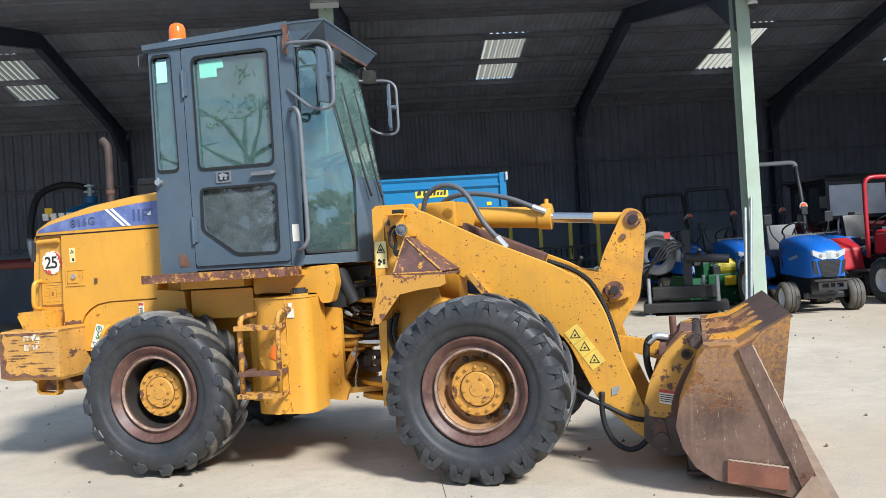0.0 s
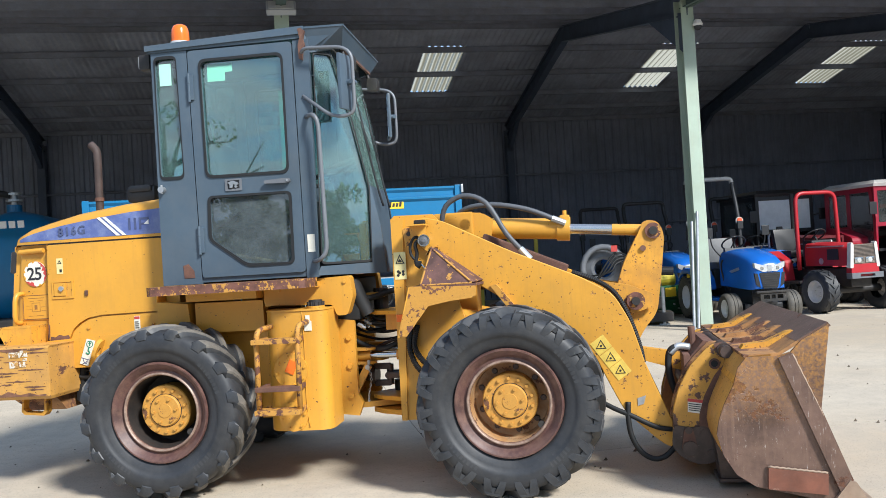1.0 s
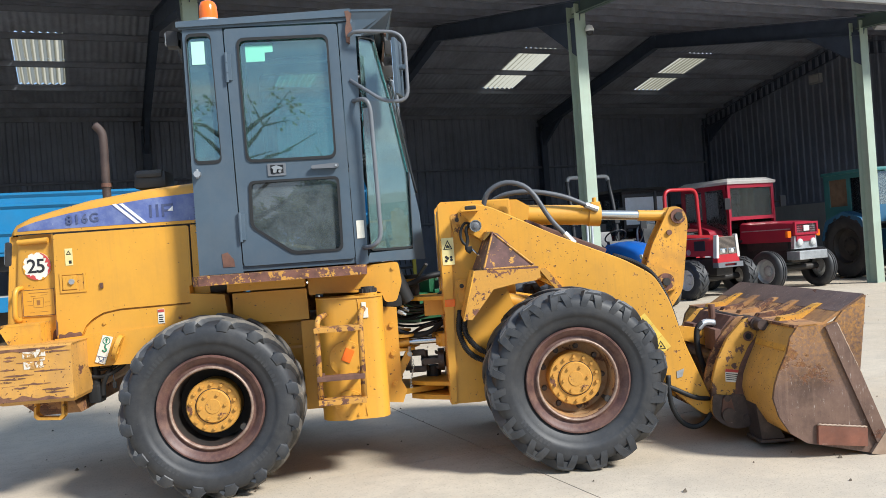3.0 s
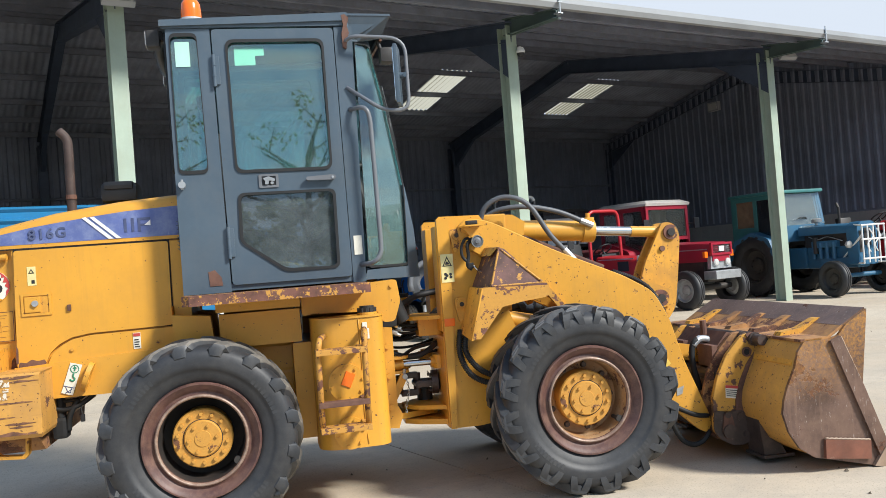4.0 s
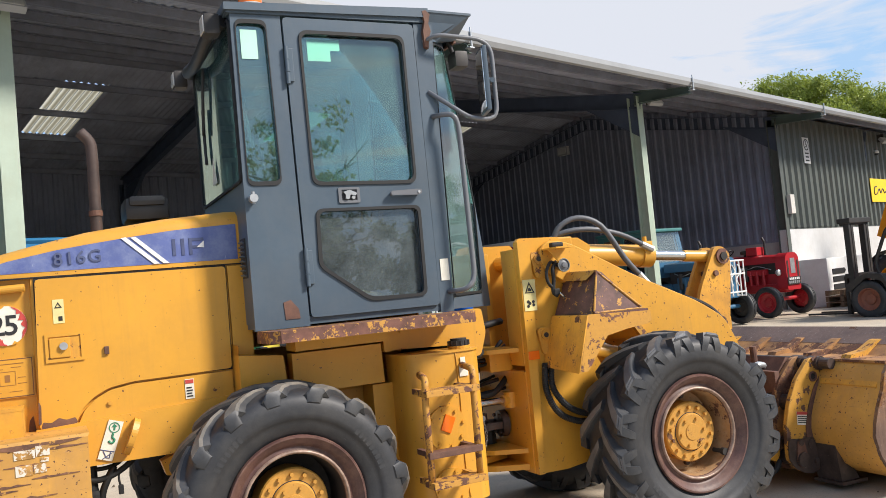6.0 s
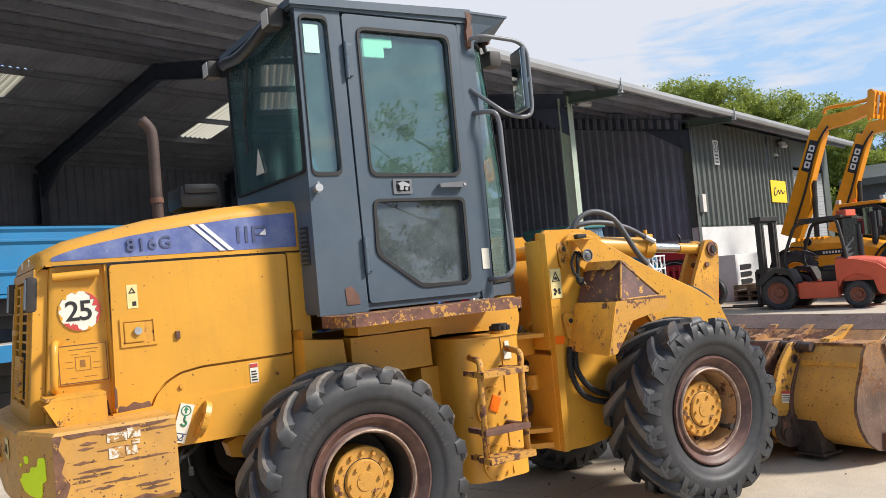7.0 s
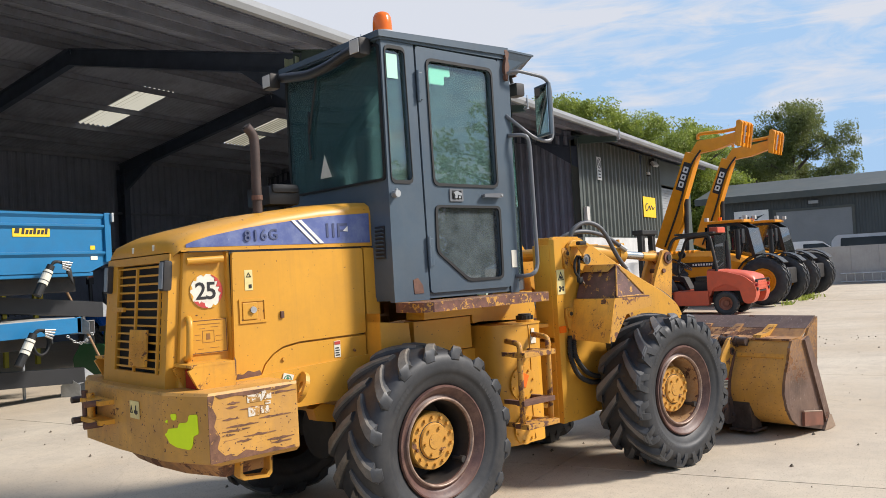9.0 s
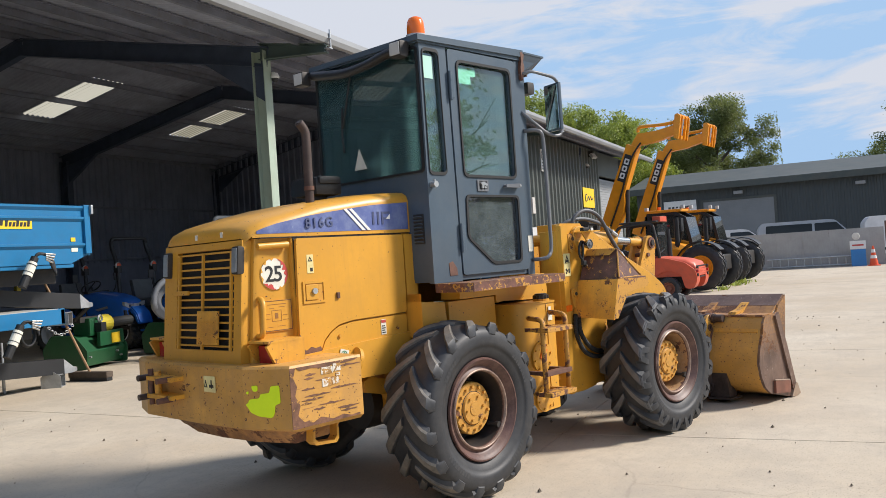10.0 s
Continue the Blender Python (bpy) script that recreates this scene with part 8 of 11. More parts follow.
def wheel(parent, x, y, z, r, w, rim, rim_mat, lugs=0, out=-1, skin="tyre"):
    """A tyre with its rim, axle along y; out: the side of the dish."""
    key = (r, w, rim, rim_mat, lugs, out, skin)
    if key not in WHEELS:
        h = w / 2
        bm = B()
        side = [(-h * 0.75, rim), (-h, rim + (r - rim) * 0.35), (-h * 1.0, rim + (r - rim) * 0.7), (-h * 0.8, r * 0.965), (-h * 0.3, r * (0.95 if lugs else 1.0))]
        if not lugs:
            side = side[:-1] + [(-h * 0.62, r * 0.99), (-h * 0.50, r), (-h * 0.36, r), (-h * 0.32, r * 0.965), (-h * 0.18, r * 0.965), (-h * 0.13, r * 1.005)]
        lathe(bm, side + [(-d, q) for d, q in reversed(side)], seg=36)
        tyre, tread = mesh_of("tyre", bm, M[skin], 40), None
        if lugs:
            bm = B()
            for sd in (-1, 1):
                for i in range(lugs):
                    th = 2 * math.pi * (i + (0.5 if sd > 0 else 0)) / lugs
                    rings = []
                    for u in (0.0, 0.5, 0.92, 1.03):
                        yy, c, top = sd * h * min(0.04 + u, 1.03), th + 0.42 * u, r if u < 0.9 else r * 0.965 if u < 1 else r * 0.9
                        k = 0.05
                        rings.append([(math.cos(c + a) * q, yy, math.sin(c + a) * q) for a, q in ((-k * 1.3, r * 0.9), (-k, top), (k, top), (k * 1.3, r * 0.9))])
                    loft(bm, rings)
            tread = mesh_of("tread_lugs", bm, M["tread"])
        bm = B()
        o = out
        lathe(bm, [(o * h * 0.72, rim * 1.05), (o * h * 0.84, rim * 1.03), (o * h * 0.84, rim * 0.97), (o * h * 0.72, rim * 0.93), (o * h * 0.3, rim * 0.86), (o * h * 0.24, rim * 0.72), (o * h * 0.1, rim * 0.5), (o * h * 0.3, rim * 0.45), (o * h * 0.36, rim * 0.2), (o * h * 0.36, 0.001)], seg=30)
        bolts(bm, (0, 0), rim * 0.36, 6, rim * 0.05, -0.02 * o, o * h * 0.32)
        WHEELS[key] = (tyre, mesh_of("rim", bm, M[rim_mat], 40), tread)
    t = new("tyre", WHEELS[key][0])
    t.parent, t.matrix_local = parent, pose(x, y, z, 0, 17 * (x + y), 0)
    q = new("rim", WHEELS[key][1])
    q.parent = t
    if WHEELS[key][2]:
        g = tagged(new("tread", WHEELS[key][2]), kind="stuff")
        g.parent = t
    return t


def heading(x, y, deg, z=None):
    return pose(x, y, ground_z(y) if z is None else z, 0, 0, deg)


def hood_shape(x0, x1, w, z0, z1, drop=0.06, nose=0.08, c=0.0):
    """A bonnet: x0 rear, x1 nose; rounded top, falling to the nose."""
    rings = []
    for u, k, dz in ((0, 1, 0), (0.4, 1, -drop * 0.25), (0.75, 0.96, -drop * 0.6), (0.93, 0.9, -drop), (1.0, 0.78, -drop - nose)):
        x, h, t = x0 + (x1 - x0) * u, w / 2 * k, z1 + dz
        half = [(h, z0), (h, t - 0.1), (h * 0.93, t - 0.04), (h * 0.72, t - 0.008), (0, t)]
        rings.append([(x, c - y, z) for y, z in half] + [(x, c + y, z) for y, z in reversed(half[:-1])])
    return loft(B(), rings)


def seat_on(parent, x, z, w=0.5, mat="black"):
    bm = box(B(), (x - 0.22, -w / 2, z), (x + 0.22, w / 2, z + 0.12), 0.04)
    part("seat_cushion", bm, M[mat], parent, smooth=50)
    bm = B()
    obox(bm, pose(x - 0.22, 0, z + 0.1, 0, -12, 0), (-0.05, -w / 2, 0), (0.05, w / 2, 0.42), 0.04)
    part("seat_back", bm, M[mat], parent, smooth=50)


def steering(parent, x, z, r=0.19, tilt=-35):
    bm = B()
    tube(bm, [(r * math.cos(2 * math.pi * k / 18), r * math.sin(2 * math.pi * k / 18), 0) for k in range(19)], 0.014, 6, 1)
    rod(bm, (-r, 0, 0), (r, 0, 0), 0.01)
    rod(bm, (0, 0, 0), (0, 0, -0.35), 0.02)
    part("steering_wheel", bm, M["black"], parent, "", pose(x, 0, z, 0, tilt, 0))


def rops(parent, x, z0, z1, w, r, mat, lean=0.0, bulge=0.06):
    bm = tube(B(), bent([(x, -w / 2, z0), (x - lean * 0.5, -w / 2, (z0 + z1) / 2), (x - lean, -w / 2 + bulge * 0.2, z1), (x - lean, w / 2 - bulge * 0.2, z1), (x - lean * 0.5, w / 2, (z0 + z1) / 2), (x, w / 2, z0)], 0.16, 4), r, 8, 1)
    return part("roll_bar", bm, M[mat], parent)


def compact_tractor(m, label, top=2.14):
    t = thing("compact_tractor", label, "tractor", m, group="blue compact tractors in the barn")
    for sd in (-1, 1):
        wheel(t, 1.25, sd * 0.47, 0.235, 0.235, 0.22, 0.135, "van_white", 0, sd, "turf_rubber")
        wheel(t, -0.1, sd * 0.54, 0.37, 0.37, 0.32, 0.19, "van_white", 22, sd, "turf_rubber")
        bm = slab(B(), rounded([(-0.46, 0.52), (-0.42, 0.74), (-0.2, 0.86), (0.2, 0.84), (0.36, 0.70), (0.44, 0.50), (0.36, 0.48), (0.27, 0.66), (0.1, 0.76), (-0.18, 0.77), (-0.36, 0.68), (-0.40, 0.5)], 0.05), sd * 0.34, sd * 0.68)
        bmesh.ops.bevel(bm, geom=[e for e in bm.edges if len(e.link_faces) == 2 and e.calc_face_angle(0) > 1.2], offset=0.02, segments=2, affect="EDGES")
        fender = part("mudguard", bm, M["tractor_blue"], t, smooth=50)
        part("fender_label", box(B(), (0.02, sd * 0.682, 0.70), (0.14, sd * 0.686, 0.76)), M["sign_yellow"], fender)
        bm = box(B(), (0.3, sd * 0.26, 0.34), (0.95, sd * 0.56, 0.385), 0.012)
        part("footplate", bm, M["tractor_blue"], t)
        bm = lathe(B(), [(0.0, 0.001), (0.0, 0.065), (0.02, 0.07), (0.035, 0.06), (0.045, 0.001)], "x", 20, (-0.36, sd * 0.44, 1.62))
        disc = part("indicator_lamp", bm, M["lens"], t, "round indicator lamp, orange below clear")
        part("lamp_sector", lathe(B(), [(0.036, 0.001), (0.046, 0.001), (0.044, 0.045), (0.036, 0.05)], "x", 16, (-0.358, sd * 0.44, 1.628)), M["cone_orange"], disc)
        bm = tube(B(), [(0.62, sd * 0.26, 0.5), (0.66, sd * 0.34, 0.85), (0.72, sd * 0.33, 0.98)], 0.014, 6)
        part("side_lever", bm, M["black"], t)
    rings = []
    for x, h, top_z, z0 in ((0.5, 0.30, 1.13, 0.56), (0.85, 0.305, 1.14, 0.55), (1.2, 0.29, 1.09, 0.53), (1.45, 0.27, 1.03, 0.52), (1.58, 0.25, 0.97, 0.52), (1.64, 0.22, 0.91, 0.53), (1.66, 0.18, 0.86, 0.56)):
        half = [(h, z0), (h, top_z - 0.17), (h * 0.95, top_z - 0.08), (h * 0.78, top_z - 0.025), (h * 0.35, top_z), (0, top_z + 0.004)]
        rings.append([(x, -y, z) for y, z in half] + [(x, y, z) for y, z in reversed(half[:-1])])
    hood = part("bonnet", loft(B(), rings), M["tractor_blue"], t, "glossy blue bonnet", smooth=45)
    for sd in (-1, 1):
        part("hood_stripe", slab(B(), [(0.9, 0.80), (1.25, 0.86), (1.28, 0.82), (0.98, 0.77)], sd * 0.3, sd * 0.308), M["zinc"], hood)
        bm = slab(B(), rounded([(sd * 0.03, 0.79), (sd * 0.10, 0.78), (sd * 0.225, 0.845), (sd * 0.235, 0.925), (sd * 0.11, 0.885), (sd * 0.03, 0.875)], 0.012), 1.60, 1.672, axes="yz")
        lamp = part("headlamp", bm, M["headlamp"], t, "clear wrap-round headlamp", smooth=40)
        part("lamp_bulb", lathe(B(), [(1.672, 0.028), (1.678, 0.024), (1.676, 0.001)], "x", 14, (0, sd * 0.12, 0.835)), M["steel"], lamp)
        bm = slab(B(), rounded([(sd * 0.15, 0.545), (sd * 0.215, 0.59), (sd * 0.235, 0.77), (sd * 0.185, 0.76)], 0.015), 1.62, 1.662, axes="yz")
        part("side_grille", bm, M["black"], t)
    part("nose_trim", slab(B(), [(-0.03, 0.785), (0.03, 0.785), (0.03, 0.88), (-0.03, 0.88)], 1.64, 1.678, axes="yz"), M["zinc"], t)
    bm = slab(B(), rounded([(-0.11, 0.53), (0.11, 0.53), (0.165, 0.77), (-0.165, 0.77)], 0.025), 1.62, 1.668, axes="yz")
    g = part("grille", bm, M["black"], t)
    for k in range(6):
        part("grille_slat", box(B(), (1.667, -0.12 - 0.006 * k, 0.565 + 0.034 * k), (1.673, 0.12 + 0.006 * k, 0.575 + 0.034 * k)), M["dark"], g)
    bm = slab(B(), [(-0.2, 0.34), (0.2, 0.34), (0.2, 0.48), (-0.2, 0.48)], 1.70, 1.74, [[(-0.15, 0.38), (-0.06, 0.38), (-0.06, 0.44), (-0.15, 0.44)], [(-0.03, 0.38), (0.03, 0.38), (0.03, 0.44), (-0.03, 0.44)], [(0.06, 0.38), (0.15, 0.38), (0.15, 0.44), (0.06, 0.44)]], axes="yz")
    box(bm, (1.35, -0.19, 0.40), (1.70, -0.15, 0.46))
    box(bm, (1.35, 0.15, 0.40), (1.70, 0.19, 0.46))
    box(bm, (1.70, -0.26, 0.47), (1.76, 0.26, 0.50), 0.006)
    part("front_weight_frame", bm, M["dark"], t)
    bm = box(B(), (-0.35, -0.2, 0.26), (1.45, 0.2, 0.55), 0.04)
    rod(bm, (1.25, -0.4, 0.24), (1.25, 0.4, 0.24), 0.05)
    rod(bm, (-0.1, -0.4, 0.37), (-0.1, 0.4, 0.37), 0.07)
    box(bm, (1.05, -0.3, 0.2), (1.4, 0.3, 0.3), 0.03)
    part("chassis", bm, M["black"], t)
    part("dash_tower", loft(B(), [[(x0, -0.2, z), (x1, -0.24, z), (x1, 0.24, z), (x0, 0.2, z)] for x0, x1, z in ((0.42, 0.66, 0.45), (0.40, 0.66, 1.0), (0.46, 0.62, 1.16))]), M["black"], t, smooth=40)
    steering(t, 0.40, 1.24)
    seat_on(t, 0.05, 0.82, 0.48, "seat_grey")
    part("seat_box", box(B(), (-0.3, -0.3, 0.5), (0.25, 0.3, 0.82), 0.04), M["black"], t, smooth=40)
    for sd in (-1, 1):
        bm = tube(B(), [(-0.32, sd * 0.44, 0.5), (-0.36, sd * 0.44, 1.55), (-0.50, sd * 0.425, top - 0.2), (-0.52, sd * 0.42, top - 0.05)], 0.04, 8, 2)
        box(bm, (-0.42, sd * 0.44 - 0.05, 1.48), (-0.30, sd * 0.44 + 0.05, 1.62), 0.01)
        bar = part("roll_bar", bm, M["black"], t, "black folding roll bar post")
    bm = tube(B(), bent([(-0.52, -0.42, top - 0.07), (-0.525, -0.40, top + 0.02), (-0.525, 0.40, top + 0.02), (-0.52, 0.42, top - 0.07)], 0.07, 4), 0.038, 8, 1)
    part("top_bar", bm, M["gutter"] if top > 2.2 else M["black"], bar)
    for sd in (-1, 1):
        bm = tube(B(), [(0.55, sd * 0.26, 1.0), (0.58, sd * 0.42, 1.18), (0.58, sd * 0.46, 1.36)], 0.011, 6)
        box(bm, (0.565, sd * 0.41, 1.34), (0.59, sd * 0.53, 1.50), 0.012)
        part("mirror", bm, M["black"], t)
    return t


def small_red_tractor(m):
    t = thing("small_tractor", "small red tractor with roll bar and lugged tyres", "tractor", m)
    for sd in (-1, 1):
        wheel(t, 1.45, sd * 0.6, 0.36, 0.36, 0.24, 0.18, "ivory", 14, sd)
        wheel(t, 0.0, sd * 0.58, 0.48, 0.48, 0.3, 0.26, "ivory", 16, sd)
        bm = slab(B(), rounded([(-0.5, 0.55), (-0.42, 0.95), (0.1, 1.05), (0.45, 0.88), (0.52, 0.5), (0.4, 0.5), (0.33, 0.8), (0.05, 0.93), (-0.35, 0.85), (-0.42, 0.55)], 0.05), sd * 0.36, sd * 0.72)
        part("mudguard", bm, M["bright_red"], t)
    part("bonnet", hood_shape(0.7, 1.75, 0.54, 0.76, 1.17, 0.08, 0.03), M["bright_red"], t, "red bonnet with white surround", smooth=40)
    for sd in (-1, 1):
        bm = slab(B(), rounded([(sd * 0.285, 0.72), (sd * 0.225, 0.72), (sd * 0.195, 1.10), (sd * 0.225, 1.14), (sd * 0.25, 1.12)], 0.015, 2), 1.72, 1.802, axes="yz")
        part("grille_pillar", bm, M["ivory"], t, "white upright of the grille surround")
        lamp = part("headlamp", box(B(), (1.77, sd * 0.105 - 0.085, 0.79), (1.80, sd * 0.105 + 0.085, 0.89), 0.02), M["steel"], t, smooth=40)
        part("lamp_glass", lathe(B(), [(1.80, 0.042), (1.806, 0.034), (1.808, 0.001)], "x", 16, (0, sd * 0.105, 0.84)), M["lens"], lamp)
    part("nose_panel", slab(B(), rounded([(-0.27, 0.58), (0.27, 0.58), (0.255, 0.78), (-0.255, 0.78)], 0.02, 2), 1.68, 1.80, axes="yz"), M["bright_red"], t)
    g = part("grille", slab(B(), [(-0.215, 0.78), (0.215, 0.78), (0.195, 1.10), (-0.195, 1.10)], 1.72, 1.786, axes="yz"), M["dust_mesh"], t, "dusty brown grille mesh")
    for k in range(9):
        part("grille_bar", box(B(), (1.785, -0.2, 0.905 + 0.021 * k), (1.791, 0.2, 0.911 + 0.021 * k)), M["dark"], g)
    for sd in (-1, 1):
        part("side_vent", box(B(), (1.25, sd * 0.262, 0.86), (1.52, sd * 0.272, 1.04), 0.004), M["black"], t)
        part("side_badge", rod(B(), (1.1, sd * 0.265, 0.84), (1.1, sd * 0.274, 0.84), 0.055, seg=18), M["zinc"], t)
        part("bonnet_strip", box(B(), (0.75, sd * 0.268, 1.075), (1.66, sd * 0.274, 1.095), 0.002), M["zinc"], t)
        part("footboard", box(B(), (0.4, sd * 0.3, 0.48), (0.95, sd * 0.6, 0.52), 0.01), M["dark"], t)
    bm = box(B(), (-0.3, -0.2, 0.4), (1.7, 0.2, 0.72), 0.04)
    rod(bm, (1.45, -0.55, 0.36), (1.45, 0.55, 0.36), 0.06)
    part("chassis", bm, M["dark"], t)
    part("front_bumper", slab(B(), [(-0.3, 0.55), (0.3, 0.55), (0.3, 0.64), (-0.3, 0.64)], 1.72, 1.85, [[(-0.14, 0.575), (0.14, 0.575), (0.14, 0.615), (-0.14, 0.615)]], axes="yz"), M["greytube"], t)
    steering(t, 0.62, 1.28)
    bm = box(B(), (0.55, -0.2, 0.7), (0.8, 0.2, 1.2), 0.03)
    part("dash_tower", bm, M["black"], t)
    seat_on(t, 0.05, 0.92, 0.46)
    bm = tube(B(), bent([(-0.3, -0.25, 0.9), (-0.32, -0.25, 1.4), (-0.32, 0.25, 1.4), (-0.3, 0.25, 0.9)], 0.12), 0.022, 8, 1)
    part("seat_hoop", bm, M["zinc"], t)
    rops(t, 0.72, 0.7, 2.03, 0.82, 0.036, "bright_red", 0.02)
    return t


def cab_tractor(m, name, label, body, roof, cab_c, lo_glass="glass_clear", stack=False, front="glass_clear"):
    t = thing(name, label, "tractor", m)
    for sd in (-1, 1):
        wheel(t, 1.8, sd * 0.66, 0.38, 0.38, 0.2, 0.22, "zinc", 0, sd)
        wheel(t, 0.0, sd * 0.72, 0.66, 0.66, 0.36, 0.36, "ivory" if body != "maroon" else "dark", 18, sd)
        bm = slab(B(), rounded([(-0.66, 0.75), (-0.6, 1.2), (0.1, 1.38), (0.6, 1.2), (0.68, 0.75), (0.6, 0.75), (0.5, 1.12), (0.05, 1.28), (-0.5, 1.12), (-0.58, 0.75)], 0.06), sd * 0.5, sd * 0.92)
        part("mudguard", bm, M[body], t)
    part("bonnet", hood_shape(0.8, 2.13, 0.62, 0.9, 1.32, 0.04, 0.01), M[body], t, smooth=40)
    bm = slab(B(), [(-0.3, 1.02), (0.3, 1.02), (0.3, 1.26), (-0.3, 1.26)], 2.11, 2.16, [[(-0.26, 1.06), (0.26, 1.06), (0.26, 1.22), (-0.26, 1.22)]], axes="yz")
    part("grille_surround", bm, M[body], t)
    gr = part("grille", box(B(), (2.08, -0.26, 1.06), (2.13, 0.26, 1.22)), M["zinc"], t)
    part("badge", box(B(), (2.13, -0.07, 1.09), (2.155, 0.07, 1.19), 0.008), M["white"], gr)
    for k in range(4):
        part("grille_bar", box(B(), (2.13, -0.255, 1.075 + 0.04 * k), (2.14, 0.255, 1.085 + 0.04 * k)), M["dark"], gr)
    for sd in (-1, 1):
        part("bonnet_trim", box(B(), (0.85, sd * 0.312, 1.13), (2.06, sd * 0.318, 1.15), 0.002), M["zinc"], t)
        # Dark side plate painted in for the shade beneath the bonnet.
        part("engine_shade", box(B(), (0.95, sd * 0.27, 0.74), (1.95, sd * 0.29, 0.9), 0.01), M["dark"], t)
        part("side_lamp", box(B(), (2.03, sd * 0.33, 0.98), (2.09, sd * 0.42, 1.10), 0.01), M["amber"], t)
    bm = slab(B(), [(-0.3, 0.76), (0.3, 0.76), (0.28, 1.0), (-0.28, 1.0)], 2.03, 2.11, axes="yz")
    nose = part("nose_panel", bm, M["zinc"], t)
    for sd in (-1, 1):
        part("headlamp", lathe(B(), [(2.11, 0.07), (2.15, 0.07), (2.165, 0.05), (2.17, 0.001)], "x", 18, (0, sd * 0.17, 0.88)), M["lens"], nose)
    bm = box(B(), (-0.5, -0.25, 0.5), (1.98, 0.25, 0.95), 0.05)
    rod(bm, (1.8, -0.6, 0.4), (1.8, 0.6, 0.4), 0.06)
    rod(bm, (0, -0.6, 0.66), (0, 0.6, 0.66), 0.11)
    box(bm, (1.0, -0.2, 0.9), (1.7, 0.2, 1.0), 0.02)
    part("chassis", bm, M["dark"], t)
    bm = box(B(), (1.98, -0.36, 0.56), (2.28, 0.36, 0.72), 0.012)
    part("front_weight", bm, M["zinc"], t)
    # cab
    x0, x1, w = -0.5, 0.85, 0.62
    for sd in (-1, 1):
        o = sd * w
        bm = slab(B(), [(x0, 0.95), (x1, 0.95), (x1 + 0.02, 1.55), (x1 - 0.07, 2.1), (x0 + 0.05, 2.1)], o - sd * 0.04, o, [[(x0 + 0.1, 1.40), (0.12, 1.40), (0.12, 2.01), (x0 + 0.12, 2.01)], [(0.2, 1.02), (x1 - 0.06, 1.02), (x1 - 0.05, 1.52), (x1 - 0.13, 2.01), (0.2, 2.01)]])
        part("cab_side", bm, M[cab_c], t)
        bm = slab(B(), [(x0 + 0.1, 1.40), (0.12, 1.40), (0.12, 2.01), (x0 + 0.12, 2.01)], o - sd * 0.024, o - sd * 0.02)
        part("side_window", bm, M[lo_glass], t)
        bm = slab(B(), [(0.2, 1.02), (x1 - 0.06, 1.02), (x1 - 0.05, 1.52), (x1 - 0.13, 2.01), (0.2, 2.01)], o - sd * 0.024, o - sd * 0.02)
        part("door_window", bm, M[lo_glass], t)
        bm = tube(B(), [(x1 - 0.02, o, 1.7), (x1 + 0.12, o + sd * 0.12, 1.72)], 0.012, 6)
        box(bm, (x1 + 0.1, o + sd * 0.05, 1.6), (x1 + 0.13, o + sd * 0.2, 1.82), 0.01)
        part("mirror", bm, M["black"], t)
    for x, nm in ((x1 - 0.02, "windscreen"), (x0 + 0.02, "rear_window")):
        bm = slab(B(), [(-w, 1.38), (w, 1.38), (w, 2.1), (-w, 2.1)], x, x + 0.03, [[(-w + 0.07, 1.45), (w - 0.07, 1.45), (w - 0.07, 2.02), (-w + 0.07, 2.02)]], axes="yz")
        part("window_frame", bm, M[cab_c], t)
        part(nm, slab(B(), [(-w + 0.07, 1.45), (w - 0.07, 1.45), (w - 0.07, 2.02), (-w + 0.07, 2.02)], x + 0.01, x + 0.015, axes="yz"), M[front if nm == "windscreen" else lo_glass], t)
    bm = loft(B(), [[(x0 - 0.06, -w - 0.03, 2.1), (x1 + 0.04, -w - 0.03, 2.1), (x1 + 0.04, w + 0.03, 2.1), (x0 - 0.06, w + 0.03, 2.1)], [(x0 - 0.06, -w - 0.03, 2.15), (x1 + 0.06, -w - 0.03, 2.15), (x1 + 0.06, w + 0.03, 2.15), (x0 - 0.06, w + 0.03, 2.15)], [(x0 + 0.05, -w + 0.1, 2.22), (x1 - 0.08, -w + 0.1, 2.22), (x1 - 0.08, w - 0.1, 2.22), (x0 + 0.05, w - 0.1, 2.22)]])
    part("cab_roof", bm, M[roof], t)
    part("cab_floor", box(B(), (x0, -w + 0.05, 0.93), (x1, w - 0.05, 0.98)), M["black"], t)
    steering(t, 0.55, 1.5)
    seat_on(t, 0.0, 1.2)
    if stack:
        part("exhaust_pipe", rod(B(), (1.4, -0.2, 1.4), (1.4, -0.2, 2.1), 0.035), M["dark"], t)
    return t


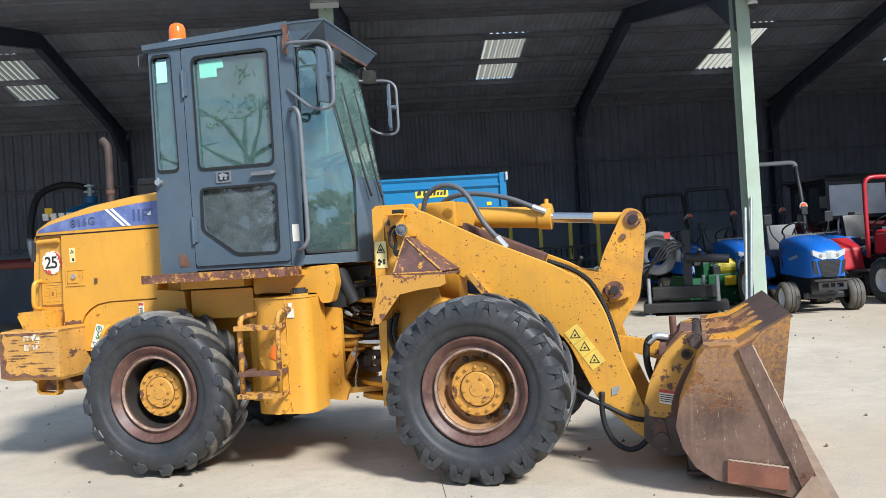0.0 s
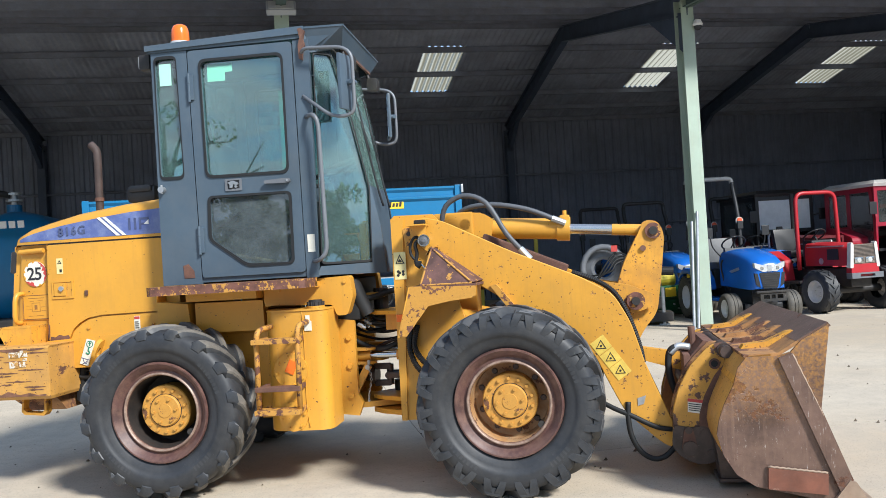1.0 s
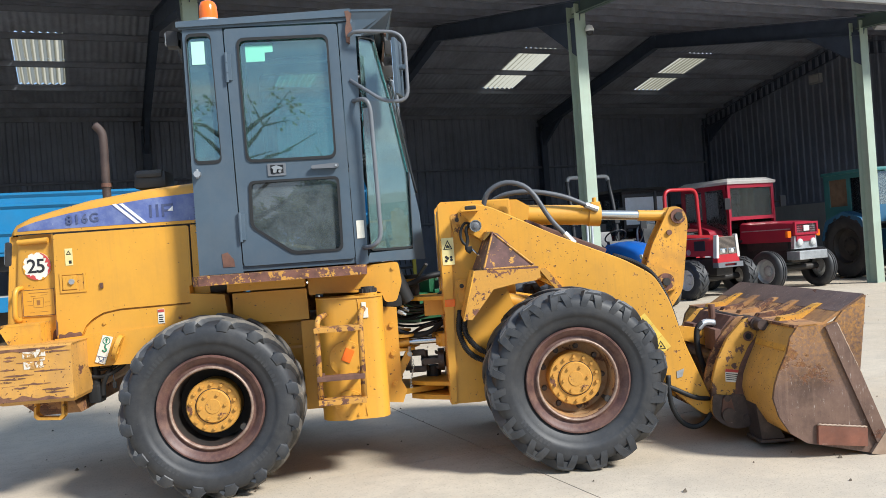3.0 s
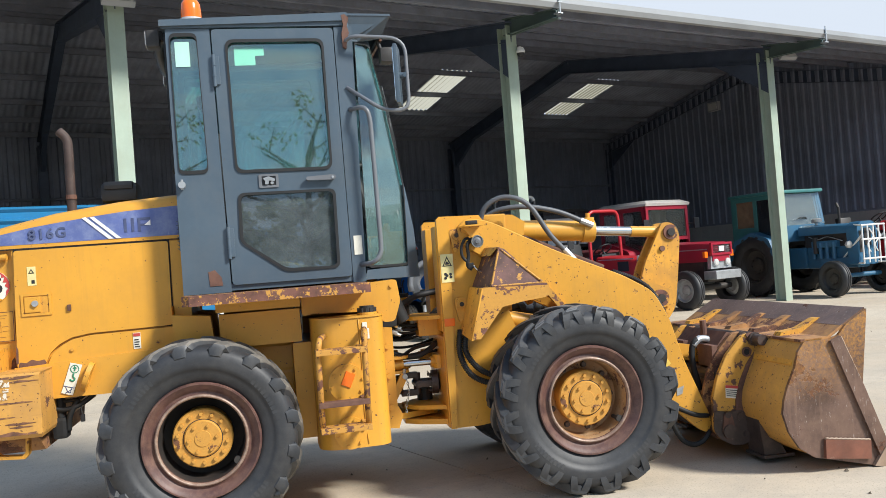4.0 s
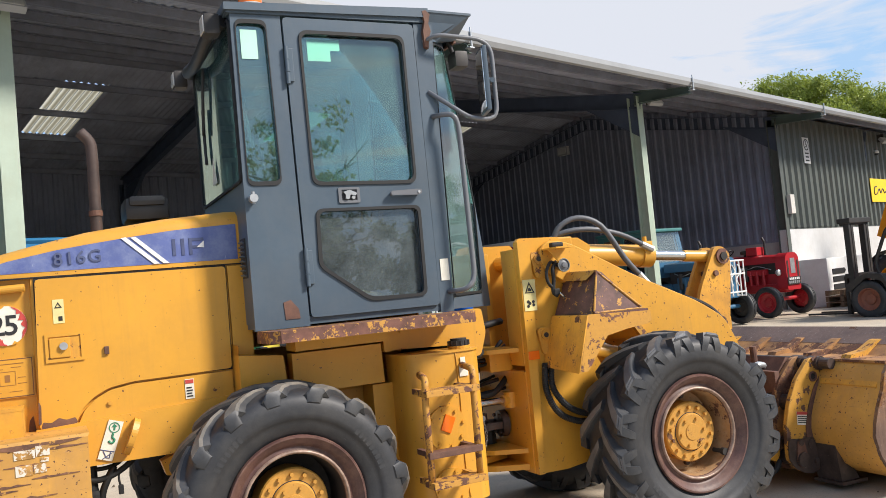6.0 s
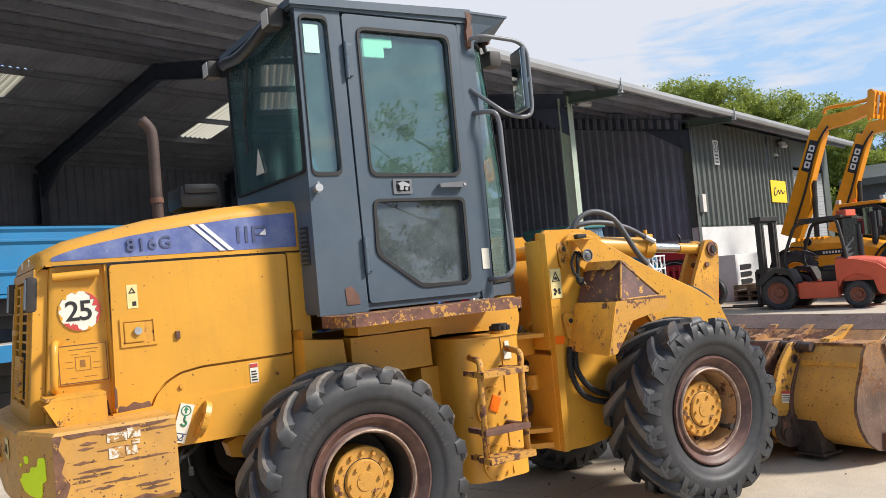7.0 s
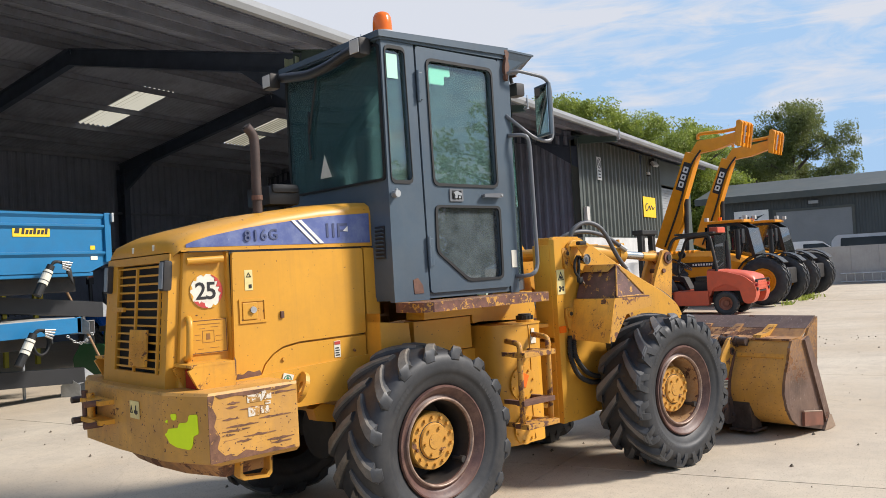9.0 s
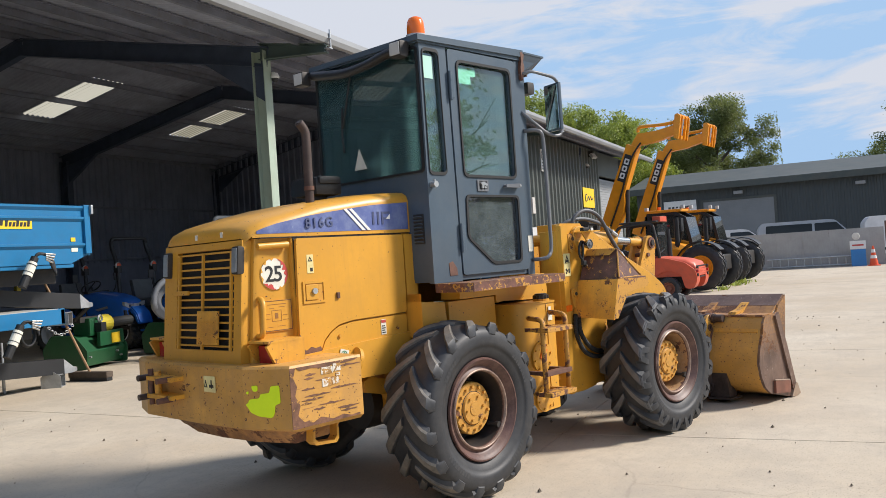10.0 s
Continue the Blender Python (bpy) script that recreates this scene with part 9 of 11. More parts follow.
def vintage_tractor(m, name, label, body, rims, cab=None, cage=False):
    t = thing(name, label, "tractor", m)
    for sd in (-1, 1):
        wheel(t, 2.0, sd * 0.66, 0.36, 0.36, 0.19, 0.23, rims, 0, sd)
        wheel(t, 0.0, sd * 0.68, 0.68, 0.68, 0.33, 0.38, rims, 18, sd)
        bm = slab(B(), rounded([(-0.7, 0.8), (-0.55, 1.22), (0.0, 1.42), (0.5, 1.25), (0.68, 0.85), (0.6, 0.82), (0.45, 1.15), (0.0, 1.33), (-0.48, 1.14), (-0.62, 0.8)], 0.06), sd * 0.5, sd * 0.84)
        part("mudguard", bm, M[body], t)
    part("bonnet", hood_shape(0.75, 2.2, 0.46, 1.25, 1.47, 0.04, 0.02), M[body], t, smooth=40)
    bm = slab(B(), rounded([(-0.27, 0.60), (0.27, 0.60), (0.27, 1.36), (0.15, 1.465), (-0.15, 1.465), (-0.27, 1.36)], 0.06), 2.02, 2.28, axes="yz")
    nose = part("radiator_cowl", bm, M[body], t)
    part("radiator_mesh", box(B(), (2.275, -0.09, 0.98), (2.29, 0.09, 1.33), 0.004), M["dark" if cab else "zinc"], nose)
    for y in (-0.2, 0.2):
        part("cowl_slot", box(B(), (2.276, y - 0.03, 0.85), (2.286, y + 0.03, 1.28)), M["dark"], nose)
    # Dark box added for the shadow in the recess below the bonnet.
    part("side_recess", box(B(), (0.85, -0.16, 0.98), (2.03, 0.16, 1.26)), M["dark"], t)
    for sd in (-1, 1):
        part("oil_filter", rod(B(), (1.2, sd * 0.235, 0.86), (1.2, sd * 0.235, 1.2), 0.055, seg=14), M["dark"], t)
        part("fuel_pipe", tube(B(), [(1.0, sd * 0.2, 1.22), (1.25, sd * 0.23, 1.15), (1.5, sd * 0.22, 1.2), (1.85, sd * 0.2, 1.1)], 0.01, 6), M["zinc"], t)
        part("side_rail", box(B(), (1.3, sd * 0.17, 0.62), (2.05, sd * 0.235, 0.76), 0.015), M[body], t)
    for sd in (-1, 1):
        part("headlamp", lathe(B(), [(2.05, 0.03), (2.1, 0.07), (2.15, 0.075), (2.165, 0.05), (2.17, 0.001)], "x", 16, (0, sd * 0.345, 1.02)), M["lens"], t)
    bm = box(B(), (-0.4, -0.2, 0.55), (0.9, 0.2, 1.0), 0.06)
    box(bm, (0.9, -0.17, 0.55), (2.15, 0.17, 1.0), 0.04)
    rod(bm, (0, -0.6, 0.68), (0, 0.6, 0.68), 0.1)
    rod(bm, (2.0, -0.6, 0.40), (2.0, 0.6, 0.40), 0.045)
    box(bm, (1.1, -0.26, 0.98), (1.75, 0.26, 1.12), 0.03)
    for k in range(4):
        rod(bm, (1.15 + 0.17 * k, -0.24, 0.75), (1.15 + 0.17 * k, -0.24, 1.08), 0.04)
    part("engine_block", bm, M[body], t)
    bm = rod(B(), (1.55, 0.1, 1.42), (1.55, 0.1, 1.80), 0.028)
    rod(bm, (1.55, 0.1, 1.78), (1.5, 0.1, 1.88), 0.026)
    part("exhaust_pipe", bm, M["dark"], t)
    bm = lathe(B(), [(1.44, 0.03), (1.5, 0.03), (1.52, 0.1), (1.58, 0.11), (1.6, 0.08), (1.61, 0.001)], "z", 16, (1.1, -0.06, 0))
    part("air_cleaner", bm, M["zinc"] if cab else M["dark"], t)
    steering(t, 0.55, 1.55)
    seat_on(t, -0.15, 1.1, 0.44)
    if not cab:
        plate = part("number_plate", box(B(), (2.285, -0.26, 0.80), (2.30, 0.26, 0.90), 0.004), M["ink"], t)
        for k in range(6):
            part("plate_bar", box(B(), (2.30, -0.21 + 0.072 * k, 0.82), (2.304, -0.165 + 0.072 * k, 0.88)), M["white"], plate)
    if cage:
        bar = part("bull_bar", rod(B(), (2.42, -0.32, 0.72), (2.42, 0.32, 0.72), 0.018), M["white"], t, "white welded bull bar")
        for y in (-0.3, -0.15, 0.0, 0.15, 0.3):
            part("bar", rod(B(), (2.42, y, 0.64), (2.42, y, 1.38), 0.016), M["white"], bar)
        for z in (1.1, 1.38):
            part("bar", rod(B(), (2.42, -0.32, z), (2.42, 0.32, z), 0.018), M["white"], bar)
        for a in (-0.1, 0.1):
            part("bar", tube(B(), [(2.42, a, 0.85), (2.425, a - 0.08, 1.0), (2.425, a + 0.08, 1.15), (2.42, a, 1.3)], 0.012, 6), M["white"], bar)
        for sd in (-1, 1):
            part("bar", rod(B(), (2.42, sd * 0.3, 1.2), (1.85, sd * 0.2, 0.75), 0.02), M["white"], bar)
            part("bar", rod(B(), (2.42, sd * 0.3, 0.64), (2.1, sd * 0.2, 0.64), 0.02), M["white"], bar)
            part("bar", rod(B(), (2.42, sd * 0.3, 1.38), (2.15, sd * 0.2, 1.40), 0.016), M["white"], bar)
    if cab:
        w = 0.62
        for sd in (-1, 1):
            o = sd * w
            bm = slab(B(), [(-0.75, 1.2), (0.62, 1.2), (0.66, 1.55), (0.55, 2.2), (-0.75, 2.2)], o - sd * 0.04, o, [[(-0.62, 1.52), (-0.1, 1.52), (-0.1, 2.1), (-0.62, 2.1)], [(0.0, 1.3), (0.55, 1.3), (0.56, 1.55), (0.48, 2.1), (0.0, 2.1)]])
            part("cab_side", bm, M["teal" if sd < 0 else "old_blue"], t)
            part("side_window", slab(B(), [(0.0, 1.3), (0.55, 1.3), (0.56, 1.55), (0.48, 2.1), (0.0, 2.1)], o - sd * 0.024, o - sd * 0.02), M["dark_glass"], t)
            part("canvas_panel", slab(B(), [(-0.62, 1.52), (-0.1, 1.52), (-0.1, 2.1), (-0.62, 2.1)], o - sd * 0.026, o - sd * 0.018), M["wood"], t)
        bm = B()
        loft(bm, [[(0.66, -w, 1.5), (0.66, w, 1.5), (0.69, w, 1.5), (0.69, -w, 1.5)], [(0.55, -w, 2.2), (0.55, w, 2.2), (0.58, w, 2.2), (0.58, -w, 2.2)]])
        part("windscreen", bm, M["glass_clear"], t, "clear glass windscreen").visible_shadow = False
        part("scuttle", box(B(), (0.62, -w, 1.15), (0.68, w, 1.5)), M["old_blue"], t)
        part("cab_back", box(B(), (-0.78, -w, 1.2), (-0.74, w, 2.2)), M["teal"], t)
        bm = box(B(), (-0.82, -w - 0.05, 2.2), (0.66, w + 0.05, 2.27), 0.025)
        part("cab_roof", bm, M["teal"], t)
    return t


# ---- tractors along the barn ----
compact_tractor(heading(6.69, 13.39, -97), "blue compact tractor with folding roll bar under the barn roof", 2.36)
compact_tractor(heading(6.60, 15.9, -94), "blue compact tractor parked behind, beside a green mower")
compact_tractor(heading(8.35, 15.6, -96), "blue compact tractor standing in the barn's shade")
compact_tractor(heading(6.2, 17.4, -96), "blue compact tractor deep in the dark barn")
small_red_tractor(heading(8.46, 14.15, -86.5))
cab_tractor(heading(10.35, 14.45, -88), "cab_tractor", "red cab tractor with ivory roof and chrome headlamps, in the barn", "red", "ivory", "red")
cab_tractor(heading(9.0, 16.0, -90), "cab_tractor", "dark red cab tractor with black cab, in deep shade", "maroon", "black", "black", "glass_clear", True, "hazy")
vintage_tractor(heading(13.56, 13.35, -98), "vintage_tractor", "old blue tractor with teal cab and white bull bar", "old_blue", "dark", cab=True, cage=True)
red_old = vintage_tractor(heading(16.23, 13.17, -98), "vintage_tractor", "old bright red tractor with red wheels", "bright_red", "bright_red")
bm = box(B(), (2.3, -0.28, 0.72), (2.31, 0.22, 0.83), 0.003)
plate = part("number_plate", bm, M["dark"], red_old, "dark plate with pale bars")
bm = B()
for k in range(6):
    box(bm, (2.311, -0.25 + 0.075 * k, 0.745), (2.314, -0.2 + 0.075 * k, 0.805))
part("plate_bars", bm, M["zinc"], plate)
part("engine_hood_box", box(B(), (1.2, -0.16, 1.46), (1.5, 0.16, 1.66), 0.02), M["bright_red"], red_old)

# ---- trailers, tanker, mowers ----
tt = thing("tipping_trailer", "bright blue steel tipping trailer with ribbed sides, stacked on the flatbed", "trailer", pose(0, 13.0, 0.12))
bx0, bx1, by0, by1, bz0, bz1 = -3.3, 1.95, -0.62, 0.62, 1.60, 2.33
part("body_floor", box(B(), (bx0, by0, bz0 - 0.05), (bx1 - 0.25, by1, bz0), 0.01), M["trailer_blue"], tt)
for y, sgn in ((by0, -1), (by1, 1)):
    bm = slab(B(), [(bx0, bz0), (bx1 - 0.3, bz0), (bx1 - 0.08, bz0 + 0.09), (bx1, bz0 + 0.11), (bx1, bz1), (bx0, bz1)], y - 0.015, y + 0.015)
    part("side_board", bm, M["trailer_blue"], tt)
    for z, d in ((bz0 + 0.24, 0.05), (bz0 + 0.58, 0.05), (bz1 - 0.01, 0.045)):
        bm = slab(B(), [(y + sgn * 0.015, z - 0.05), (y + sgn * d, z - 0.012), (y + sgn * d, z + 0.012), (y + sgn * 0.015, z + 0.02)], bx0, bx1 - 0.09, axes="yz")
        part("side_rib", bm, M["trailer_blue"], tt)
    for x in (bx0 + 0.04, bx1 - 0.04):
        part("corner_post", box(B(), (x - 0.045, y + sgn * 0.005, bz0 + 0.12), (x + 0.045, y + sgn * 0.055, bz1 + 0.02), 0.006), M["trailer_blue"], tt)
part("front_board", box(B(), (bx1 - 0.02, by0, bz0 + 0.1), (bx1 + 0.02, by1, bz1)), M["trailer_blue"], tt)
part("tail_board", box(B(), (bx0 - 0.02, by0, bz0), (bx0 + 0.02, by1, bz1)), M["trailer_blue"], tt)
part("catch", box(B(), (bx1 + 0.0, by0 - 0.09, bz1 - 0.1), (bx1 + 0.035, by0 - 0.05, bz1 + 0.02), 0.008), M["zinc"], tt)
bm = box(B(), (0.62, by0 - 0.022, bz0 + 0.44), (1.10, by0 - 0.016, bz0 + 0.57))
pl = part("maker_plate", bm, M["sign_yellow"], tt, "yellow maker's plate with dark marks")
bm = B()
for k in range(7):
    x = 0.73 + 0.05 * k
    slab(bm, [(x, bz0 + 0.47), (x + 0.032, bz0 + 0.47), (x + 0.045, bz0 + (0.52 if k % 3 else 0.545)), (x + 0.012, bz0 + (0.52 if k % 3 else 0.545))], by0 - 0.026, by0 - 0.022)
slab(bm, [(0.64, bz0 + 0.48), (0.70, bz0 + 0.48), (0.71, bz0 + 0.55), (0.66, bz0 + 0.55)], by0 - 0.026, by0 - 0.022)
part("plate_marks", bm, M["ink"], pl)
part("warning_label", box(B(), (1.66, by0 - 0.022, bz0 + 0.15), (1.76, by0 - 0.016, bz0 + 0.2)), M["sticker"], tt)
part("yellow_label", box(B(), (1.66, by0 - 0.022, bz0 + 0.28), (1.73, by0 - 0.016, bz0 + 0.33)), M["sign_yellow"], tt)
for y in (-0.4, 0.28):
    part("chassis_beam", box(B(), (-3.1, y, 1.36), (1.6, y + 0.12, 1.55), 0.01), M["dark"], tt)
for x in (-2.5, -1.0, 0.6):
    part("cross_member", box(B(), (x, -0.28, 1.38), (x + 0.1, 0.28, 1.5), 0.008), M["dark"], tt)
for x in (-1.9, -1.2):
    for sd in (-1, 1):
        wheel(tt, x, sd * 0.5, 1.35, 0.3, 0.24, 0.16, "zinc", 0, sd)


def drawbar(t, x0, x1, z0, z1):
    """A black box-section drawbar, falling forward to a bright ring plate."""
    bm = loft(B(), [[(x, -w, z - h), (x, w, z - h), (x, w, z), (x, -w, z)] for x, z, w, h in ((x0, z0, 0.1, 0.2), (x1 - 0.22, z1, 0.1, 0.2))])
    bar = part("drawbar", bm, M["black"], t)
    bm = loft(B(), [[(x, -w, z - h), (x, w, z - h), (x, w, z), (x, -w, z)] for x, z, w, h in ((x1 - 0.22, z1, 0.095, 0.2), (x1 - 0.06, z1 - 0.12, 0.08, 0.08), (x1 + 0.03, z1 - 0.14, 0.05, 0.05))])
    part("nose_plate", bm, M["zinc"], bar, "bare steel nose plate")


def foot(t, x, z):
    """A galvanised foot: an open square box with a five-sided plate on its side, hung on a link."""
    m = pose(x + 0.02, -0.02, z + 0.085, 0, 0, 28)
    bm = slab(B(), [(-0.09, -0.085), (0.10, -0.085), (0.10, 0.085), (-0.09, 0.085)], -0.11, 0.11, [[(-0.08, -0.075), (0.09, -0.075), (0.09, 0.075), (-0.08, 0.075)]])
    box_part = part("foot_box", bm, M["zinc"], t, "galvanised open box foot", m)
    bm = slab(B(), [(-0.13, -0.085), (0.13, -0.085), (0.13, 0.06), (0.0, 0.155), (-0.13, 0.06)], -0.10, -0.091, axes="yz")
    part("foot_plate", bm, M["zinc"], box_part)
    part("foot_link", rod(B(), (x + 0.03, 0.0, z + 0.16), (x + 0.03, 0.0, z + 0.34), 0.035), M["zinc"], t)


def hoses(t, x, z, y, loop=False):
    """A bundle of hoses in a pale wrap, bending over to bright couplings."""
    d0 = Vector((0.19, 0, 0.33)).normalized()
    base = Vector((x - 0.10, y, z - 0.22))
    bundle = part("hose_riser", rod(B(), base, base + d0 * 0.40, 0.05, 0.045), M["rubber"], t)
    top = base + d0 * 0.38
    for n in range(5):
        e, r = 0.012 * n, 0.10
        if loop and n > 1:
            c = top + Vector((0.10, -0.03 + e, -0.09))
            pts = [top] + [c + Vector((-r * math.cos(a), 0, (r + 0.03 + e * 0.3) * math.sin(a))) for a in [math.pi * q / 5 for q in range(2, 11)]]
        else:
            pts = [top, top + Vector((0.05, -0.01, 0.05 + e * 0.3)), top + Vector((0.13 + e, -0.02, 0.045)), top + Vector((0.19 + e, -0.03, -0.02)), top + Vector((0.205 + e * 0.6, -0.03 - e, -0.09 - 0.03 * n))]
        part("hose", tube(B(), pts, 0.014, 6), M["rubber"], bundle)
    bm = rod(B(), base + d0 * 0.15, base + d0 * 0.33, 0.057, 0.054, 16)
    wrap = part("hose_wrap", bm, M["sticker"], bundle, "white wrap round the hoses")
    for u in (0.19, 0.29):
        part("cable_tie", rod(B(), base + d0 * u, base + d0 * (u + 0.008), 0.059, seg=16), M["black"], wrap)
    for n in range(4):
        a = top + Vector((0.12, -0.05, 0.055 - 0.022 * n))
        part("hose_coupling", rod(B(), a, a + Vector((0.13 - 0.015 * n, -0.01, -0.012 - 0.01 * n)), 0.012), M["steel"], bundle)


drawbar(tt, -0.4, 2.45, 1.47, 1.20)
foot(tt, 1.95, 0.80)
hoses(tt, 0.90, 1.56, -0.78)
part("light_bracket", box(B(), (1.5, 0.2, 1.28), (1.56, 0.26, 1.62), 0.006), M["sign_yellow"], tt)

ft = thing("flatbed_trailer", "low blue flatbed trailer with pale deck, drawbar resting on a foot", "trailer", pose(0, 13.0, 0.12))
part("deck", box(B(), (-3.7, -0.76, 1.0), (1.3, 0.76, 1.05), 0.005), M["ply"], ft, "pale worn plywood deck")
for y in (-0.80, 0.76):
    part("side_rail", box(B(), (-3.7, y, 0.86), (1.36, y + 0.04, 1.044), 0.006), M["trailer_blue"], ft)
part("end_rail", box(B(), (1.3, -0.80, 0.86), (1.36, 0.8, 1.05), 0.006), M["trailer_blue"], ft)
for y in (-0.4, 0.28):
    part("chassis_beam", box(B(), (-3.5, y, 0.70), (1.2, y + 0.12, 0.86), 0.01), M["dark"], ft)
drawbar(ft, -0.6, 2.12, 0.53, 0.36)
foot(ft, 1.77, 0.0)
hoses(ft, 0.53, 0.78, -0.93, True)
for x in (-1.9, -1.05):
    for sd in (-1, 1):
        wheel(ft, x, sd * 0.66, 0.38, 0.38, 0.24, 0.2, "ivory", 0, sd)
part("prop_leg", rod(B(), (1.3, 0.3, 0.0), (1.3, 0.3, 0.86), 0.02), M["zinc"], ft)
for n in range(9):
    part("chain_link", tube(B(), [(0.024 * math.cos(a), 0.0, 0.014 * math.sin(a)) for a in [math.pi * 2 * q / 8 for q in range(9)]], 0.006, 5, 1), M["zinc"], ft, m=pose(1.5 + 0.045 * n, -0.34, 0.8 - 0.1 * math.sin(math.pi * n / 8), 90 * (n % 2), 20, 0))
part("spare_wheel_cover", lathe(B(), [(0.0, 0.001), (0.0, 0.28), (0.09, 0.3), (0.1, 0.24), (0.12, 0.001)], "x", 24, (-0.25, -0.05, 1.33)), M["zinc"], ft)

br = thing("broom", "wide yard broom with wooden handle leaning on the trailer drawbar", "broom", pose(2.32, 12.9, 0.12))
part("broom_head", box(B(), (-0.06, -0.36, 0.05), (0.06, 0.36, 0.13), 0.014), M["bark"], br)
part("bristles", box(B(), (-0.05, -0.35, 0.0), (0.05, 0.35, 0.055), 0.003), M["black"], br)
part("broom_handle", rod(B(), (0.0, 0.0, 0.11), (-0.72, 0.08, 1.66), 0.016), M["wood_pale"], br)

tk = thing("slurry_tanker", "large blue round slurry tanker with black hose", "tanker", heading(-5.3, 17.2, 0))
bm = lathe(B(), [(-1.25, 0.001), (-1.22, 0.4), (-1.12, 0.75), (-0.95, 0.95), (-0.8, 1.0), (2.6, 1.0), (2.8, 0.9), (2.95, 0.001)], "y", 40, (0, 0, 1.58))
tank_b = part("tank", bm, M["trailer_blue"], tk, "rounded blue tank", smooth=40)
bm = B()
for k in range(7):
    obox(bm, pose(0, -1.14, 0, 10, 0, 0), (-0.6 + 0.14 * k, -0.03, 2.28), (-0.5 + 0.14 * k, 0.0, 2.40))
part("tank_marks", bm, M["white"], tk, "white lettering bars")
bm = box(B(), (-0.75, -1.06, 2.34), (-0.62, -1.0, 2.5))
part("tank_badge", bm, M["sign_yellow"], tk)
bm = rod(B(), (-0.1, -0.5, 2.5), (-0.1, -0.5, 2.72), 0.13, seg=18)
part("filler_neck", bm, M["trailer_blue"], tk)
bm = rod(B(), (-0.1, -0.5, 2.72), (-0.1, -0.5, 2.95), 0.06)
rod(bm, (-0.1, -0.5, 2.78), (-0.1, -0.5, 2.82), 0.14)
rod(bm, (-0.1, -0.5, 2.9), (-0.1, -0.5, 2.94), 0.13)
part("valve", bm, M["zinc"], tk)
bm = tube(B(), [(-0.15, -0.55, 2.9), (-0.55, -0.7, 2.95), (-0.9, -0.9, 2.75), (-1.0, -1.05, 2.3), (-1.0, -1.1, 1.9)], 0.06, 10)
part("suction_hose", bm, M["rubber"], tk)
bm = tube(B(), [(-1.02, -1.1, 1.95), (-0.95, -1.15, 1.6), (-0.7, -1.25, 1.2)], 0.07, 10)
part("hose_fitting", bm, M["zinc"], tk)
part("intake_pipe", rod(B(), (-0.9, -1.3, 1.5), (-2.4, -1.5, 1.5), 0.09), M["maroon"], tk)
part("tank_label", box(B(), (0.2, -1.2, 1.3), (0.45, -1.15, 1.65)), M["sign_yellow"], tk)
part("chassis", box(B(), (-0.6, -1.9, 0.45), (0.6, 2.6, 0.7), 0.03), M["dark"], tk)
for sd in (-1, 1):
    o = wheel(tk, sd * 1.05, 0.9, 0.55, 0.55, 0.4, 0.3, "zinc", 16, 1)
    o.matrix_local = pose(sd * 1.05, 0.9, 0.55, 0, 0, 90 * sd)
bm = tube(B(), bent([(0.75, -1.5, 0.3), (0.75, -1.5, 2.3), (2.2, -1.5, 2.35), (2.3, -1.5, 0.3)], 0.25, 4), 0.05, 8, 1)
part("guard_hoop", bm, M["black"], tk)


def flail_mower(m, label):
    t = thing("flail_mower", label, "mower", m, group="green flail mowers")
    bm = loft(B(), [[(x, -0.25, 0.06), (x, 0.28, 0.06), (x, 0.36, 0.3), (x, 0.22, 0.52), (x, -0.12, 0.5), (x, -0.32, 0.28)] for x in (-0.52, 0.52)])
    part("hood", bm, M["implement_green"], t)
    for x in (-0.55, 0.52):
        bm = slab(B(), rounded([(-0.34, 0.02), (0.36, 0.02), (0.4, 0.34), (0.24, 0.56), (-0.16, 0.54), (-0.36, 0.3)], 0.04), x, x + 0.03, axes="yz")
        part("side_plate", bm, M["implement_green"], t)
    part("gearbox", box(B(), (-0.18, -0.18, 0.5), (0.12, 0.12, 0.78), 0.03), M["implement_green"], t)
    bm = lathe(B(), [(0.1, 0.10), (0.16, 0.13), (0.45, 0.15), (0.5, 0.12)], "x", 16, (0.0, -0.05, 0.66))
    part("shaft_guard", bm, M["cone_yellow"], t, "yellow shaft guard cone")
    part("drive_shaft", rod(B(), (0.5, -0.05, 0.66), (1.15, -0.05, 0.66), 0.08), M["rubber"], t)
    part("belt_guard", box(B(), (-0.2, -0.36, 0.34), (0.45, -0.30, 0.56), 0.015), M["implement_green"], t)
    part("warning_plate", box(B(), (0.1, -0.375, 0.36), (0.32, -0.36, 0.52), 0.003), M["sign_yellow"], t)
    bm = box(B(), (-0.3, -0.1, 0.72), (0.2, 0.1, 0.8), 0.01)
    rod(bm, (-0.3, 0, 0.76), (-0.3, -0.3, 1.0), 0.03)
    part("headstock", bm, M["dark"], t)
    part("roller", rod(B(), (-0.5, 0.3, 0.1), (0.5, 0.3, 0.1), 0.08), M["dark"], t)
    part("valve_box", box(B(), (-0.06, -0.30, 0.55), (0.08, -0.18, 0.70), 0.01), M["black"], t)
    part("lifting_ring", lathe(B(), [(-0.02, 0.05), (0.0, 0.065), (0.02, 0.05), (0.0, 0.04), (-0.02, 0.05)], "y", 20, (0.01, -0.24, 0.76)), M["zinc"], t)
    for x, z in ((0.40, 0.14), (0.30, 0.22), (-0.42, 0.2)):
        part("bolt", rod(B(), (x, -0.30, z), (x, -0.34, z), 0.016, seg=8), M["zinc"], t)
    return t


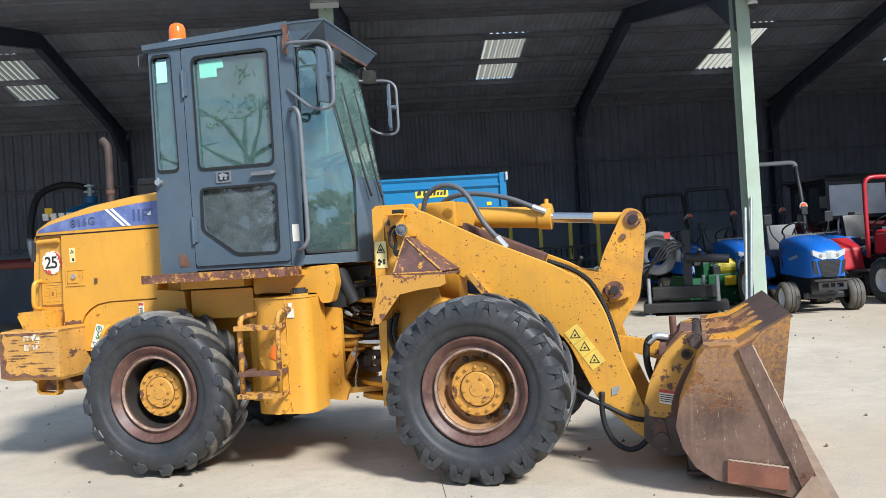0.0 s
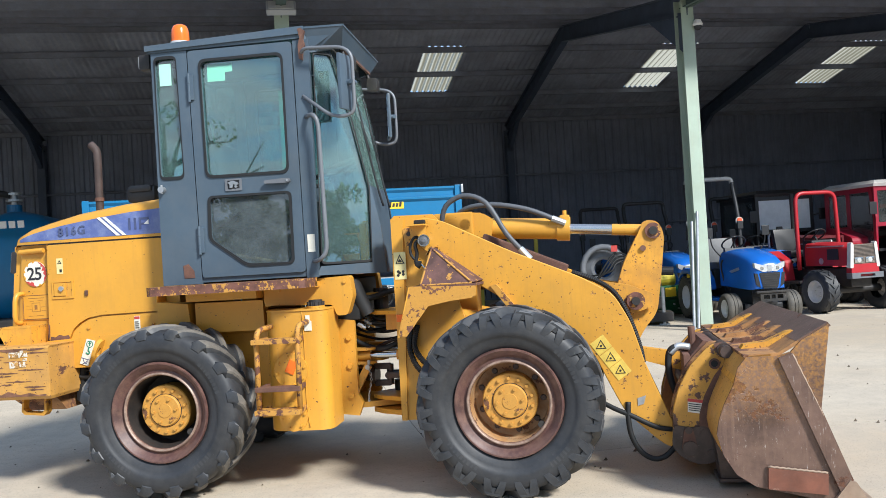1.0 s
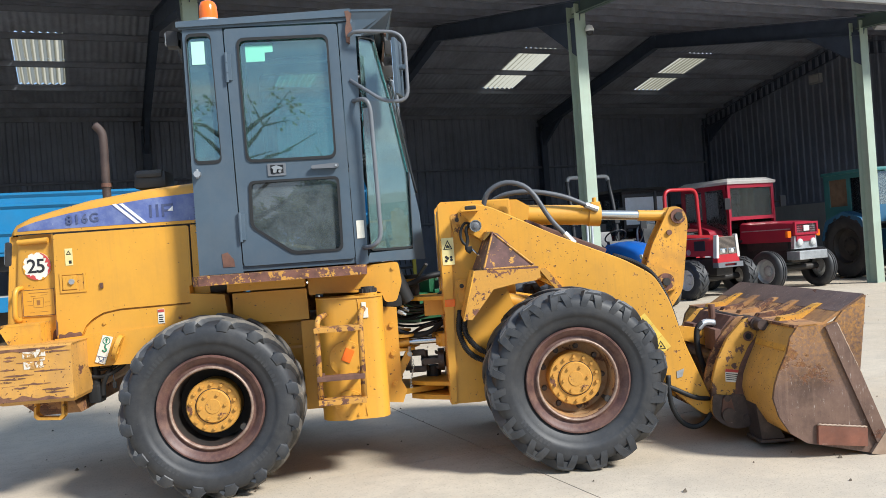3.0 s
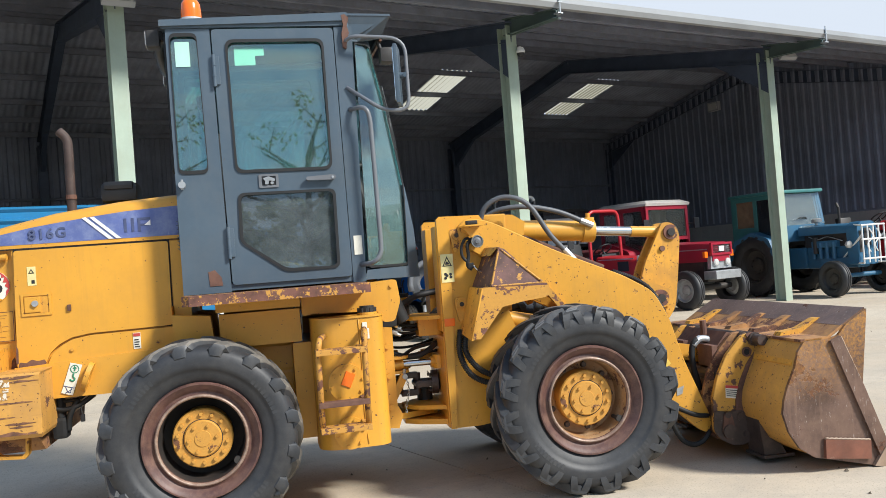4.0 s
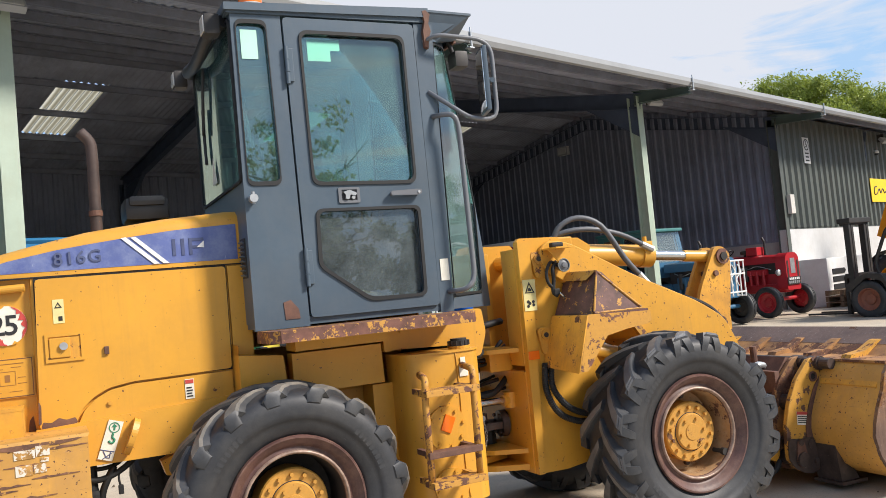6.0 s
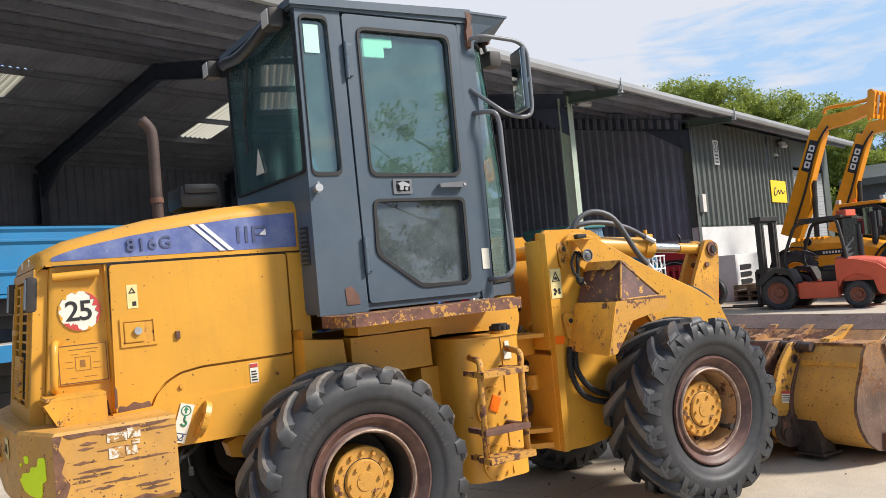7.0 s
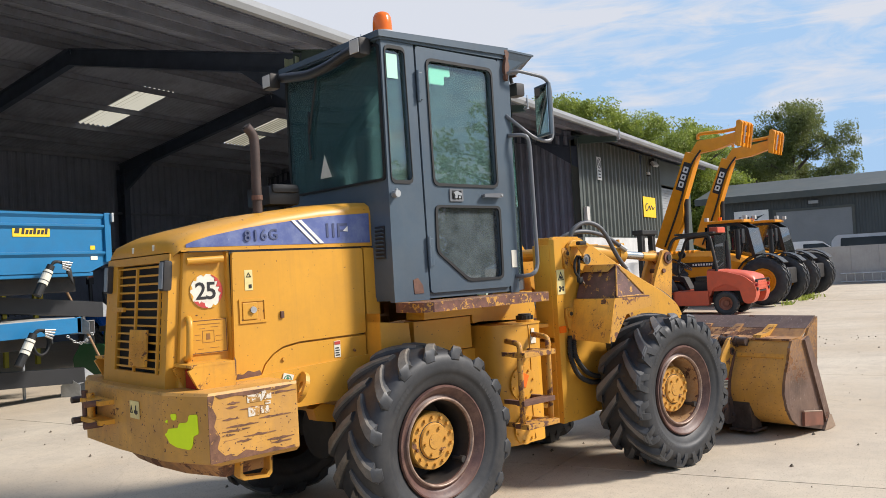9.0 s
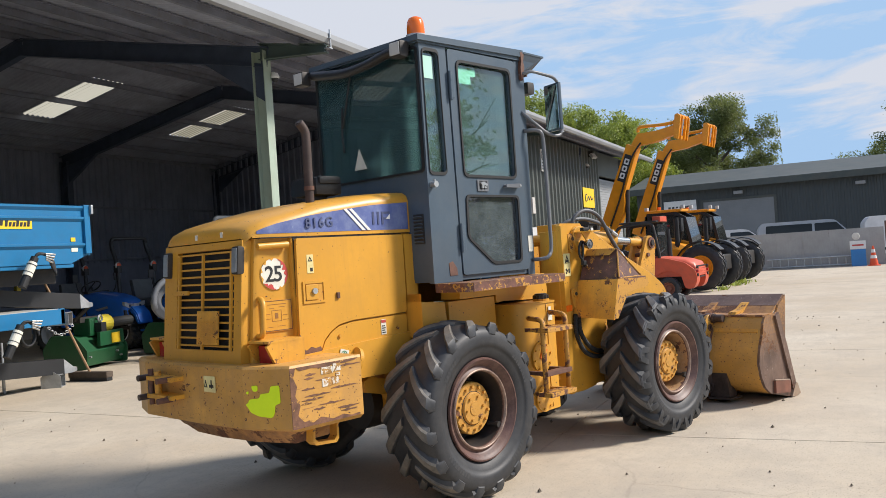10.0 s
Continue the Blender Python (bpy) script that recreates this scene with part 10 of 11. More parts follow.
flail_mower(heading(3.65, 14.4, 14), "green flail mower with yellow shaft guard, beside the trailer")
flail_mower(heading(5.75, 14.45, 10), "green flail mower with yellow shaft guard, beside a compact tractor")
im = thing("disc_mower", "grey and black mounted mower folded upright with a round guard", "mower", heading(4.85, 13.3, -20))
part("frame", box(B(), (-0.45, -0.15, 0.25), (0.55, 0.15, 0.45), 0.02), M["dark"], im)
bm = tube(B(), [(-0.35 + 0.34 * math.cos(a), -0.05, 0.95 + 0.36 * math.sin(a)) for a in [math.pi * k / 10 - 0.3 for k in range(13)]], 0.05, 8, 1)
part("round_guard", bm, M["greytube"], im)
part("guard_plate", lathe(B(), [(-0.03, 0.15), (-0.05, 0.2), (-0.03, 0.3), (0.0, 0.32), (0.03, 0.3), (0.05, 0.2), (0.03, 0.15)], "y", 28, (-0.35, 0.1, 0.95)), M["greytube"], im)
part("upright", box(B(), (0.05, -0.08, 0.4), (0.18, 0.08, 1.35), 0.015), M["black"], im)
part("link_arm", rod(B(), (0.1, -0.1, 0.9), (0.75, -0.15, 0.85), 0.07), M["black"], im)
part("cutter_bar", box(B(), (-0.6, -0.3, 0.05), (0.7, 0.25, 0.2), 0.02), M["dark"], im)
for x, y in ((0.55, -0.25), (0.35, 0.2), (-0.5, -0.2)):
    bm = rod(B(), (x, y, 0.0), (x, y, 0.6), 0.03)
    box(bm, (x - 0.08, y - 0.08, 0.0), (x + 0.08, y + 0.08, 0.02))
    part("stand_leg", bm, M["zinc"], im)
bm = B()
for k in range(4):
    tube(bm, [(-0.55, -0.2, 0.6 + 0.08 * k), (-0.4 + 0.05 * k, -0.3, 0.9), (-0.15, -0.25, 1.2 - 0.06 * k), (0.08, -0.1, 1.1)], 0.016, 6)
part("hose", bm, M["rubber"], im)
part("flag", box(B(), (-0.22, -0.3, 1.22), (-0.12, -0.28, 1.32)), M["redink"], im)

wt = thing("livestock_trailer", "grey galvanised slatted trailer body at the back of the barn", "trailer", heading(-0.95, 16.4, 0))
bm = box(B(), (-0.7, -0.8, 0.7), (0.9, 0.9, 2.42), 0.02)
part("body", bm, M["shutter"], wt)
for k in range(6):
    part("side_slat", box(B(), (-0.72, -0.84, 1.0 + 0.24 * k), (0.92, -0.8, 1.12 + 0.24 * k), 0.006), M["zinc"], wt)
part("top_rail", box(B(), (-0.78, -0.88, 2.42), (0.98, -0.78, 2.52), 0.01), M["gutter"], wt)
part("chassis", box(B(), (-0.9, -0.6, 0.4), (1.1, 0.7, 0.7), 0.02), M["dark"], wt)
for sd in (-1, 1):
    wheel(wt, 0.1, sd * 0.85, 0.33, 0.33, 0.2, 0.18, "zinc", 0, sd)
part("green_post", box(B(), (-0.98, -0.9, 0.0), (-0.82, -0.7, 2.4), 0.01), M["implement_green"], wt)

hw = thing("chain_harrow", "dark tined harrow with yellow end posts standing in the barn", "harrow", heading(3.9, 18.3, -8))
for z in (0.55, 0.85, 1.15):
    bar = part("tine_bar", box(B(), (-0.9, -0.04, z), (0.9, 0.04, z + 0.05), 0.006), M["dark"], hw)
    for k in range(15):
        part("tine", rod(B(), (-0.84 + 0.12 * k, -0.05, z - 0.02), (-0.84 + 0.12 * k, -0.16, z - 0.2), 0.02, 0.008, 6), M["black"], bar)
for x in (-0.95, -0.3, 0.35, 0.95):
    part("end_post", box(B(), (x - 0.04, -0.03, 0.0), (x + 0.04, 0.05, 1.75), 0.008), M["cone_yellow"], hw)

for k, (x, lean) in enumerate(((5.28, 0.10), (5.38, 0.13))):
    bm = rod(B(), (x - lean, POST_Y - 0.42, ground_z(11.7)), (x + 0.1, POST_Y - 0.16, 1.72 + 0.15 * k), 0.022)
    thing("metal_pole", "long grey metal pole leaning against a barn post", "pole", group="poles by the post", bm=bm, material=M["zinc"])

# ---- lamps, signs and boxes on the barn ----
for x, y, z, rz in ((-0.5, 11.9, 4.93, 0), (12.2, 11.9, 5.0, -10), (25.6, 11.85, 4.92, -8)):
    fd = thing("floodlight", "grey floodlight under the barn eave", "floodlight", pose(x, y, z, 0, 0, rz), group="barn floodlights")
    bm = B()
    obox(bm, pose(0, -0.1, 0, -35, 0, 0), (-0.2, -0.05, -0.1), (0.2, 0.05, 0.1), 0.02)
    part("housing", bm, M["gutter"], fd)
    bm = B()
    obox(bm, pose(0, -0.1, 0, -35, 0, 0), (-0.17, -0.056, -0.08), (0.17, -0.05, 0.08))
    part("lamp_glass", bm, M["lens"], fd)
    part("bracket", box(B(), (-0.03, -0.1, -0.03), (0.03, 0.1, 0.22), 0.006), M["dark"], fd)
for x, y, z in ((5.68, 11.93, 4.70), (25.3, 11.92, 4.55)):
    c = thing("dome_camera", "small white dome camera on the barn", "camera", pose(x, y, z), group="dome cameras")
    part("housing", lathe(B(), [(0.06, 0.001), (0.06, 0.05), (0.0, 0.075), (-0.03, 0.07)], "z", 18), M["white"], c)
    part("dome", lathe(B(), [(-0.03, 0.06), (-0.07, 0.05), (-0.09, 0.025), (-0.095, 0.001)], "z", 18), M["black"], c)
    part("arm", box(B(), (-0.02, 0.0, 0.04), (0.02, 0.1, 0.08)), M["white"], c)
il = thing("wall_lamp", "grey box lamp on the barn's end wall", "lamp", pose(END_X - 0.06, 18.9, 5.55))
part("housing", box(B(), (-0.12, -0.2, -0.14), (0.02, 0.2, 0.14), 0.02), M["gutter"], il)
part("lamp_glass", box(B(), (-0.13, -0.16, -0.1), (-0.12, 0.16, 0.1), 0.004), M["lens"], il)
sg = thing("speed_sign", "white sign plate with a black speed limit figure in a ring", "sign", pose(20.0, POST_Y - 0.14, 4.36))
part("plate", box(B(), (-0.2, -0.01, -0.36), (0.2, 0.005, 0.36), 0.003), M["white"], sg)
bm = lathe(B(), [(-0.011, 0.16), (-0.016, 0.16), (-0.016, 0.13), (-0.011, 0.13)], "y", 28, (0, 0, 0.16))
part("ring", bm, M["ink"], sg)
lettering("figure", "5", 0.24, pose(0, -0.012, 0.16, 90, 0, 0), M["ink"], sg)
bm = B()
for k in range(3):
    box(bm, (-0.12 + 0.02 * (k % 2), -0.013, -0.30 + 0.1 * k), (0.12 - 0.02 * (k % 2), -0.011, -0.26 + 0.1 * k))
part("text_bars", bm, M["dark"], sg)
jb = thing("junction_box", "cream plastic box on the wall sheeting", "box", pose(18.55, POST_Y - 0.16, 2.86))
part("case", box(B(), (-0.12, -0.08, -0.25), (0.12, 0.03, 0.25), 0.015), M["ivory"], jb)
ys = thing("yellow_sign", "yellow sign with black handwriting strokes on the green wall", "sign", pose(25.3, POST_Y - 0.14, 3.33))
part("plate", box(B(), (-0.78, -0.012, -0.37), (0.78, 0.005, 0.37), 0.004), M["sign_yellow"], ys)
bm = tube(B(), [(-0.3, -0.016, 0.12), (-0.5, -0.016, 0.08), (-0.52, -0.016, -0.12), (-0.3, -0.016, -0.1), (-0.1, -0.016, 0.05), (0.02, -0.016, -0.08), (0.2, -0.016, 0.06), (0.36, -0.016, -0.07), (0.56, -0.016, 0.02)], 0.02, 6)
part("script_stroke", bm, M["ink"], ys)
cb = thing("louvred_cabinet", "white steel cabinet with dark louvres against the wall", "cabinet", pose(19.55, POST_Y - 0.52, ground_z(11.6)))
part("case", box(B(), (-1.0, -0.4, 0.0), (1.5, 0.4, 1.25), 0.02), M["white"], cb)
for k in range(3):
    bm = slab(B(), [(-0.72, 0.42 + 0.2 * k), (0.05, 0.42 + 0.2 * k), (0.14, 0.50 + 0.2 * k), (0.05, 0.56 + 0.2 * k), (-0.72, 0.56 + 0.2 * k)], -0.42, -0.395)
    part("louvre", bm, M["black"], cb)
random.seed(31)
for k, (x, n) in enumerate(((18.9, 3), (20.3, 2))):
    stack = thing("pallet", "stack of weathered wooden pallets on the yard", "pallet", heading(x, POST_Y - 1.25, 4 * k), group="wooden pallets")
    for j in range(n):
        z = j * 0.15
        for i in range(7):
            part("board", box(B(), (-0.5 + 0.155 * i, -0.4, z + 0.11), (-0.4 + 0.155 * i, 0.4, z + 0.13), 0.003), M["wood"], stack)
        for y in (-0.36, 0.0, 0.36):
            part("bearer", box(B(), (-0.5, y - 0.04, z), (0.53, y + 0.04, z + 0.11), 0.004), M["wood"], stack)


# ---- rough-terrain forklift and telehandlers ----
fl = thing("forklift", "orange red rough terrain forklift with black mast", "forklift", heading(15.62, 7.30, 84) @ Matrix.Scale(0.95, 4))
for sd in (-1, 1):
    wheel(fl, 1.75, sd * 0.62, 0.42, 0.42, 0.32, 0.24, "orange_dusty", 14, sd)
    wheel(fl, 0.0, sd * 0.58, 0.30, 0.30, 0.24, 0.16, "orange_dusty", 12, sd)
    bm = slab(B(), rounded([(-0.64, 0.28), (-0.74, 0.5), (-0.7, 0.74), (-0.45, 0.95), (0.0, 1.08), (0.45, 1.12), (0.45, 0.46), (0.40, 0.46), (0.32, 0.66), (0.0, 0.78), (-0.32, 0.66), (-0.42, 0.28)], 0.1, 5), sd * 0.3, sd * 0.6)
    part("rear_wing", bm, M["orange_red"], fl, smooth=30)
    part("wheel_arch", slab(B(), rounded([(-0.42, 0.3), (0.42, 0.3), (0.34, 0.68), (0.0, 0.8), (-0.34, 0.68)], 0.08), sd * 0.31, sd * 0.42), M["rubber"], fl)
    part("side_step", box(B(), (0.42, sd * 0.45, 0.25), (1.3, sd * 0.66, 0.62), 0.03), M["orange_red"], fl)
    bm = tube(B(), bent([(1.45, sd * 0.55, 0.6), (1.62, sd * 0.55, 1.2), (1.3, sd * 0.5, 1.98), (0.36, sd * 0.5, 2.04), (0.2, sd * 0.52, 1.1), (0.42, sd * 0.55, 0.66)], 0.15, 4), 0.04, 8, 1)
    part("cab_frame", bm, M["dark"], fl)
    bm = slab(B(), rounded([(1.25, 0.62), (1.4, 0.95), (1.75, 1.0), (2.15, 0.8), (2.2, 0.6), (2.1, 0.62), (1.75, 0.9), (1.42, 0.82), (1.32, 0.6)], 0.04), sd * 0.42, sd * 0.8)
    part("mudguard", bm, M["dark"], fl)
part("engine_cover", hood_shape(0.46, -0.72, 1.12, 0.6, 1.16, 0.2, 0.16), M["orange_red"], fl, smooth=45)
bm = B()
for k in range(5):
    box(bm, (-0.72, -0.4, 0.55 + 0.07 * k), (-0.67, 0.4, 0.58 + 0.07 * k))
part("rear_vent", bm, M["black"], fl)
part("chassis", box(B(), (-0.5, -0.35, 0.3), (2.0, 0.35, 0.6), 0.03), M["orange_red"], fl)
seat_on(fl, 0.65, 0.85)
part("seat_base", box(B(), (0.4, -0.3, 0.6), (0.9, 0.3, 0.85), 0.03), M["dark"], fl)
steering(fl, 1.2, 1.25)
part("cab_roof", box(B(), (0.25, -0.52, 2.04), (1.25, 0.52, 2.09), 0.02), M["dark"], fl)
part("rear_screen", slab(B(), [(-0.48, 1.08), (0.48, 1.08), (0.46, 2.0), (-0.46, 2.0)], 0.24, 0.25, axes="yz"), M["dark_glass"], fl)
part("warning_lamp", box(B(), (0.2, -0.3, 2.06), (0.42, 0.3, 2.2), 0.02), M["orange_red"], fl)
for sd in (-1, 1):
    for y, h in ((0.42, 2.2), (0.3, 2.26)):
        part("mast_rail", box(B(), (2.15, sd * y - 0.045, 0.15), (2.28, sd * y + 0.045, h), 0.008), M["dark"], fl)
    bm = slab(B(), [(2.36, 0.08), (2.44, 0.08), (2.44, 0.95), (2.38, 0.95)], sd * 0.3 - 0.06, sd * 0.3 + 0.06)
    box(bm, (2.4, sd * 0.3 - 0.06, 0.08), (3.4, sd * 0.3 + 0.06, 0.12), 0.005)
    part("fork", bm, M["dark"], fl)
for z in (0.3, 0.9, 2.1):
    part("mast_crossbar", box(B(), (2.15, -0.46, z), (2.36, 0.46, z + 0.1), 0.01), M["dark"], fl)
part("mast_head", box(B(), (2.1, -0.5, 2.14), (2.4, 0.5, 2.26), 0.02), M["dark"], fl)
part("sill", box(B(), (0.45, -0.6, 0.3), (1.45, 0.6, 0.6), 0.03), M["orange_red"], fl)
part("mirror", rod(B(), (1.5, -0.62, 1.55), (1.5, -0.66, 1.55), 0.1), M["black"], fl)
bm = rod(B(), (0.22, -0.42, 1.05), (0.22, -0.42, 1.86), 0.05, seg=16)
rod(bm, (0.22, -0.42, 1.10), (0.22, -0.42, 1.62), 0.075, seg=16)
part("exhaust_stack", bm, M["black"], fl, smooth=40)
for sd in (-1, 1):
    for k in range(3):
        part("rear_light", rod(B(), (-0.70, sd * 0.5, 0.62 + 0.1 * k), (-0.755, sd * 0.5, 0.62 + 0.1 * k), 0.04, seg=14), M["redlens" if k == 1 else "dark"], fl)


def telehandler(m, label):
    t = thing("telehandler", label, "telehandler", m, group="telehandlers with raised booms")
    for sd in (-1, 1):
        for x in (0.0, 2.75):
            wheel(t, x, sd * 0.86, 0.67, 0.67, 0.46, 0.34, "tele_yellow", 18, sd)
            arc = [(x + r * math.cos(a), 0.67 + r * math.sin(a)) for r, span in ((0.77, (165, 40)), (0.74, (40, 165))) for a in [radians(span[0] + (span[1] - span[0]) * k / 8) for k in range(9)]]
            bm = slab(B(), arc, sd * 0.64, sd * 1.06)
            part("mudguard", bm, M["black"], t)
    bm = box(B(), (-0.7, -0.55, 0.55), (3.2, 0.55, 1.0), 0.05)
    rod(bm, (0, -0.8, 0.6), (0, 0.8, 0.6), 0.12)
    rod(bm, (2.75, -0.8, 0.6), (2.75, 0.8, 0.6), 0.12)
    part("chassis", bm, M["dark"], t)
    # engine pod to the machine's right, cab to its left: seen from both sides
    bm = loft(B(), [[(x, -0.98, 0.85), (x, -0.3, 0.85), (x, -0.3, z), (x, -0.85, z), (x, -0.98, z - 0.15)] for x, z in ((-0.15, 1.55), (0.5, 1.62), (1.3, 1.58), (2.1, 1.38), (2.3, 1.3))])
    pod = part("engine_pod", bm, M["tele_yellow"], t, "yellow engine pod with black vents")
    for k in range(6):
        part("pod_rib", box(B(), (0.0 + 0.14 * k, -0.9, 1.54), (0.08 + 0.14 * k, -0.4, 1.64), 0.02), M["tele_yellow"], pod)
    bm = box(B(), (0.2, -0.99, 1.14), (1.5, -0.982, 1.28))
    strip = part("name_strip", bm, M["black"], pod)
    bm = B()
    for k in range(8):
        box(bm, (0.75 + 0.08 * k, -0.994, 1.18), (0.80 + 0.08 * k, -0.990, 1.24))
    part("strip_marks", bm, M["white"], strip)
    x0, x1, y0, y1 = 0.75, 2.1, 0.1, 1.0
    bm = box(B(), (x0, y0, 0.7), (x1 + 0.1, y1, 1.2), 0.04)
    part("cab_lower", bm, M["black"], t)
    side = [(x0, 1.2), (x1 + 0.15, 1.2), (x1 - 0.05, 2.2), (x1 - 0.35, 2.38), (x0 + 0.1, 2.38)]
    hole = [(x0 + 0.1, 1.28), (x1 + 0.03, 1.28), (x1 - 0.13, 2.15), (x1 - 0.4, 2.3), (x0 + 0.18, 2.3)]
    for y in (y0, y1):
        part("cab_frame", slab(B(), side, y - 0.03, y + 0.03, [hole]), M["black"], t)
        part("side_window", slab(B(), hole, y - 0.005, y + 0.005), M["dark_glass"], t)
    bm = B()
    loft(bm, [[(x1 + 0.15, y0, 1.2), (x1 + 0.15, y1, 1.2), (x1 + 0.13, y1, 1.2), (x1 + 0.13, y0, 1.2)], [(x1 - 0.05, y0, 2.2), (x1 - 0.05, y1, 2.2), (x1 - 0.07, y1, 2.2), (x1 - 0.07, y0, 2.2)]])
    part("windscreen", bm, M["dark_glass"], t)
    part("rear_window", box(B(), (x0, y0, 1.25), (x0 + 0.02, y1, 2.3)), M["dark_glass"], t)
    part("cab_roof", box(B(), (x0 + 0.05, y0 - 0.06, 2.38), (x1 - 0.2, y1 + 0.06, 2.47), 0.04), M["tele_yellow"], t)
    for x, y in ((x1 - 0.2, y0), (x1 - 0.2, y1 - 0.1), (x0, y0)):
        part("work_lamp", box(B(), (x, y, 2.47), (x + 0.1, y + 0.14, 2.58), 0.015), M["lens"], t)
    part("beacon", rod(B(), (x0 + 0.2, y1 - 0.15, 2.47), (x0 + 0.2, y1 - 0.15, 2.6), 0.06), M["amber"], t)
    bm = tube(B(), [(x1, -0.95, 1.3), (x1 + 0.2, -1.1, 1.7), (x1 + 0.2, -1.1, 2.0)], 0.02, 6)
    box(bm, (x1 + 0.17, -1.2, 1.75), (x1 + 0.22, -1.0, 2.15), 0.02)
    part("mirror", bm, M["black"], t)
    part("exhaust_pipe", rod(B(), (2.05, -0.85, 1.3), (2.05, -0.85, 2.15), 0.075), M["black"], t)
    # boom
    foot, knee = Vector((-0.55, -0.05, 1.75)), Vector((0.60, -0.05, 4.55))
    d = (knee - foot).normalized()
    ang = math.degrees(math.atan2(d.z, d.x))
    bmm = Matrix.Translation(foot) @ pose(0, 0, 0, 0, -ang, 0)
    L = (knee - foot).length
    boom = part("boom", loft(B(), [[(0, -0.15, -0.34), (0, 0.15, -0.34), (0, 0.15, 0.2), (0, -0.15, 0.2)], [(L * 0.3, -0.16, -0.40), (L * 0.3, 0.16, -0.40), (L * 0.3, 0.16, 0.2), (L * 0.3, -0.16, 0.2)], [(L * 0.42, -0.16, -0.34), (L * 0.42, 0.16, -0.34), (L * 0.42, 0.16, 0.2), (L * 0.42, -0.16, 0.2)], [(L * 0.5, -0.16, -0.24), (L * 0.5, 0.16, -0.24), (L * 0.5, 0.16, 0.2), (L * 0.5, -0.16, 0.2)], [(L, -0.15, -0.2), (L, 0.15, -0.2), (L, 0.15, 0.18), (L, -0.15, 0.18)]]), M["tele_yellow"], t, "deep yellow raised boom", bmm)
    for sd in (-1, 1):
        bm = slab(B(), rounded([(1.86, -0.13), (2.73, -0.13), (2.73, 0.12), (1.86, 0.12)], 0.03), sd * 0.152, sd * 0.165)
        plate = part("boom_badge", bm, M["ink"], boom, "black badge with white marks")
        bm = B()
        for k in range(3):
            slab(bm, rounded([(1.96 + 0.23 * k, -0.085), (2.14 + 0.23 * k, -0.085), (2.14 + 0.23 * k, 0.075), (1.96 + 0.23 * k, 0.075)], 0.03), sd * 0.166, sd * 0.17, [rounded([(2.01 + 0.23 * k, -0.04), (2.09 + 0.23 * k, -0.04), (2.09 + 0.23 * k, 0.03), (2.01 + 0.23 * k, 0.03)], 0.02)])
        part("badge_marks", bm, M["white"], plate)
    part("boom_nose", loft(B(), [[(x, -0.12, z - 0.16 * k), (x, 0.12, z - 0.16 * k), (x, 0.12, z + 0.15 * k), (x, -0.12, z + 0.15 * k)] for x, z, k in ((0.45, 4.3, 1.0), (0.78, 4.72, 1.2), (1.35, 4.75, 1.1), (2.0, 4.88, 0.9))]), M["tele_yellow"], t)
    part("nose_ram", tube(B(), [(0.78, -0.05, 4.95), (0.85, -0.05, 5.1), (1.5, -0.05, 5.08), (1.95, -0.05, 5.1)], 0.05, 8), M["tele_yellow"], t)
    head = part("fork_carriage", box(B(), (1.93, -0.14, 4.68), (2.1, 0.14, 5.16), 0.03), M["tele_yellow"], t, "deep yellow fork carriage")
    for y in (-0.42, -0.16, 0.16, 0.42):
        part("carriage_upright", slab(B(), rounded([(2.02, 4.58), (2.16, 4.52), (2.28, 5.2), (2.2, 5.3), (2.1, 5.28)], 0.03), y - 0.03, y + 0.03), M["tele_yellow"], head)
    for x, z in ((2.1, 4.62), (2.16, 4.92), (2.2, 5.22)):
        part("carriage_bar", obox(B(), pose(x, 0, z, 0, 10, 0), (-0.03, -0.47, -0.055), (0.03, 0.47, 0.055), 0.012), M["tele_yellow"], head)
    for y in (-0.3, 0.3):
        part("carriage_hook", slab(B(), [(2.2, 4.66), (2.24, 4.62), (2.33, 5.1), (2.29, 5.13)], y - 0.02, y + 0.02), M["steel"], head)
    part("carriage_hose", tube(B(), [(1.95, 0.2, 4.8), (2.1, 0.28, 4.75), (2.2, 0.2, 4.95), (2.12, 0.05, 5.05)], 0.02, 6), M["rubber"], head)
    part("lift_ram", rod(B(), (0.2, -0.05, 1.3), (0.3, -0.05, 3.2), 0.07), M["dark"], t)
    part("hose_run", tube(B(), [(-0.4, -0.23, 1.8), (0.1, -0.24, 2.9), (0.55, -0.24, 4.1), (0.9, -0.2, 4.6)], 0.03, 6), M["rubber"], t)
    return t


telehandler(heading(19.18, 9.38, -99) @ Matrix.Scale(0.945, 4), "deep yellow telehandler with raised boom and black cab")
telehandler(heading(22.76, 9.12, -99) @ Matrix.Scale(0.966, 4), "second deep yellow telehandler with raised boom, parked behind the first")

# ---- beyond the yard: unit building, wall, vans ----
ub = thing("unit_building", "long charcoal industrial unit with low roof and roller shutter", "building", pose(46, 0, 0))
bm = ribbed(B(), (0, -34), (0, 14.5), 0.1, 4.45, 0.3, 0.03, (-1, 0))
box(bm, (0.01, -34, 0.0), (0.3, 14.5, 4.5))
box(bm, (0.01, -34, 0.0), (12, -33.7, 4.5))
box(bm, (0.01, 14.2, 0.0), (12, 14.5, 4.5))
part("wall", bm, M["charcoal"], ub)
bm = slab(B(), [(-0.6, 4.35), (-0.6, 4.72), (0.2, 4.85), (6.0, 5.9), (12.0, 4.85), (12.0, 4.6), (6.0, 5.6)], -34.5, 15)
part("roof", bm, M["charcoal_roof"], ub)
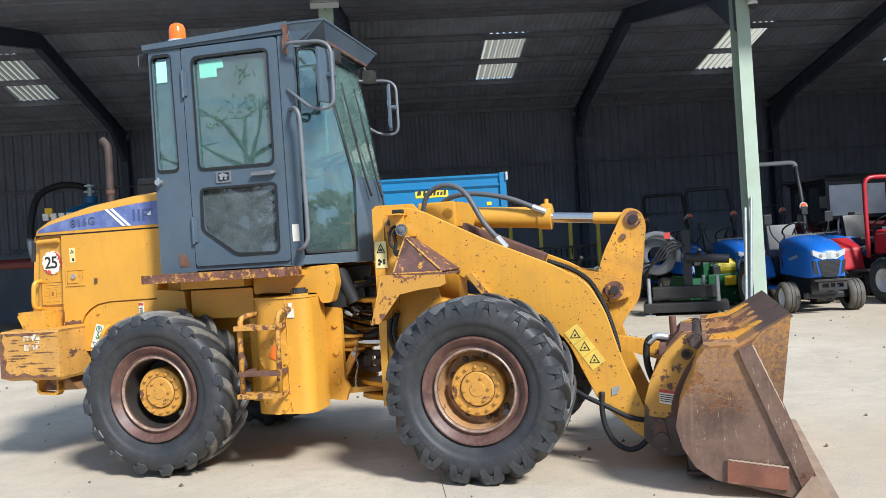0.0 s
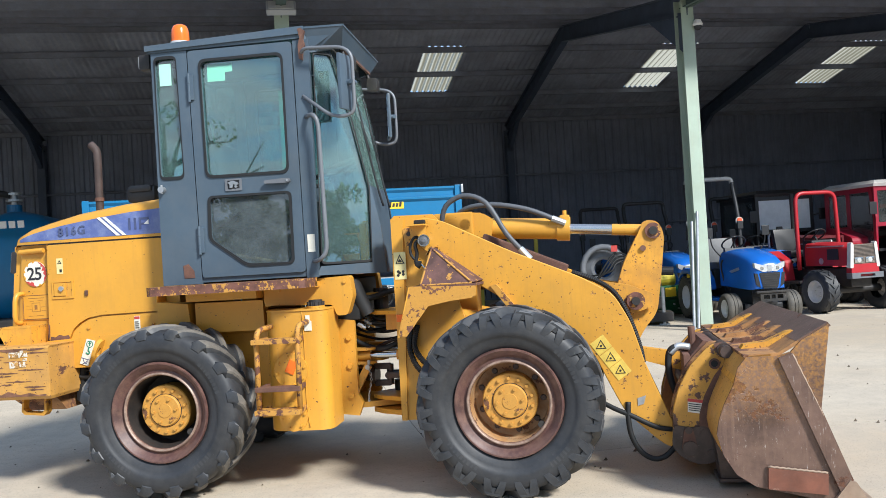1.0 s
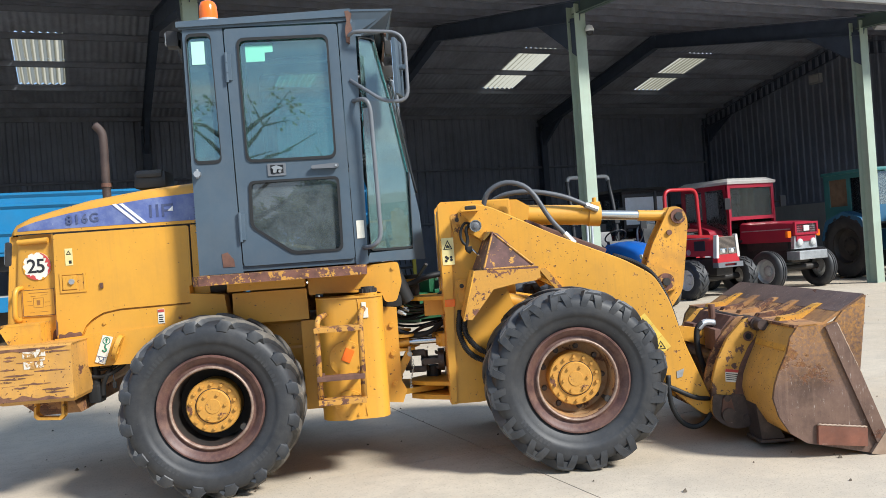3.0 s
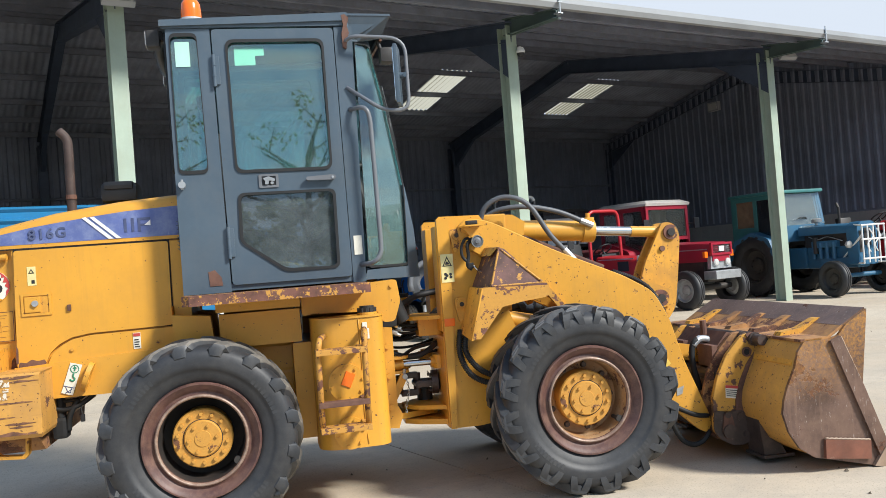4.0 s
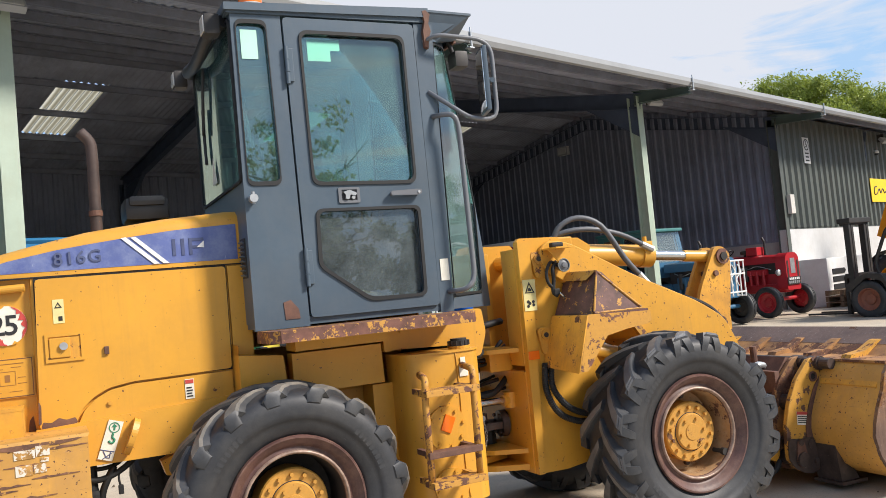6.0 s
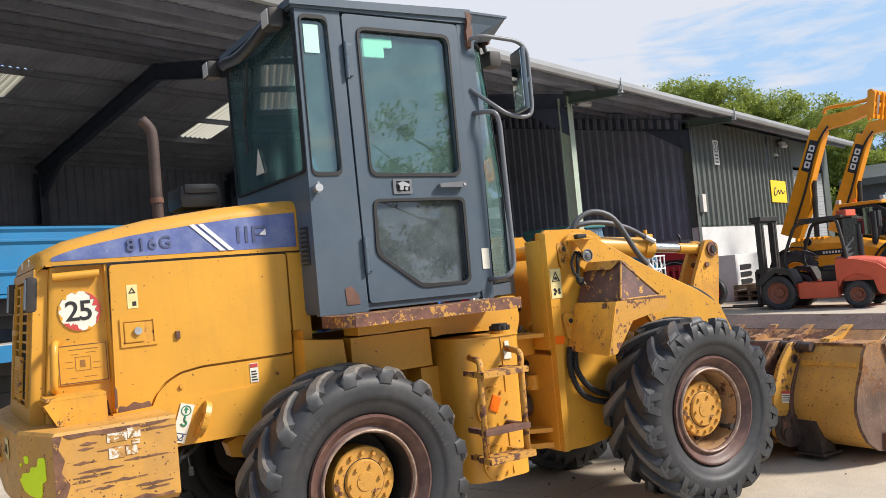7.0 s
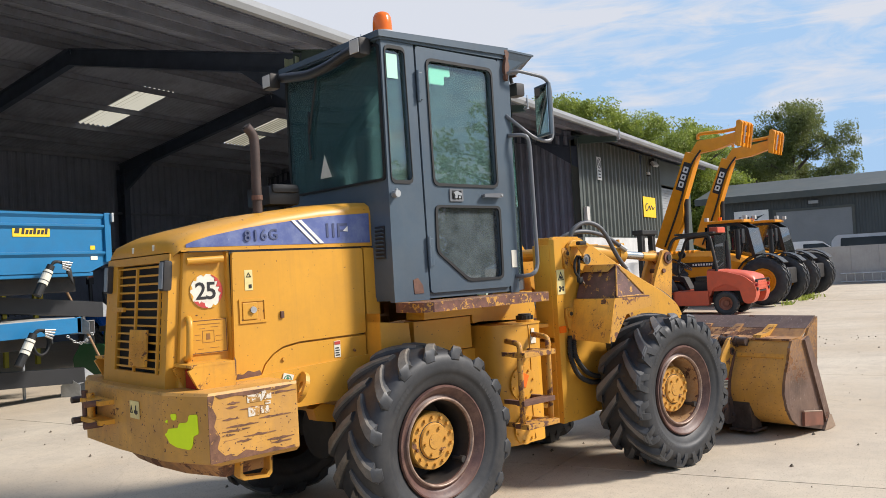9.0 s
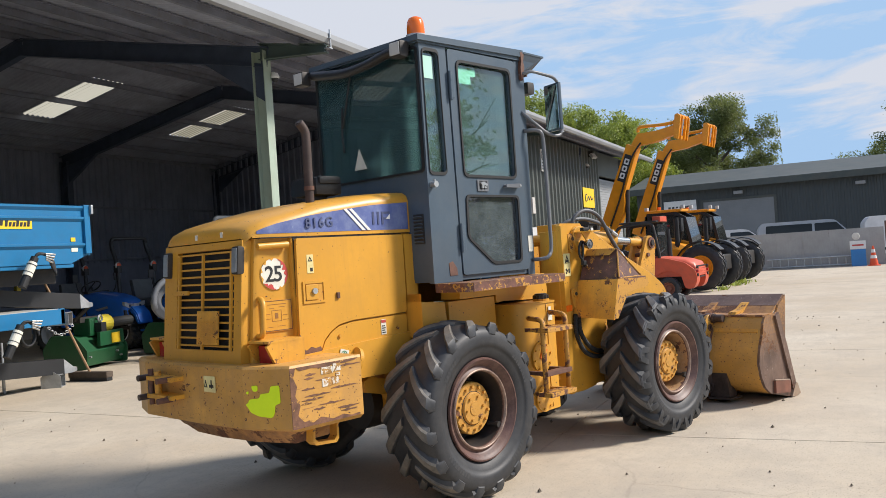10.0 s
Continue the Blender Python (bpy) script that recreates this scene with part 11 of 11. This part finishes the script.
rs = part("roller_shutter", box(B(), (-0.035, 6.7, 0.1), (-0.02, 10.6, 3.64)), M["shutter"], ub, "grey roller shutter")
for k in range(34):
    part("shutter_slat", box(B(), (-0.07, 6.7, 0.1 + 0.104 * k), (-0.035, 10.6, 0.196 + 0.104 * k)), M["shutter"], rs)
bm = slab(B(), [(6.55, 0.1), (10.75, 0.1), (10.75, 3.78), (6.55, 3.78)], -0.10, -0.02, [[(6.7, 0.1), (10.6, 0.1), (10.6, 3.64), (6.7, 3.64)]], axes="yz")
part("shutter_frame", bm, M["charcoal_roof"], ub)
sg = part("sign_board", box(B(), (-0.1, 11.0, 3.05), (-0.05, 12.9, 3.85), 0.01), M["white"], ub, "white sign board with dark marks")
bm = B()
for k in range(5):
    box(bm, (-0.106, 12.5 - 0.22 * k, 3.3), (-0.1, 12.64 - 0.22 * k, 3.52))
slab(bm, [(11.2, 3.6), (11.9, 3.42), (11.7, 3.3)], -0.106, -0.1, axes="yz")
part("sign_marks", bm, M["charcoal"], sg)
wf = part("window", slab(B(), [(-0.6, 2.2), (0.9, 2.2), (0.9, 3.6), (-0.6, 3.6)], -0.09, -0.02, [[(-0.5, 2.3), (0.8, 2.3), (0.8, 3.5), (-0.5, 3.5)]], axes="yz"), M["white"], ub)
part("pane", box(B(), (-0.05, -0.5, 2.3), (-0.04, 0.8, 3.5)), M["van_glass"], wf)
part("transom", box(B(), (-0.08, -0.5, 2.92), (-0.03, 0.8, 2.98)), M["white"], wf)
for y, z in ((8.6, 4.05), (2.2, 4.0)):
    part("wall_light", box(B(), (-0.25, y - 0.25, z - 0.08), (-0.02, y + 0.25, z + 0.1), 0.02), M["gutter"], ub)

cw = thing("concrete_wall", "low grey concrete retaining wall at the yard's edge", "wall", kind="structure", m=pose(31.0, 0, 0))
for k in range(6):
    part("wall_panel", box(B(), (-0.1, 1.9 + 0.98 * k, 0.0), (0.1, 2.876 + 0.98 * k, 1.5), 0.003), M["block"], cw)
part("end_post", box(B(), (-0.15, 1.6, 0.0), (0.12, 1.85, 1.72), 0.01), M["rim"], cw)
ld = thing("ladder", "grey metal ladder lying along the foot of the wall", "ladder", pose(30.6, 0, ground_z(3)))
for z in (0.08, 0.4):
    part("rail", rod(B(), (0, 2.8, z), (0.05, 6.2, z), 0.03), M["zinc"], ld)
for k in range(11):
    part("rung", rod(B(), (0.02, 3.0 + 0.3 * k, 0.08), (0.02, 3.0 + 0.3 * k, 0.4), 0.018), M["zinc"], ld)
cn = thing("traffic_cone", "orange traffic cone with white bands, by the wall", "cone", heading(29.9, 2.35, 0))
part("cone_body", lathe(B(), [(0.02, 0.16), (0.75, 0.03), (0.76, 0.001)], "z", 20), M["cone_orange"], cn)
part("cone_base", box(B(), (-0.22, -0.22, 0.0), (0.22, 0.22, 0.03), 0.006), M["cone_orange"], cn)
for z in (0.28, 0.5):
    part("cone_band", lathe(B(), [(z, 0.16 - 0.178 * (z - 0.02) + 0.004), (z + 0.12, 0.16 - 0.178 * (z + 0.1) + 0.004)], "z", 20), M["white"], cn)
sb = thing("site_sign", "blue and white folding site sign leaning by the cone", "sign", heading(30.2, 2.85, 0))
bm = B()
obox(bm, pose(0, 0, 0, 0, 8, 0), (-0.02, -0.26, 0.0), (0.02, 0.26, 0.65), 0.008)
part("panel", bm, M["sign_blue"], sb)
bm = B()
obox(bm, pose(0, 0, 0, 0, 8, 0), (-0.03, -0.28, 0.66), (0.01, 0.28, 0.98), 0.008)
part("header", bm, M["white"], sb)
bm = B()
obox(bm, pose(0, 0, 0, 0, 8, 0), (-0.034, -0.2, 0.78), (-0.03, 0.2, 0.84))
part("header_bar", bm, M["redink"], sb)
part("top_disc", lathe(B(), [(-0.05, 0.001), (-0.05, 0.13), (-0.02, 0.14), (0.0, 0.13), (0.0, 0.001)], "x", 20, (0.13, 0.05, 1.15)), M["ivory"], sb)


def van(m, label, paint_m, length, height, long_roof):
    t = thing("van", label, "van", m, group="vans behind the wall")
    h, L = height, length
    pr = rounded([(0, 0.35), (L, 0.35), (L, 0.75), (L - 0.12, 0.95), (L - 0.85, 1.08), (L - 1.65, h - 0.05), (L - 1.95, h), (0.25, h), (0.05, h - 0.25)], 0.09)
    bm = slab(B(), pr, -0.88, 0.88)
    part("body", bm, M[paint_m], t, smooth=30)
    for sd in (-1, 1):
        bm = slab(B(), rounded([(L - 2.5, 1.15), (L - 1.0, 1.12), (L - 1.62, h - 0.14), (L - 2.5, h - 0.14)], 0.05), sd * 0.882, sd * 0.89)
        part("front_window", bm, M["van_glass"], t)
        if long_roof:
            bm = slab(B(), rounded([(0.35, 1.15), (L - 2.6, 1.15), (L - 2.6, h - 0.14), (0.4, h - 0.14)], 0.05), sd * 0.882, sd * 0.89)
            part("side_window", bm, M["van_glass"], t)
        for x in (0.85, L - 0.85):
            wheel(t, x, sd * 0.8, 0.32, 0.32, 0.2, 0.2, "zinc", 0, sd)
        part("lamp", box(B(), (-0.015, sd * 0.72, 0.85), (0.02, sd * 0.86, 1.2), 0.01), M["redlens"], t)
    bm = B()
    loft(bm, [[(L - 0.87, -0.78, 1.1), (L - 0.87, 0.78, 1.1), (L - 0.84, 0.78, 1.1), (L - 0.84, -0.78, 1.1)], [(L - 1.62, -0.7, h - 0.08), (L - 1.62, 0.7, h - 0.08), (L - 1.58, 0.7, h - 0.08), (L - 1.58, -0.7, h - 0.08)]])
    part("windscreen", bm, M["van_glass"], t)
    return t


van(heading(35.2, 6.9, -84), "silver blue van with dark side windows, behind the wall", "van_silver", 4.9, 1.95, True)
van(heading(33.8, 2.6, -86), "white van parked behind the concrete wall", "van_white", 4.6, 1.92, False)
van(heading(38.5, 9.9, -84), "small white van near the shutter", "van_white", 4.0, 1.75, False)


# ---- trees ----
def tree(m, label, height, spread, seed, leaf_m, leaf=0.34, clumps=46, per=75, group="yard trees"):
    rnd = random.Random(seed)
    t = thing("tree", label, "tree", m, group=group)
    bm = B()
    top = Vector((rnd.uniform(-0.3, 0.3), rnd.uniform(-0.3, 0.3), height * 0.62))
    axis = [Vector((0, 0, -0.1)), Vector((0.05, 0.05, height * 0.2)), top * 0.65, top]
    for a, b, ra, rb in zip(axis, axis[1:], (1.0, 0.75, 0.5), (0.75, 0.5, 0.22)):
        rod(bm, a, b, height * 0.028 * ra, height * 0.028 * rb, 9)
    ends = []
    for k in range(13):
        u = 0.28 + 0.72 * k / 12
        base = axis[1].lerp(top, (u - 0.2) / 0.8)
        an = k * 2.4 + rnd.uniform(-0.4, 0.4)
        reach = spread * (0.62 + 0.4 * math.sin(math.pi * min(1, u * 0.95))) * rnd.uniform(0.6, 0.95)
        end = base + Vector((math.cos(an) * reach, math.sin(an) * reach, height * rnd.uniform(0.08, 0.22)))
        mid = base.lerp(end, 0.5) + Vector((0, 0, rnd.uniform(-0.2, 0.35)))
        rod(bm, base, mid, height * 0.011, height * 0.007, 6)
        rod(bm, mid, end, height * 0.007, height * 0.002, 5)
        ends += [mid, end, mid.lerp(end, 0.5)]
        for j in range(2):
            tw = end + Vector((rnd.uniform(-1, 1), rnd.uniform(-1, 1), rnd.uniform(-0.2, 0.9))) * spread * 0.26
            rod(bm, mid.lerp(end, 0.6), tw, height * 0.004, height * 0.0015, 4)
            ends.append(tw)
    part("trunk", bm, M["bark"], t)
    verts, faces = [], []
    cents = [rnd.choice(ends) + Vector((rnd.gauss(0, 0.1), rnd.gauss(0, 0.1), rnd.gauss(0, 0.08))) * spread for _ in range(clumps)]
    cents += [top + Vector((rnd.gauss(0, 0.22) * spread, rnd.gauss(0, 0.22) * spread, rnd.uniform(0.02, 0.34) * height)) for _ in range(clumps // 3)]
    for c in cents:
        r = spread * rnd.uniform(0.10, 0.24)
        for _ in range(per):
            p = c + Vector([max(-0.85, min(0.85, rnd.gauss(0, 0.5))) for _ in range(2)] + [max(-0.65, min(0.65, rnd.gauss(0, 0.38)))]) * r
            n = Vector((rnd.gauss(0, 1), rnd.gauss(0, 1), rnd.gauss(0.5, 0.8))).normalized()
            a = n.orthogonal().normalized()
            b = n.cross(a)
            s = leaf * rnd.uniform(0.5, 1.15)
            i = len(verts)
            bend = n * s * 0.25
            verts += [p - a * s, p - b * s * 0.5 + bend, p + a * s, p + b * s * 0.5 + bend]
            faces.append((i, i + 1, i + 2, i + 3))
    d = bpy.data.meshes.new("crown")
    d.from_pydata([tuple(v) for v in verts], [], faces)
    d.materials.append(leaf_m)
    crown = new("crown", d)
    crown.parent = t
    return t


oak = tree(pose(67, 12.0, 0), "broad green oak behind the charcoal unit", 13.5, 4.7, 5, M["leaf"], 0.105, 130, 330)
ash = tree(pose(52, 23.5, 0), "light green ash tree behind the barn", 13.2, 4.6, 8, M["leaf_light"], 0.115, 170, 330)
for x, y, z, r in ((49, 28.8, -0.5, 190), (51.5, 26.2, 0.2, 75), (53, 20.8, -1.3, 300), (55, 18.0, -2.6, 130), (66, 19.5, -0.8, 250)):
    copy_thing(ash, pose(x, y, z, 0, 0, r))
for x, y, z, r in ((70, -3.9, -0.2, 40), (72, 15.6, -1.8, 80), (78, 4.0, -6.0, 300), (80, -0.5, -6.4, 10)):
    copy_thing(oak, pose(x, y, z, 0, 0, r))
behind = tree(pose(8.0, -26, 0), "spreading tree with dark limbs across the yard", 10.0, 4.2, 12, M["leaf"], 0.16, 34, 70, "trees across the yard")
for x, y, r in ((15.5, -25, 140), (-2.5, -27, 60)):
    copy_thing(behind, pose(x, y, 0, 0, 0, r))
bare = tree(pose(-19.5, -13.5, -0.6), "nearly bare tree with thin twigs across the yard", 10.5, 4.0, 21, M["leaf"], 0.13, 9, 24, "bare trees across the yard")
for x, y, r in ((-13.5, -19.5, 75), (-8.5, -24, 190), (-27, -9, 250)):
    copy_thing(bare, pose(x, y, -0.4, 0, 0, r))
bush = tree(pose(-30, -21, 0), "dense dark hedge tree along the yard's far edge", 5.6, 3.4, 33, M["leaf"], 0.2, 60, 90, "hedge trees across the yard")
for k in range(11):
    x = -24.5 + 5.6 * k
    copy_thing(bush, pose(x, -29 + 6 * abs(x) / 34 + 0.8 * math.sin(k * 2.1), -0.3 * (k % 3), 0, 0, 67 * k))
for k in range(4):
    copy_thing(bush, pose(-34 - k, -14 + 6 * k, 0, 0, 0, 40 + 90 * k))

# ---- weeds in a joint of the yard ----
rnd = random.Random(3)
verts, faces = [], []
for cx, cy, spread, n in ((21.4, 6.45, 0.45, 150), (20.5, 6.35, 0.25, 40), (18.6, 6.5, 0.2, 40)):
    for _ in range(n):
        p = Vector((cx + rnd.gauss(0, spread), cy + rnd.gauss(0, spread * 0.4), ground_z(cy)))
        a, h, w = rnd.uniform(0, 6.28), rnd.uniform(0.05, 0.17), rnd.uniform(0.012, 0.03)
        side, tip = Vector((math.cos(a), math.sin(a), 0)) * w, Vector((rnd.gauss(0, 0.06), rnd.gauss(0, 0.06), h))
        i = len(verts)
        verts += [p - side, p + side, p + tip * 0.6 + side * 0.8, p + tip, p + tip * 0.6 - side * 0.8]
        faces.append((i, i + 1, i + 2, i + 3, i + 4))
d = bpy.data.meshes.new("weeds")
d.from_pydata([tuple(v) for v in verts], [], faces)
d.materials.append(M["leaf_light"])
tagged(new("weeds", d), "low green weeds growing in a joint of the yard", "weeds", kind="stuff")

# ---- loose stones on the yard ----
random.seed(77)
verts, faces = [], []
for k in range(520):
    x, y = random.uniform(-6, 10), random.uniform(1.2, 11.5)
    r = random.choice((0.005, 0.007, 0.008, 0.011, 0.017))
    i, z = len(verts), ground_z(y) + 0.003
    verts += [(x - r, y, z), (x, y - r * 0.8, z), (x + r * 0.9, y + r * 0.1, z), (x, y + r, z), (x + r * 0.2, y, z + r * 1.1)]
    faces += [(i, i + 1, i + 4), (i + 1, i + 2, i + 4), (i + 2, i + 3, i + 4), (i + 3, i, i + 4)]
d = bpy.data.meshes.new("pebbles")
d.from_pydata(verts, [], faces)
d.materials.append(M["clod"])
tagged(new("pebbles", d), "small loose stones scattered over the concrete yard", "stones", kind="stuff")
